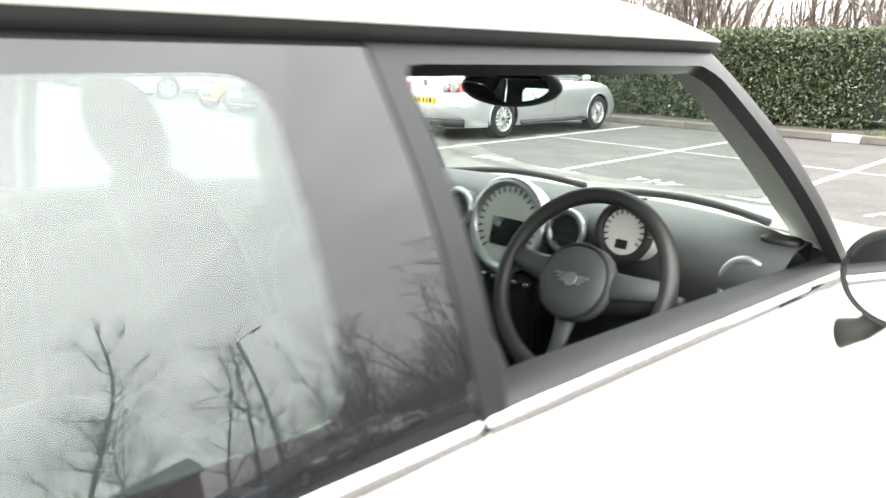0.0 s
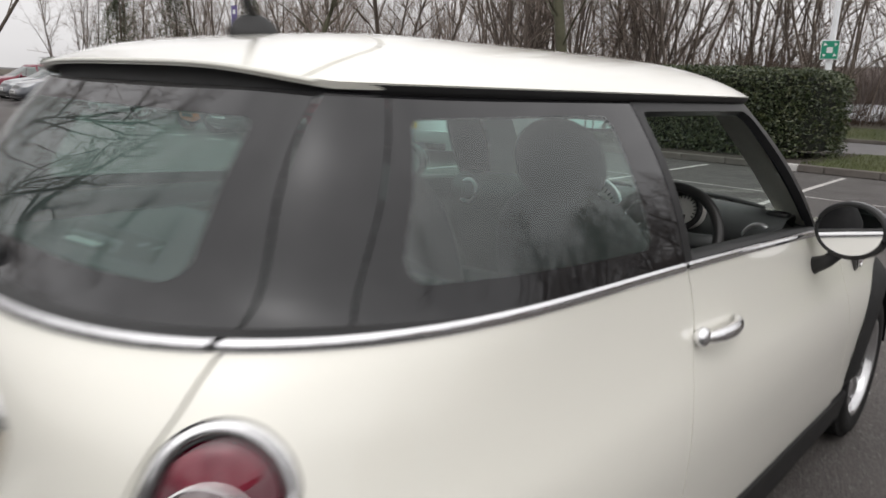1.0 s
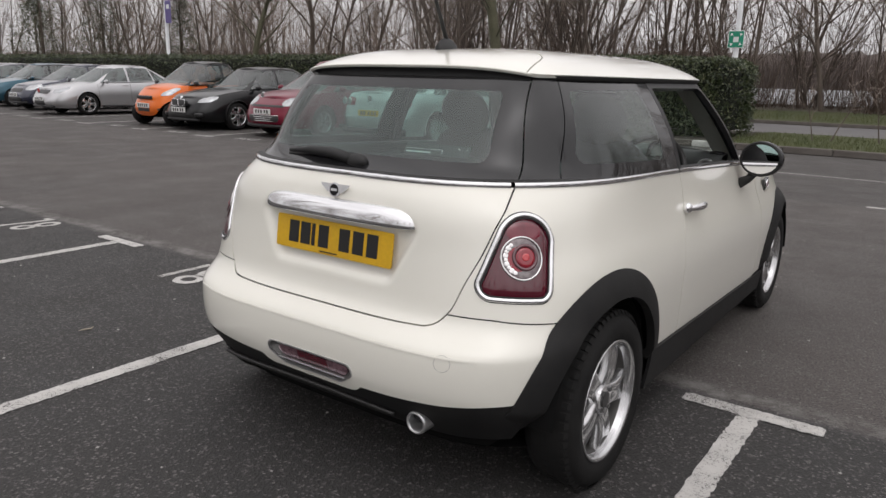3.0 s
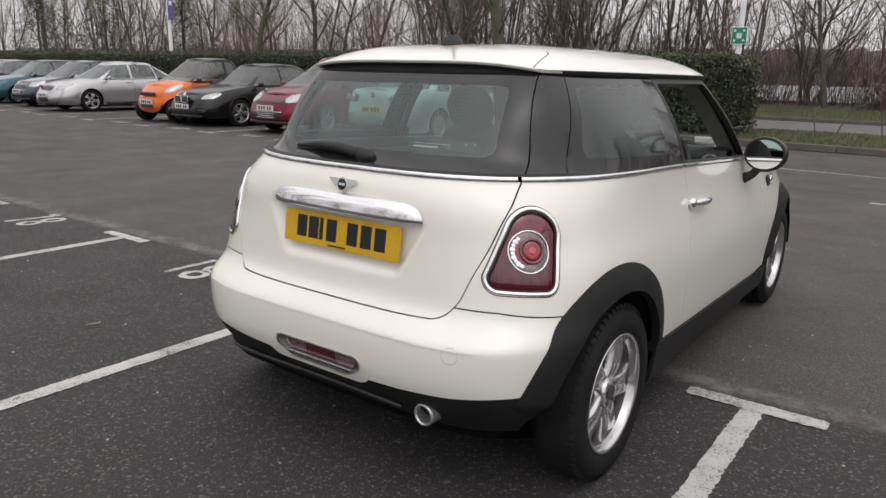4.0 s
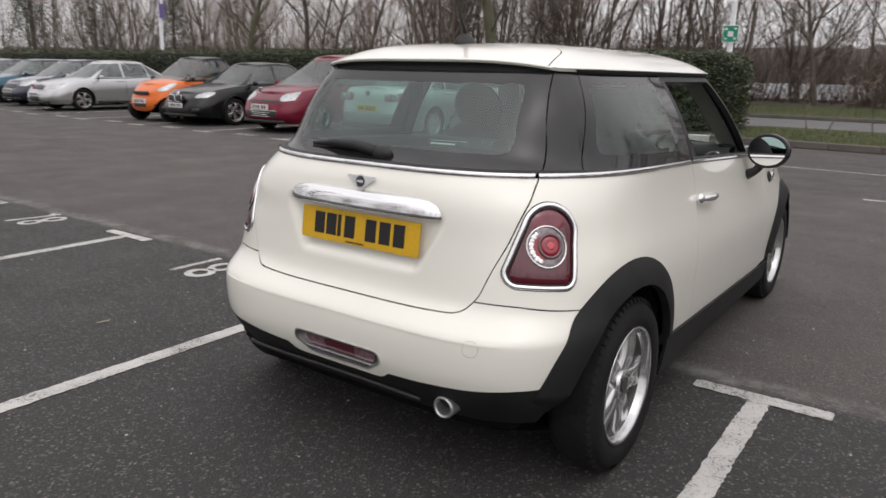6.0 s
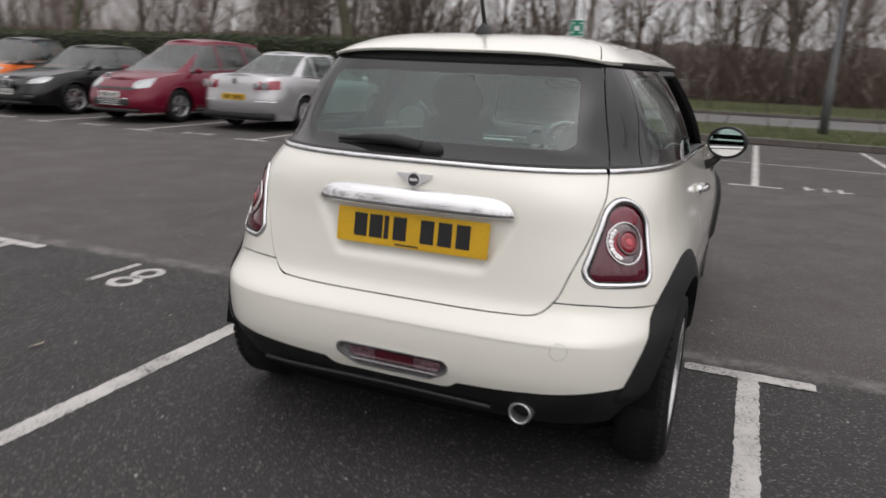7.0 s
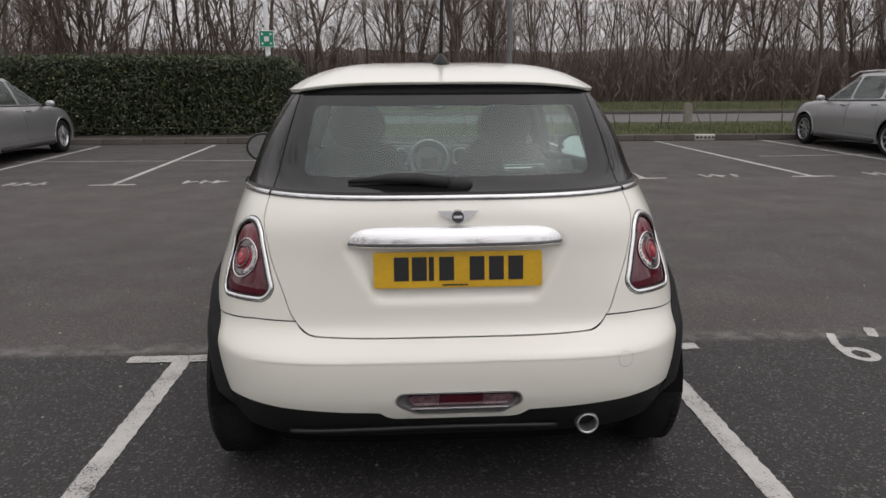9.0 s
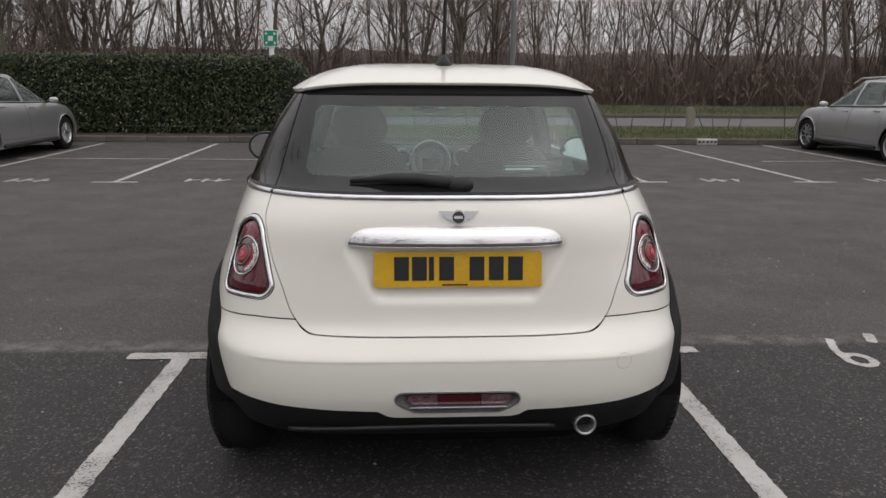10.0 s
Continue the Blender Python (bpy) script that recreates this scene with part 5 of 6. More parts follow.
    tagged(piece("foliage", vs, fs, LEAF, h, smooth=False), "dense small dark green leaves", kind="stuff")
    return h


make_hedge(-13.5, -2.80, 16.15, 19.2, 60000, 11, "clipped dark green evergreen hedge along the kerb")
make_hedge(-44.0, -13.3, 16.15, 17.5, 42000, 12, "long clipped evergreen hedge behind the parked cars", True)


def bare_tree(seed, height, stems=1, spread=.5, limbs=9, twigs=6, trunk_r=.05, lean=.25, fork=.14, sprays=4, spikes=3, round_=6):
    """Trunk with limbs, and the twigs, of a leafless tree, as two meshes."""
    g_ = random.Random(seed)
    wood, fine = [[], []], [[], []]

    def bar(store, pts, rads, seg):
        v, f = tube(pts, rads, seg, False)
        b0 = len(store[0])
        store[0] += [tuple(p) for p in v]
        store[1] += [tuple(i + b0 for i in q) for q in f]

    def spike(p, d, length, r):
        a = d.cross(Vector((.3, .2, 1))).normalized() * r
        b = a.cross(d)
        b0 = len(fine[0])
        fine[0].extend((tuple(p + a), tuple(p - a * .5 + b * .87), tuple(p - a * .5 - b * .87), tuple(p + d * length)))
        fine[1].extend(((b0, b0 + 1, b0 + 3), (b0 + 1, b0 + 2, b0 + 3), (b0 + 2, b0, b0 + 3)))

    def grow(store, p, d, length, r, seg, steps, wander, up):
        pts, rads = [p.copy()], [r]
        for k in range(steps):
            d = (d + Vector((g_.gauss(0, wander), g_.gauss(0, wander), g_.gauss(0, wander * .6) + up))).normalized()
            p = p + d * length / steps
            pts.append(p.copy())
            rads.append(r * (1 - .8 * (k + 1) / steps))
        bar(store, pts, rads, seg)
        return pts, rads

    def along(pts, u):
        n = len(pts) - 1
        i = min(int(u * n), n - 1)
        return pts[i].lerp(pts[i + 1], u * n - i), (pts[i + 1] - pts[i]).normalized(), i

    def wobble(d, s, up):
        return (d + Vector((g_.gauss(0, s), g_.gauss(0, s), g_.gauss(up, s * .7)))).normalized()

    for s in range(stems):
        a = 2 * PI * s / stems + g_.random()
        off = .0 if stems == 1 else .16
        base = Vector((off * math.cos(a), off * math.sin(a), -.15))
        tilt = lean * g_.uniform(.5, 1.3) if stems > 1 else lean * .25
        d0 = Vector((math.cos(a) * tilt, math.sin(a) * tilt, 1)).normalized()
        hh = height * g_.uniform(.75, 1.05)
        tp, tr = grow(wood, base, d0, hh, trunk_r * g_.uniform(.8, 1.2), round_, 8, .075, .015)
        for k in range(limbs):
            u = fork + (.96 - fork) * (k + g_.random()) / limbs
            p, d_, i = along(tp, u)
            az = k * 2.4 + g_.uniform(-.7, .7)
            out = spread * g_.uniform(.6, 1.6)
            d = (d_ * .5 + Vector((math.cos(az) * out, math.sin(az) * out, g_.uniform(.2, .7)))).normalized()
            ln = hh * (1 - u * .72) * g_.uniform(.24, .46)
            lp, lr_ = grow(wood, p, d, ln, min(tr[i] * .6, .04), round_ // 2 + 1, 4, .17, .05)
            for q in range(twigs):
                p2, d2, j = along(lp, .12 + .86 * (q + g_.random()) / twigs)
                l2 = ln * g_.uniform(.28, .6)
                bp, br = grow(fine, p2, wobble(d2, .55, .12), l2, max(.009, lr_[j] * .5), 3, 3, .2, .04)
                for e in range(sprays):
                    p3, d3, m = along(bp, (e + g_.random()) / sprays)
                    d3 = wobble(d3, .6, .12)
                    l3 = l2 * g_.uniform(.35, .7)
                    spike(p3, d3, l3, .0075)
                    for w in range(spikes):
                        spike(p3 + d3 * l3 * (.15 + .7 * w / spikes), wobble(d3, .6, .15), l3 * g_.uniform(.35, .7), .0055)
    return wood, fine


def tree_thing(label, seed, bark=BARK, m=None, **k):
    wood, fine = bare_tree(seed, **k)
    t = thing("tree", label, "tree", m or pose(0, 0, 0))
    piece("trunk", *wood, bark, t, "bare trunk and limbs")
    piece("crown", *fine, TWIG, t, "leafless twigs")
    return t


KINDS = [
    tree_thing("slender leafless tree with a grey brown trunk", 1, m=pose(-26.0, 27.5, .3), height=12.5, limbs=20, trunk_r=.085, spread=.6),
    tree_thing("leafless tree of several thin leaning stems", 2, m=pose(-17.0, 27.0, .2, 0, 0, 40), height=11, stems=4, limbs=7, twigs=5, trunk_r=.05),
    tree_thing("tall thin leafless tree", 3, m=pose(-21.5, 30.0, .3), height=12, limbs=17, spread=.4, trunk_r=.075),
    tree_thing("leafless tree of several forking stems", 4, m=pose(-7.2, 30.5, .3), height=12, stems=5, limbs=7, twigs=4, trunk_r=.055, lean=.32),
    tree_thing("broad leafless tree with spreading limbs", 5, m=pose(2.0, 33.0, .4), height=12, limbs=22, spread=.9, trunk_r=.10),
    tree_thing("bushy leafless young tree in the wood", 6, m=pose(8.5, 34.0, .4), height=6.5, stems=6, limbs=5, twigs=4, spread=.6, trunk_r=.03, lean=.4),
]
tree_thing("large leafless tree with a mossy trunk", 21, BARK_GREEN, pose(-11.9, 21.0, .1), height=13, limbs=20, spread=.8, trunk_r=.21, fork=.2)
tree_thing("large leafless tree with a mossy green trunk", 22, BARK_GREEN, pose(-24.4, 20.6, .1), height=12, limbs=20, spread=.8, trunk_r=.20, fork=.22)
wood_rng = random.Random(33)


def in_water(x, y):
    return y > 37 and -.27 * y - 6 < x < -.03 * y + 2


for k, (x, y) in enumerate(((-5.8, 29.2), (-9.6, 30.6), (-3.4, 32.6), (-12.8, 28.4), (-7.4, 34.2), (-1.6, 35.0), (-10.8, 34.8), (-4.8, 36.2))):
    tagged(copy_thing(KINDS[(3, 1, 4, 3)[k % 4]], pose(x, y, .2, 0, 0, 50 + 80 * k)), group="trees of the wood")
made_ = 0
while made_ < 102:
    x = wood_rng.uniform(-62, 68)
    y = 31.5 + wood_rng.random() ** 1.4 * 20 if x > -9 else 22.5 + wood_rng.random() ** 1.3 * 24
    if in_water(x, y) or (-7.5 < x < -1.5 and wood_rng.random() < .6):
        continue
    made_ += 1
    src = KINDS[wood_rng.choice((0, 1, 1, 1, 2, 3, 3, 3, 4, 4, 5, 5))]
    z = wood_rng.uniform(.8, 1.2)
    c = copy_thing(src, pose(x, y, .22, 0, 0, wood_rng.uniform(0, 360)) @ Matrix.Diagonal((z, z, z * wood_rng.uniform(.9, 1.15), 1)))
    tagged(c, group="trees of the wood")
# the wood stands thicker across the road and behind the middle of the hedge
for k in range(62):
    if k < 48:
        x, y = wood_rng.uniform(-1, 34), 30.5 + wood_rng.random() ** 1.2 * 18
    else:
        x, y = wood_rng.uniform(-19, -7), wood_rng.uniform(23.5, 33)
    z = wood_rng.uniform(.85, 1.25)
    tagged(copy_thing(KINDS[wood_rng.choice((0, 0, 2, 2, 3, 4, 1))], pose(x, y, .22, 0, 0, wood_rng.uniform(0, 360)) @ Matrix.Diagonal((z, z, z * 1.1, 1))), group="trees of the wood")
# trees on the other sides of the car park, which the glass and chrome mirror
for k in range(18):
    a = radians(62 + 215 * (k + .4 * wood_rng.random()) / 18)
    r = wood_rng.uniform(24, 32)
    tagged(copy_thing(KINDS[(0, 4, 1, 3)[k % 4]], pose(r * math.sin(a), 2 + r * math.cos(a) * .9, 0, 0, 0, 77 * k)), group="trees round the car park")

for k in range(13):
    a = radians(190 + 100 * (k + .5 * wood_rng.random()) / 13)
    r = wood_rng.uniform(15, 20)
    tagged(copy_thing(KINDS[(4, 3, 0, 1)[k % 4]], pose(r * math.sin(a), 1 + r * math.cos(a), 0, 0, 0, 63 * k)), group="trees round the car park")

for x, y, k, z in ((15.4, 18.0, 4, 1.15), (20.8, 14.6, 3, .95), (18.0, 5.0, 4, 1.0), (24.0, 17.6, 1, 1.0), (27.5, 12.5, 0, 1.0), (17.8, 17.2, 3, .9), (25.0, 8.0, 3, .9)):
    tagged(copy_thing(KINDS[k], pose(x, y, 0, 0, 0, 31 * x) @ Matrix.Diagonal((z, z, z, 1))), group="trees round the car park")


def thicket(name, label, count, area, h, w, mat, seed, sway=.35, low=.35):
    """Scrub: many thin upright strips, too many to count."""
    g_ = random.Random(seed)
    vs, fs = [], []
    for k in range(count):
        x, y, z = area(g_)
        hh, a = h * g_.uniform(low, 1.15), g_.uniform(0, PI)
        ww = w * g_.uniform(.5, 1.4)
        cx, cy = ww * math.cos(a), ww * math.sin(a)
        lx, ly = g_.gauss(0, sway) * hh, g_.gauss(0, sway) * hh
        b0 = len(vs)
        vs += [(x - cx, y - cy, z), (x + cx, y + cy, z), (x + lx * .5 + cx * .7, y + ly * .5 + cy * .7, z + hh * .55), (x + lx * .5 - cx * .7, y + ly * .5 - cy * .7, z + hh * .55), (x + lx, y + ly, z + hh)]
        fs += [(b0, b0 + 1, b0 + 2, b0 + 3), (b0 + 3, b0 + 2, b0 + 4)]
    return tagged(piece(name, vs, fs, mat, smooth=False), label, "scrub", kind="stuff")


def scrub(name, label, seeds, spots, h, mat):
    """Tangled leafless bushes joined into one mass."""
    made = []
    for sd in seeds:
        w_, f_ = bare_tree(sd, height=h, stems=6, limbs=3, twigs=2, trunk_r=.020, spread=.9, lean=.6, sprays=3, spikes=2, round_=3)
        v = np.array(w_[0] + f_[0])
        made.append((v, [tuple(q) for q in w_[1]] + [tuple(i + len(w_[0]) for i in q) for q in f_[1]]))
    vs, fs, n0 = [], [], 0
    for k, (x, y, z, s, a) in enumerate(spots):
        v, f = made[k % len(made)]
        c_, s_ = math.cos(a) * s, math.sin(a) * s
        vs.append(np.stack([v[:, 0] * c_ - v[:, 1] * s_ + x, v[:, 0] * s_ + v[:, 1] * c_ + y, v[:, 2] * s + z], 1))
        fs += [tuple(i + n0 for i in q) for q in f]
        n0 += len(v)
    me = bpy.data.meshes.new(name)
    me.from_pydata(np.concatenate(vs).tolist(), [], fs)
    me.materials.append(mat)
    return tagged(new(name, me), label, "scrub", kind="stuff")


sr = random.Random(71)
scrub("scrub", "brown leafless bramble and scrub edging the wood", (81, 82, 83), [(sr.uniform(-1.5, 55), 31.5 + sr.random() ** 1.5 * 9, .25, sr.uniform(.6, 1.25), sr.uniform(0, 6.3)) for k in range(125)], 3.0, SCRUB)
scrub("hedge_scrub", "brown leafless scrub behind the hedge", (84, 85, 86), [(sr.uniform(-60, -6), 22.6 + sr.random() ** 1.3 * 11, .1, sr.uniform(.7, 1.25), sr.uniform(0, 6.3)) for k in range(95)], 3.2, SCRUB)
scrub("lake_scrub", "brown leafless thicket between hedge and lake", (91, 92), [(sr.uniform(-16, -6), 27.5 + sr.random() * 9, .1, sr.uniform(.8, 1.35), sr.uniform(0, 6.3)) for k in range(40)], 3.4, SCRUB)
thicket("undergrowth", "brown dead stalks on the wood floor", 22000, lambda g_: (g_.uniform(-2, 60), 31.2 + g_.random() ** 1.4 * 12, .2), 2.2, .013, SCRUB, 5, .5)
thicket("low_undergrowth", "brown dead stalks on the floor of the wood behind the hedge", 12000, lambda g_: (g_.uniform(-60, -8), 23 + g_.random() ** 1.4 * 12, .2), 2.4, .013, SCRUB, 6, .5)



def deep_wood(g_):
    while True:
        x, y = g_.uniform(-85, 85), g_.uniform(33, 60)
        if not in_water(x, y) and (x < 0 or g_.random() < .45):
            return x, y, .1


def wood_twig(g_):
    x, y, z = deep_wood(g_)
    return x, y, g_.uniform(1.5, 9.0) * g_.uniform(.5, 1)


thicket("shore_thicket", "thin bare stems and twigs along the lake shore", 1000, lambda g_: (g_.uniform(-19, 4), g_.uniform(35.5, 39.3), .15), 4.6, .012, SCRUB, 19, .22, .25)
thicket("shore_growth", "low brown growth along the lake shore", 1300, lambda g_: (g_.uniform(-21, 5), g_.uniform(33, 39.2), .15), 1.5, .014, SCRUB, 20, .5)
thicket("wood_stems", "crowd of thin bare stems deep in the wood", 1000, deep_wood, 9.5, .03, TWIG, 14, .10, .7)
thicket("wood_twigs", "haze of fine bare twigs deep in the wood", 23000, wood_twig, 1.9, .008, TWIG, 15, .55)

# the far bank: a long wooded rise that closes the horizon, with twigs standing out of it
FAR_WOOD = varied("hazy brown far wood", (.050, .038, .033), (.165, .135, .122), .09, 1.0, fine=.8)
fv_ = []
for j, (y, u) in enumerate(((255, 0), (257, .35), (260, .7), (264, 1.0), (280, 1.05), (300, .9))):
    for i in range(401):
        x = -640 + 3.2 * i
        h_ = 11.5 + 1.9 * noise.noise((x * .008, 0, 2)) + 1.1 * noise.noise((x * .04, 0, 9)) + 2.6 * noise.noise((x * .33, j, 4))
        fv_.append((x, y + 1.6 * noise.noise((x * .12, j, 6)), -.2 + u * h_))
tagged(piece("far_wood", fv_, grid_faces(401, 6), FAR_WOOD), "hazy brown mass of far bare woodland on the horizon", "woodland", kind="structure")
thicket("far_bank_stems", "crowded bare stems along the far bank", 7000, lambda g_: (g_.uniform(-440, 320), g_.uniform(246, 262), .2), 18.5, .09, FAR_WOOD, 18, .14, .5)
scrub("far_bank_trees", "hazy brown far bare trees on the horizon", (87, 88), [(-400 + 800 * (k + sr.random()) / 44, sr.uniform(250, 272), .6, sr.uniform(1.8, 3.3), sr.uniform(0, 6.3)) for k in range(44)], 8.0, FAR_WOOD)
for k in range(22):
    x = -95 + 200 * (k + sr.random()) / 22
    y = sr.uniform(56, 80)
    if not in_water(x, y):
        tagged(copy_thing(KINDS[sr.choice((0, 2, 3, 4))], pose(x, y, .3, 0, 0, sr.uniform(0, 360))), group="trees of the wood")
scrub("boundary_scrub", "brown leafless scrub round the car park", (89, 90), [((27 + 6 * sr.random()) * math.sin(a), 2 + (25 + 6 * sr.random()) * math.cos(a), 0, sr.uniform(.8, 1.3), sr.uniform(0, 6.3)) for a in [radians(60 + 220 * k / 44) for k in range(0, 45, 3)]], 3.0, SCRUB)

scrub("side_scrub", "brown leafless scrub beside the car park", (93, 94), [(14.5 + 11 * sr.random(), 18.8 - .62 * k * .45 + sr.uniform(-.5, .5), 0, sr.uniform(.8, 1.2), sr.uniform(0, 6.3)) for k in range(26)], 3.4, SCRUB)

# an evergreen clump at the end of the row of cars
EVER = varied("dull evergreen needles", (.055, .066, .032), (.090, .098, .052), 1.2, .8)


def evergreen(x, y, h, r, seed):
    g_ = random.Random(seed)
    t = thing("evergreen", "dull green conifer behind the hedge", "tree", pose(x, y, .1), "evergreens behind the hedge")
    v, f = tube([(0, 0, -.1), (0, 0, h * .9)], [.12, .03], 8)
    piece("trunk", v, f, BARK, t)
    vs, fs = [], []
    for k in range(5200):
        u = g_.random() ** .8
        z = h * (.06 + .92 * u)
        rr = r * (1 - u) ** .7 * math.sqrt(g_.random()) * (1 + .35 * noise.noise((z * 1.3, k * .001, seed)))
        a = g_.uniform(0, 2 * PI)
        p = Vector((rr * math.cos(a), rr * math.sin(a), z))
        d = Vector((math.cos(a), math.sin(a), g_.uniform(-.4, .5))) * g_.uniform(.10, .22)
        e = Vector((-math.sin(a), math.cos(a), g_.uniform(-.5, .5))) * .03
        b0 = len(vs)
        vs += [p - e, p + e, p + d]
        fs.append((b0, b0 + 1, b0 + 2))
    tagged(piece("crown", vs, fs, EVER, t, smooth=False), kind="stuff")


for i, (x, y, h, r) in enumerate(((-39, 22, 6.5, 2.0), (-44, 21, 7.5, 2.4), (-49, 23, 6.0, 2.2), (-36, 25, 6.0, 1.5))):
    evergreen(x, y, h, r, 40 + i)

# saplings and a marker post on the verge
for i, (x, y) in enumerate(((5.4, 17.0), (6.6, 17.4), (7.5, 16.6), (8.6, 17.8), (9.6, 16.9), (3.9, 17.5), (1.6, 17.2), (.2, 17.8), (-1.0, 17.3), (11.5, 17.4))):
    wood, fine = bare_tree(60 + i, height=2.1, stems=2, limbs=6, twigs=3, trunk_r=.016, spread=.6, sprays=2, spikes=2, fork=.3)
    t = thing("sapling", "thin leafless sapling on the grass verge", "sapling", pose(x, y, .16), "saplings on the verge")
    piece("stem", *wood, BARK, t)
    piece("twig_crown", *fine, TWIG, t)
WOOD_POST = varied("weathered post", (.22, .20, .17), (.30, .28, .25), 6.0, .9, bump=.4, distance=.003, fine=60)
tagged(part("marker_post", box(.22, .12, .62, 7.6, 18.3, .10, .015), WOOD_POST), "pale weathered marker post on the grass verge", "post")

# ---- poles and the green sign ----
POLE_PALE = varied("pale painted steel", (.52, .53, .54), (.60, .61, .62), 2.0, .45)
POLE_DARK = varied("dark grey painted steel", (.055, .058, .060), (.085, .088, .090), 2.0, .5)
SIGN_GREEN = varied("green sign face", (.010, .24, .14), (.014, .28, .17), 6.0, .4)
SIGN_WHITE = node_mat("white sign print", (.72, .74, .73), .4)


def lamp_post(x, y, mat, label, h=8.0, r=.075, arm=True, m=0):
    t = thing("lamp_post", label, "street lamp", pose(x, y, .1, 0, 0, m))
    v, f = tube([(0, 0, -.15), (0, 0, 1.2), (0, 0, 1.22), (0, 0, h)], [r * 1.35, r * 1.3, r, r * .62], 14)
    piece("column", v, f, mat, t)
    if arm:
        v, f = tube([(0, 0, h - .05), (.35, 0, h + .12), (.8, 0, h + .16)], .035, 8)
        piece("arm", v, f, mat, t)
        part("lantern", box(.55, .22, .10, .95, 0, h + .10, .03), mat, t)
    return t


sp_ = lamp_post(-4.42, 22.45, POLE_PALE, "pale steel lamp column behind the hedge", 8.5, .085)
sg = thing("assembly_sign", "green and white assembly point sign fixed to a pale column", "sign", pose(-4.42, 22.34, 2.64))
part("panel", box(.46, .015, .50, 0, 0, -.25, .004), SIGN_WHITE, sg, "white bordered panel")
part("face", box(.42, .004, .46, 0, -.010, -.23), SIGN_GREEN, sg, "green face")
for dx, dz, a in ((-.13, .14, 45), (.13, .14, -45), (-.13, -.14, -45), (.13, -.14, 45)):
    bm = bmesh.new()
    bmesh.ops.create_cone(bm, cap_ends=True, segments=3, radius1=.055, radius2=.055, depth=.004, matrix=pose(dx, -.014, dz, 90, 0, 0) @ pose(0, 0, 0, 0, 0, a + 90))
    part("corner_arrow", bm, SIGN_WHITE, sg)
part("symbol", box(.15, .004, .15, 0, -.013, -.08), SIGN_WHITE, sg, "plain white block symbol")
part("bracket", box(.10, .08, .05, 0, .04, -.02), POLE_DARK, sg)
lamp_post(2.55, 17.6, POLE_DARK, "dark grey lamp column on the grass verge", 9.0, .075, m=180)
fp = lamp_post(-27.6, 18.6, POLE_PALE, "pale flag pole behind the parked cars", 9.0, .085, arm=False)
PURPLE = varied("faded purple banner", (.11, .08, .24), (.16, .13, .30), 3.0, .7)
v, f = tube([(.1, -.02, 3.1), (.52, -.02, 3.1)], .012, 6)
bn = tagged(part("banner", box(.42, .012, .95, -27.3, 18.5, 3.35, .003), PURPLE), "faded purple and white banner on the pole", "banner")
w_ = part("mark", box(.20, .004, .18, -27.3, 18.491, 3.95), SIGN_WHITE, bn, "white patch")
lamp_post(20.6, 11.6, POLE_DARK, "dark lamp column across the car park", 9.5, .09, m=150)

# a low building across the car park, which the side windows mirror
WALL = varied("dull brick", (.20, .13, .10), (.26, .17, .13), 1.0, .9)
TILES = varied("dark roof tiles", (.06, .055, .055), (.09, .085, .08), 2.0, .9)
house = thing("house", "low brick building with a dark pitched roof", "house", pose(46, 10, 0, 0, 0, 8))
part("wall", box(8, 14, 4.6), WALL, house)
piece("roof", [(-4.4, -7.3, 4.6), (4.4, -7.3, 4.6), (4.4, 7.3, 4.6), (-4.4, 7.3, 4.6), (0, -7.3, 7.0), (0, 7.3, 7.0)], [(0, 4, 5, 3), (1, 2, 5, 4), (0, 1, 4), (3, 5, 2)], TILES, house, smooth=False)
for y in (-4.5, -1.5, 1.5, 4.5):
    for z in (.9, 3.0):
        w_ = part("window", box(.08, 1.3, 1.2, -4.03, y, z), GLOSS_BLACK, house)

# ---- parked cars ----
LAMP_GLASS = varied("clear headlamp", (.55, .57, .58), (.30, .31, .32), 14.0, .08, .5, Coat_Weight=1.0)
CAR_GLASS = pane_glass("tinted car window", (.50, .59, .57), ior=1.7, film=.018)
PLATE_WHITE = node_mat("white number plate", (.70, .70, .68), .4)
GRILLE = varied("black grille", (.012, .012, .013), (.03, .03, .03), 40.0, .4)
ALLOY_DARK = varied("dull alloy", (.30, .30, .31), (.42, .42, .42), 12.0, .35, .8)


def saloon(L, belt, roof, glass, W=.89, H=1.45, axles=(.95, 3.62), R=.32, rim=.205, doors=((1.35, 2.25), (2.27, 3.25)), windows=(), nose=.22, tail_=.14, wide=(.80, .56), spokes=10):
    """Numbers of one kind of car, from its rear bumper (y = 0) to its nose (y = L)."""
    return dict(L=L, belt=belt, roof=roof, glass=glass, W=W, H=H, axles=axles, R=R, rim=rim, doors=doors, windows=windows, nose=nose, tail=tail_, wide=wide, spokes=spokes)


def joined(a, b):
    return list(a[0]) + list(b[0]), list(a[1]) + [tuple(i + len(a[0]) for i in f) for f in b[1]]


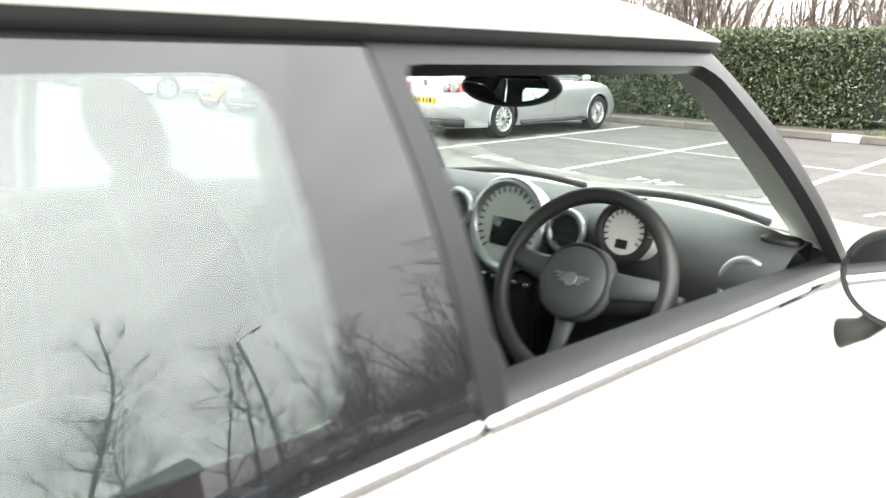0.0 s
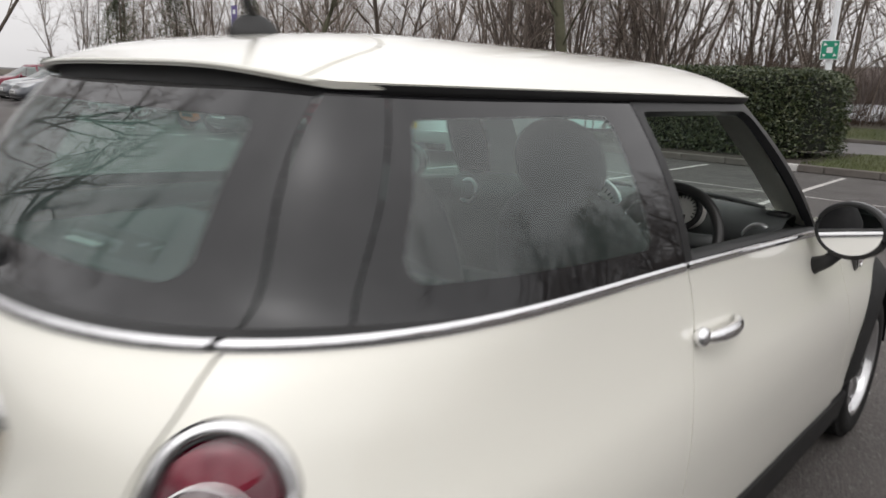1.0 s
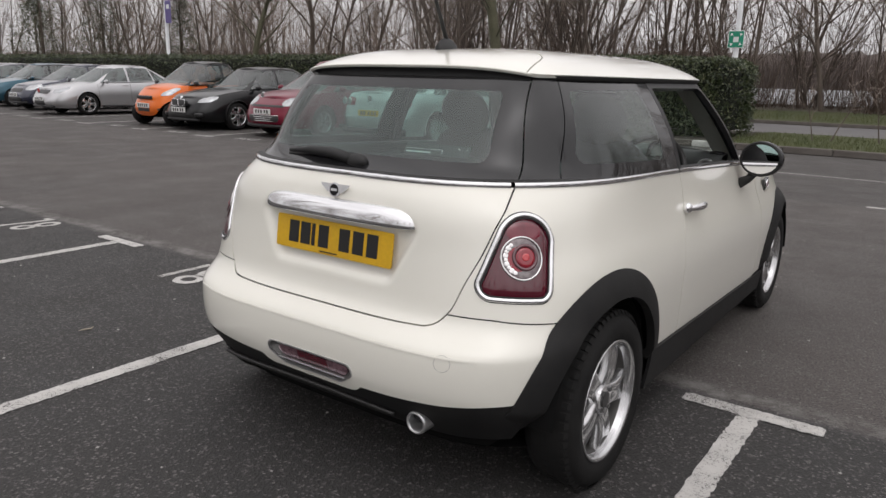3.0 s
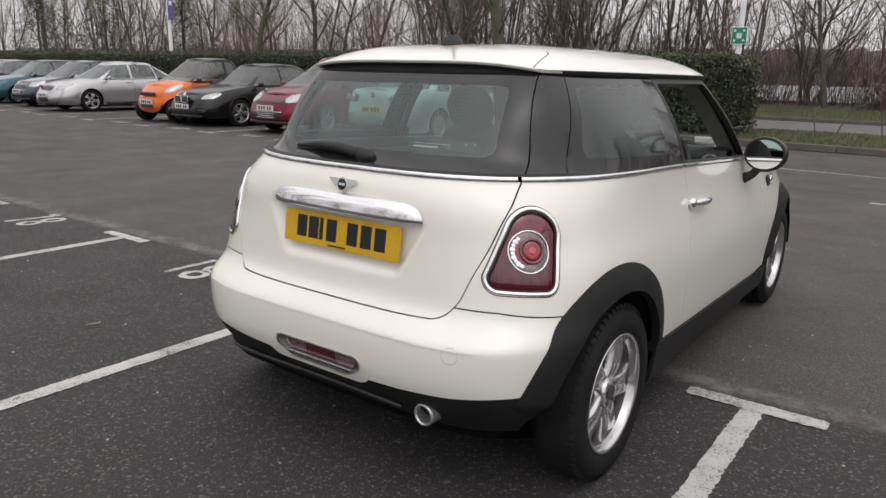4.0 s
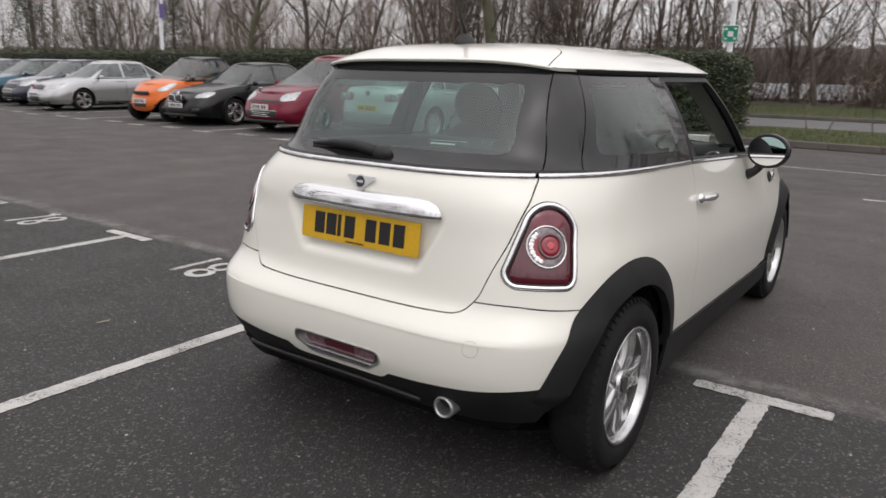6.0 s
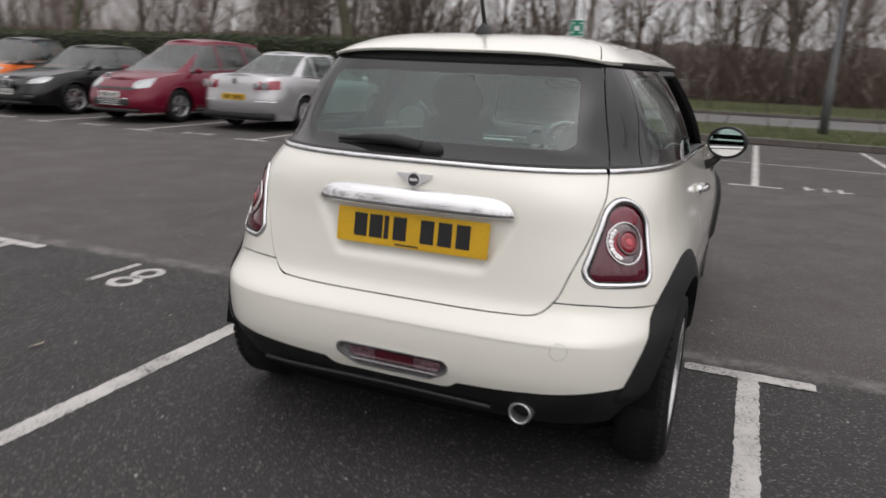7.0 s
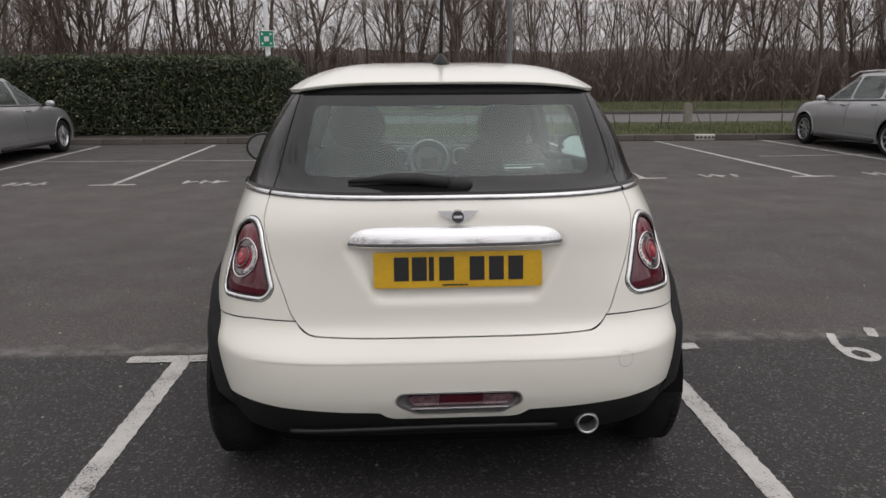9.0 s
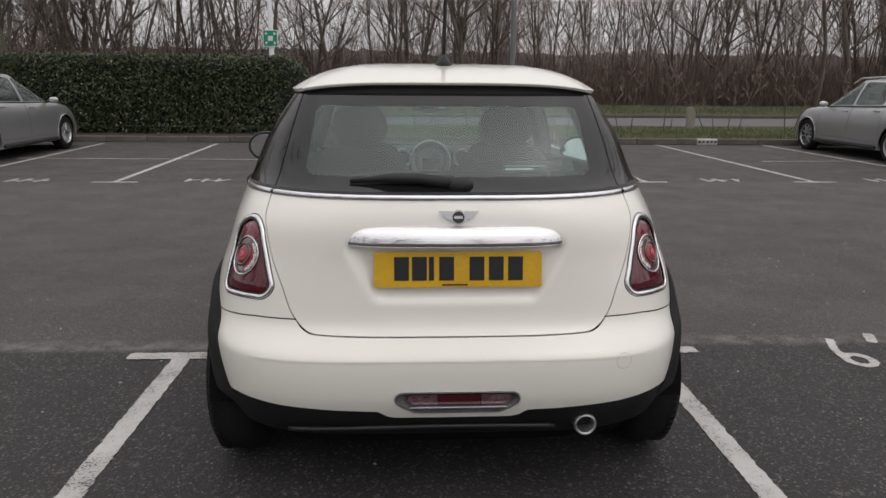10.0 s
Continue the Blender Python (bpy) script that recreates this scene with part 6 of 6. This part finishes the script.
def parked_car(name, label, at, P, paint, pillars=None, mirrors=None, head=None, tails=None, grille=None, plate_z=(.55, .55), extra=None, roof_paint=None, group="parked cars", plate_front=True, alloy=None, trim_=None):
    car = thing(name, label, "car", at, group)
    L, W = P["L"], P["W"]
    lo = .20
    wf = [(0, .94), (.2, .985), (.5, 1.0), (.75, .975), (.92, .93), (1.0, .885)]
    ro = [(0, .09), (.25, .01), (.45, 0), (.62, .03), (.85, .07), (1.0, P["tail"])]
    fo = [(0, .10), (.22, .01), (.45, 0), (.65, .05), (.85, .12), (1.0, P["nose"])]
    beltf = lambda y: soft_table(P["belt"], y)

    def level(t, inset=0.0):
        o = outline(W * soft_table(wf, t) - inset, soft_table(ro, t) + inset, L - soft_table(fo, t) - inset, 4.2, ym=1.0, yf=L - 1.15, nf=3.4, count=100)
        return [(x, y, lo + (beltf(y) - lo) * t) for x, y in o]

    ts = np.linspace(0, 1, 24)
    if "half" not in P:
        half = skin([level(t) for t in ts])
        for a in P["axles"]:
            half = clip(*half, f_arch((a, P["R"]), P["R"] + .045))
        rest = half
        for y0, y1 in P["doors"]:
            rest = crop(rest, lambda v: max(abs(v[1] - (y0 + y1) / 2) - (y1 - y0) / 2, .34 - v[2]))
        P["half"], P["rest"] = half, joined(rest, flip(rest))
        P["front"] = crop(half, lambda v: v[1] - L + .6)
    half, rest = P["half"], P["rest"]
    # deck under the glass, bonnet and boot lid in one sweep
    rows_ = [[(x * k, y, z + .05 * (1 - k * k) * min(1.0, abs(x) / .35)) for k in np.linspace(-1, 1, 15)] for x, y, z in level(1.0) if x > .01]
    deck = ([p for r in rows_ for p in r], [tuple(reversed(f)) for f in grid_faces(15, len(rows_))])
    main = piece("body", *thicken(rest, .02), paint, car)
    piece("bonnet", *crop(deck, lambda v: v[1] - P["glass"][2] + .25), paint, car)
    piece("rear_deck", *crop(deck, lambda v: P["glass"][2] - .26 - v[1]), paint, car)
    piece("underbody", *crop(skin(both([level(t, .05) for t in np.linspace(0, .95, 8)])), f_arch((P["axles"][0], P["R"]), P["R"] + .05), f_arch((P["axles"][1], P["R"]), P["R"] + .05)), DARK, car)
    fl_ = [(x, y, lo + .01) for x, y, z in both([level(0, .04)])[0]]
    piece("floor_pan", fl_, [tuple(range(len(fl_)))], DARK, car, smooth=False)
    for y0, y1 in P["doors"]:
        d = crop(half, lambda v: v[1] - y0 - .006, lambda v: y1 - .006 - v[1], lambda v: v[2] - .346)
        for turn, s in ((lambda m: m, 1), (flip, -1)):
            dd = piece("door", *thicken(turn(d), .02), paint, car)
            zz = beltf(y0) - .10
            xx = W * .965
            w_ = part("handle", box(.03, .17, .025, s * xx, y0 + .16, zz, .008), paint, dd)
    # glasshouse
    rb, rt, fb, ft = P["glass"]
    wb, wt = P["wide"]
    roofz = lambda y: soft_table(P["roof"], y)

    def glass(v):
        bul = .03 * math.sin(PI * v)
        o = outline(wb + (wt - wb) * v + bul * .6, rb + (rt - rb) * v - bul, fb + (ft - fb) * v + bul, 4.5, ym=max(rb + (rt - rb) * v, .0) + .75, yf=fb + (ft - fb) * v - .75, nf=4.5, count=100)
        return [(x, y, (beltf(y) - .005) * (1 - v) + v * roofz(y)) for x, y in o]

    ghr = skin([glass(v) for v in np.linspace(0, 1, 16)])
    vof = lambda p: (p[2] - beltf(p[1])) / max(.05, roofz(p[1]) - beltf(p[1]))
    xs_at = lambda p: wb + (wt - wb) * vof(p)
    lim = lambda p: min(vof(p) - .06, .93 - vof(p))
    f_front = lambda p: min(xs_at(p) * .90 - abs(p[0]), p[1] - (fb + (ft - fb) * vof(p) - .40), lim(p))
    f_rear = lambda p: min(xs_at(p) * .88 - abs(p[0]), (rb + (rt - rb) * vof(p) + .40) - p[1], lim(p))

    def f_side(w):
        (ya, yb), (yc, yd) = w
        return lambda p: min(p[1] - (ya + (yc - ya) * vof(p)), (yb + (yd - yb) * vof(p)) - p[1], vof(p) - .05, .90 - vof(p), abs(p[0]) - xs_at(p) * .9)
    if "frame" not in P:
        frame_ = ghr
        for f in (f_front, f_rear, *(f_side(w) for w in P["windows"])):
            frame_ = crop(frame_, lambda p: -f(p))
        P["frame"] = joined(frame_, flip(frame_))
        P["screen"], P["backlight"] = (joined(g_, flip(g_)) for g_ in (crop(ghr, f_front), crop(ghr, f_rear)))
        P["panes"] = [crop(ghr, f_side(w)) for w in P["windows"]]
    piece("window_frame", *thicken(P["frame"], .02), pillars or paint, car)
    piece("windscreen", *P["screen"], CAR_GLASS, car, "dark windscreen").visible_shadow = False
    piece("rear_window", *P["backlight"], CAR_GLASS, car, "dark rear window").visible_shadow = False
    for pane in P["panes"]:
        for turn in (lambda m: m, flip):
            piece("side_window", *turn(pane), CAR_GLASS, car).visible_shadow = False
    top_ = glass(1.0)
    rows_ = [[(x * k, y, z + .045 * (1 - k * k) * min(1.0, abs(x) / .3)) for k in np.linspace(-1, 1, 13)] for x, y, z in top_ if x > .01]
    piece("roof", [p for r in rows_ for p in r], [tuple(reversed(f)) for f in grid_faces(13, len(rows_))], roof_paint or paint, car)
    # seats and dashboard behind the glass
    for x, y, w in ((-.36, fb - 1.35, .46), (.36, fb - 1.35, .46), (0, max(rb + .75, fb - 2.35), 1.10)):
        st_ = part("seat", pillow(w, .16, .78, power=2.8, seg=12, rings=8), CLOTH, car, "dark cloth seat", smooth=True)
        st_.matrix_basis = pose(x, y, .72, 14, 0, 0)
        for q in ((0,) if w < .6 else (-.36, .36)):
            hr_ = part("headrest", pillow(.26, .10, .19, power=2.6, seg=12, rings=8), CLOTH, st_, smooth=True)
            hr_.matrix_basis = pose(q, -.01, .48)
    part("dashboard", box(wb * 1.7, .55, .16, 0, fb - .62, beltf(fb - .6) - .20, .04), SEAL, car, "black dashboard")
    # lamps, grille, plates
    front_half, rear_half = crop(half, lambda v: v[1] - L + .75), crop(half, lambda v: .75 - v[1])
    if head:
        hm = push(crop(front_half, lambda v: head(v[0], v[1] - L, v[2])), .006)
        for turn in (lambda m: m, flip):
            piece("headlamp", *thicken(turn(hm), .02), LAMP_GLASS, car, "clear headlamp")
    if tails:
        tm = push(crop(rear_half, lambda v: tails(v[0], v[1], v[2])), .006)
        for turn in (lambda m: m, flip):
            piece("tail_lamp", *thicken(turn(tm), .02), LAMP_DEEP, car, "red tail lamp")
    if grille:
        for k, (core_, mat) in enumerate(grille):
            gm = push(crop(P["front"], lambda v: core_(v[0], v[2])), .004)
            gm = joined(gm, flip(gm))
            piece("grille" if k == 0 else "lower_grille", *thicken(gm, .02), mat, car)
    pz = plate_z[0]
    b = part("number_plate", box(.52, .012, .11, 0, L + .012, pz - .055, .004), PLATE_WHITE, car, "white front plate")
    for q in (-.17, -.09, .02, .10, .18):
        part("character_bar", box(.045, .003, .07, q, L + .0195, pz - .035), INK, b)
    b = part("number_plate", box(.52, .012, .11, 0, -.012, plate_z[1] - .055, .004), YELLOW, car, "yellow rear plate")
    for q in (-.17, -.09, .02, .10, .18):
        part("character_bar", box(.045, .003, .07, q, -.0195, plate_z[1] - .035), INK, b)
    # mirrors
    for s in (1, -1):
        m_ = part("door_mirror", pillow(.17, .10, .115, power=2.6, seg=14, rings=8), mirrors or paint, car, smooth=True)
        m_.location = (s * (W + .06), P["windows"][-1][0][1] - .12, beltf(P["windows"][-1][0][1]) + .05)
        v, f = tube([(s * -.06, 0, -.02), (s * -.20, .02, -.05)], .02, 6)
        piece("foot", v, f, SEAL, m_)
    # wheels
    key = (P["R"], P["rim"], P["spokes"], id(alloy))
    if key not in WHEELS:
        WHEELS[key] = wheel_set(car, "wheel", P["R"], P["rim"], .20, P["spokes"], RUBBER, alloy or ALLOY, 40, False, "star" if P["spokes"] < 7 else "thin")
        src = WHEELS[key]
        src.matrix_basis = pose(W - .115, P["axles"][0], P["R"], 10, 0, 0)
        places = [(1, 1), (-1, 0), (-1, 1)]
    else:
        src, places = WHEELS[key], [(1, 0), (1, 1), (-1, 0), (-1, 1)]
    for s, k in places:
        copy_part(src, car, pose(s * (W - .115), P["axles"][k], P["R"], 17 * k, 0, 0 if s > 0 else 180))
    # wheel-arch lips, sills, window line and lower intakes
    for s in (1, -1):
        for a in P["axles"] if L > 3 else ():
            r_ = P["R"] + .045
            v, f = tube([(s * (W * .992), a + r_ * math.cos(t_), P["R"] + r_ * math.sin(t_)) for t_ in np.linspace(-.25, PI + .25, 19)], .012, 6)
            piece("arch_lip", v, f, paint, car)
        v, f = tube([(s * W * .985, y, .245) for y in np.linspace(P["axles"][0] + .45, P["axles"][1] - .45, 6)], .035, 8)
        piece("sill", v, f, SEAL, car, "black sill")
        v, f = tube([(s * (wb + .005), y, beltf(y) + .004) for y in np.linspace(P["windows"][0][0][0], P["windows"][-1][0][1], 12)], .008, 6)
        piece("window_trim", v, f, trim_ or SEAL, car)
    if L > 3:
        v, f = tube([(x, L - .02 - .10 * (abs(x) / .6) ** 3, .245) for x in np.linspace(-.6, .6, 11)], .032, 8)
        piece("front_splitter", v, f, SEAL, car, "black lower front edge")
    if extra:
        extra(car, P)
    return car


WHEELS = {}


def lamp_core(poly, r, y_lo=-1.0):
    c = core(poly, r)
    return lambda x, y, z: c(x, z)


def wrap_core(poly, r, k=.6):
    """A lamp that wraps round a corner: the plan distance counts partly along the side."""
    c = core(poly, r)
    return lambda x, y, z: c(x + k * abs(y), z)


SILVER = car_paint("silver metallic paint", (.49, .49, .50), .70, .28, 1.0, .5)
SILVER_COOL = car_paint("grey silver metallic paint", (.48, .49, .505), .70, .28, 1.0, .5)
BLACKP = car_paint("black car paint", (.005, .0054, .006), 0, .3, .5, .25)
RED = car_paint("dark red metallic paint", (.15, .003, .020), .1, .3, .5, .25)
ORANGE = car_paint("orange car paint", (.74, .15, .012), .1, .3, .6, .3)
TEAL = car_paint("teal blue metallic paint", (.022, .090, .13), .4, .28, .7, .4)
NAVY = car_paint("navy blue car paint", (.018, .022, .045), .3, .25, 1.0, .5)
GRAPHITE = car_paint("graphite metallic paint", (.06, .065, .075), .5, .28, 1.0, .5)

SEDAN = saloon(4.72, [(0, .98), (.4, 1.00), (1.0, 1.00), (2.0, .955), (3.4, .915), (4.0, .84), (4.5, .72), (4.75, .66)],
               [(0.6, 1.30), (1.3, 1.405), (2.0, 1.435), (2.5, 1.425), (3.1, 1.33), (3.5, 1.25)], (.72, 1.50, 3.62, 2.72), axles=(1.02, 3.73),
               doors=((1.42, 2.36), (2.37, 3.40)), windows=(((1.02, 1.50), (1.62, 1.60)), ((1.53, 2.34), (1.63, 2.34)), ((2.40, 3.30), (2.40, 2.72))), W=.90, spokes=14)
ESTATE = saloon(4.60, [(0, 1.00), (1.0, .99), (2.0, .955), (3.3, .915), (3.9, .85), (4.4, .74), (4.62, .68)],
                [(0.2, 1.40), (.8, 1.43), (2.0, 1.45), (2.5, 1.43), (3.0, 1.34), (3.4, 1.25)], (.10, .55, 3.45, 2.62), axles=(.95, 3.71), doors=((1.35, 2.28), (2.29, 3.28)),
                windows=(((.45, 1.35), (.70, 1.40)), ((1.42, 2.26), (1.46, 2.26)), ((2.32, 3.18), (2.32, 2.64))), W=.885, spokes=10, rim=.225)
MPV = saloon(4.53, [(0, 1.05), (1.0, 1.03), (2.2, .99), (3.2, .97), (3.8, .91), (4.25, .80), (4.55, .70)],
             [(0.2, 1.54), (.8, 1.60), (1.8, 1.635), (2.4, 1.60), (3.0, 1.46), (3.5, 1.30)], (.12, .50, 3.72, 2.48), H=1.64, axles=(.88, 3.61), doors=((1.25, 2.20), (2.21, 3.25)),
             windows=(((.40, 1.25), (.62, 1.30)), ((1.32, 2.18), (1.36, 2.18)), ((2.24, 3.25), (2.24, 2.52))), W=.92, R=.33, rim=.215, nose=.30, spokes=7)
CITY = saloon(2.69, [(0, 1.00), (.6, 1.02), (1.4, .99), (1.9, .98), (2.3, .91), (2.72, .77)],
              [(0.1, 1.45), (.5, 1.53), (1.0, 1.54), (1.4, 1.48), (1.8, 1.34), (2.1, 1.2)], (.10, .38, 2.10, 1.25), H=1.54, axles=(.42, 2.29), R=.285, rim=.185,
              doors=((.82, 1.88),), windows=(((.32, .80), (.50, .80)), ((.86, 1.86), (.86, 1.30))), W=.775, wide=(.72, .56), nose=.26, spokes=6)
HATCH = saloon(4.0, [(0, .98), (.8, .98), (1.8, .95), (2.8, .92), (3.3, .85), (3.8, .74), (4.02, .68)],
               [(0.2, 1.38), (.7, 1.44), (1.5, 1.455), (2.0, 1.43), (2.5, 1.33), (2.9, 1.24)], (.10, .52, 2.98, 2.12), axles=(.72, 3.22), doors=((1.02, 1.86), (1.87, 2.80)),
               windows=(((.42, 1.0), (.66, 1.05)), ((1.06, 1.84), (1.10, 1.84)), ((1.90, 2.72), (1.90, 2.18))), W=.86, R=.30, spokes=8)

facing = lambda x, y, yaw=180: pose(x, y, 0, 0, 0, yaw)
nose_lamp = wrap_core([(.58, .645), (.62, .735), (.98, .82), (1.06, .77), (.85, .645)], .022, .55)
rear_round = wrap_core([(.46, .78), (.47, .87), (.98, .90), (.98, .79)], .025, .6)


def rails(car, P):
    for s in (1, -1):
        v, f = tube([(s * .56, y, soft_table(P["roof"], y) + .045 - (.05 if y in (.5, 2.75) else 0)) for y in (.5, .6, 1.2, 1.9, 2.5, 2.75)], .016, 8)
        piece("roof_rail", v, f, CHROME, car, "chrome roof rail")


def mpv_mark(car, P):
    for z in (.345, .385, .425, .465):
        v, f = tube([(x, P["L"] + .006 - .06 * (abs(x) / .46) ** 3, z) for x in np.linspace(-.44, .44, 9)], .009, 6)
        piece("grille_slat", v, f, CHROME, car, "chrome grille slat")
    part("badge", box(.10, .02, .12, 0, P["L"] - .03, .83, .02), CHROME, car, "chrome badge shape")


def saloon_rear(car, P):
    """Round clear lenses in the lamps, a badge, the bumper's crease and a dark lower edge."""
    for s in (1, -1):
        for x, y, r in ((.50, .012, .055), (.66, .045, .065)):
            v, f = tube([(r * math.cos(a), 0, r * math.sin(a)) for a in np.linspace(0, 2 * PI, 25)], .010, 6, False)
            ring_ = piece("lamp_ring", v, f, CHROME, car, "bright lamp ring")
            ring_.matrix_basis = pose(s * x, y, .835, 0, 0, s * 14)
            d_ = part("lamp_disc", disc_bm(r, .02, 24), LAMP_GLASS, ring_, "clear round lens")
            d_.matrix_basis = pose(0, .008, 0, 90, 0, 0)
    b_ = part("badge", disc_bm(.055, .02, 24), CHROME, car, "round chrome badge shape")
    b_.matrix_basis = pose(0, .055, .90, 90, 0, 0)
    v, f = tube([(x, .02 + .16 * (abs(x) / .85) ** 6, .545) for x in np.linspace(-.84, .84, 25)], .012, 6)
    piece("bumper_strip", v, f, CHROME, car, "thin chrome strip on the bumper")
    v, f = tube([(x, .045 + .16 * (abs(x) / .85) ** 6, .275) for x in np.linspace(-.80, .80, 25)], .062, 8)
    piece("rear_valance", v, f, PLASTIC, car, "dark lower edge of the rear bumper")


SALOON_SPORT = dict(SEDAN, spokes=5, rim=.225)
# saloon nose-in against the hedge, seen from behind
parked_car("saloon_car", "silver four-door saloon parked nose to the hedge", pose(-7.80, 9.80, 0), SEDAN, SILVER, head=nose_lamp, tails=rear_round, plate_z=(.5, .62), grille=[(core([(-.3, .62), (.3, .62), (.28, .70), (-.28, .70)], .02), GRILLE)], extra=saloon_rear)
# estate nose-in against the verge
parked_car("estate_car", "silver estate car with roof rails parked nose to the verge", pose(9.18, 10.05, 0), ESTATE, SILVER_COOL, head=nose_lamp, tails=rear_round, plate_z=(.5, .6), grille=[(core([(-.3, .60), (.3, .60), (.28, .70), (-.28, .70)], .02), GRILLE)], extra=rails, alloy=ALLOY_DARK)
# the row that faces the aisle
parked_car("people_carrier", "dark red people carrier facing the aisle", facing(-10.45, 13.95), MPV, RED, head=wrap_core([(.62, .68), (.58, .72), (1.00, .90), (1.12, .92), (.95, .72)], .03, .75),
           tails=rear_round, plate_z=(.54, .6), grille=[(core([(-.52, .645), (.52, .645), (.54, .665), (-.54, .665)], .012), GRILLE), (core([(-.42, .36), (.42, .36), (.44, .44), (-.44, .44)], .03), GRILLE)], extra=mpv_mark)


def twin_grille(car, P):
    L = P["L"]
    curve = lambda c: math.copysign(abs(c) ** .45, c)
    for s in (1, -1):
        k = part("grille_half", pillow(.235, .10, .150, power=5), GRILLE, car, "black grille half with a chrome edge", smooth=True)
        k.matrix_basis = pose(s * .128, L - .035, .615, 6, 0, 0)
        v, f = tube([(.117 * curve(math.cos(a)), .046, .074 * curve(math.sin(a))) for a in np.linspace(0, 2 * PI, 41)], .008, 6, False)
        piece("rim", v, f, CHROME, k)
        b_ = part("fog_intake", pillow(.22, .10, .09, power=4, seg=14, rings=8), GRILLE, car, "black lower intake", smooth=True)
        b_.matrix_basis = pose(s * .60, L - .10, .36, 0, 0, s * -22)
    b_ = part("badge", disc_bm(.038, .012, 20), CHROME, car, "round chrome badge shape")
    b_.matrix_basis = pose(0, L - .10, .735, -50, 0, 0)


slim_lamp = wrap_core([(.60, .640), (.64, .700), (1.00, .770), (1.08, .745), (.92, .660)], .014, .55)
parked_car("black_saloon_car", "black four-door saloon facing the aisle", facing(-13.2, 14.0), SALOON_SPORT, BLACKP, head=slim_lamp, tails=rear_round, plate_z=(.46, .6), grille=[(core([(-.5, .28), (.5, .28), (.46, .36), (-.46, .36)], .02), GRILLE)], extra=twin_grille)
CELL_PAINT = car_paint("dark safety cell paint", (.012, .013, .014), 0, .3, .5, .3)


def city_bits(car, P):
    L = P["L"]
    part("grille_bar", box(.62, .06, .085, 0, L - .045, .64, .025), GRILLE, car)
    part("lower_intake", box(.50, .05, .10, 0, L - .02, .34, .02), GRILLE, car)
    for s in (1, -1):
        part("fog_intake", box(.10, .05, .06, s * .50, L - .09, .37, .02), GRILLE, car)


parked_car("city_car", "tiny orange two-seat city car with a dark safety cell", facing(-14.85, 12.1), CITY, ORANGE, head=wrap_core([(.60, .745), (.66, .80), (.92, .90), (1.00, .895), (.84, .77)], .026, .55), mirrors=CELL_PAINT, pillars=CELL_PAINT, roof_paint=CELL_PAINT, tails=rear_round, plate_z=(.49, .6), extra=city_bits, alloy=ALLOY_DARK)


def round_badge(car, P):
    L = P["L"]
    b = part("badge", disc_bm(.055, .02, 24), node_mat_once("red badge", (.35, .01, .02), .3), car, "round red badge")
    b.matrix_basis = pose(0, L - .02, .69, -90, 0, 0)
    part("chrome_bar", box(.50, .03, .02, 0, L - .02, .735, .006), CHROME, car)


parked_car("silver_hatchback", "silver five-door hatchback facing the aisle", facing(-20.3, 14.2), SALOON_SPORT, SILVER, head=nose_lamp, tails=rear_round, plate_z=(.46, .6), grille=[(core([(-.30, .62), (.30, .62), (.32, .69), (-.32, .69)], .02), GRILLE), (core([(-.28, .30), (.28, .30), (.26, .40), (-.26, .40)], .02), GRILLE)], extra=round_badge)
generic_grille = [(core([(-.35, .58), (.35, .58), (.33, .66), (-.33, .66)], .02), GRILLE), (core([(-.40, .30), (.40, .30), (.38, .38), (-.38, .38)], .02), GRILLE)]
parked_car("navy_hatchback", "dark navy hatchback facing the aisle", facing(-23.1, 14.0), HATCH, NAVY, head=nose_lamp, tails=rear_round, plate_z=(.48, .6), grille=generic_grille)


def round_lamps(car, P):
    for s in (1, -1):
        v = part("headlamp", ellipsoid(.10, .07, .10, 20, 12), LAMP_GLASS, car, "round chrome-ringed headlamp", smooth=True)
        v.location = (s * .58, P["L"] - .27, .72)


parked_car("teal_hatchback", "teal blue small hatchback with round headlamps", facing(-25.7, 14.0), HATCH, TEAL, pillars=GLOSS_BLACK, tails=rear_round, plate_z=(.48, .6), grille=generic_grille, extra=round_lamps)
parked_car("graphite_saloon", "graphite grey saloon at the end of the row", facing(-28.4, 14.6), SEDAN, GRAPHITE, head=nose_lamp, tails=rear_round, plate_z=(.46, .6), grille=generic_grille)
parked_car("grey_hatchback", "mid grey hatchback far along the row", facing(-31.4, 14.4), HATCH, GRAPHITE, head=nose_lamp, tails=rear_round, plate_z=(.48, .6), grille=generic_grille)
parked_car("red_hatchback", "dark red hatchback far along the row", facing(-34.2, 14.4), HATCH, RED, head=nose_lamp, tails=rear_round, plate_z=(.48, .6), grille=generic_grille)

# a row across the aisle behind, which the side glass mirrors
BACK_ROW = [o for o in scene.objects if o.parent is None and o.name.split(".")[0] in ("navy_hatchback", "teal_hatchback", "silver_hatchback", "black_saloon_car")]
for k, y in enumerate((1.6, 4.2, 6.8, 9.5, 12.2, 14.9)):
    copy_thing(BACK_ROW[k % len(BACK_ROW)], pose(22.6, y, 0, 0, 0, 90))
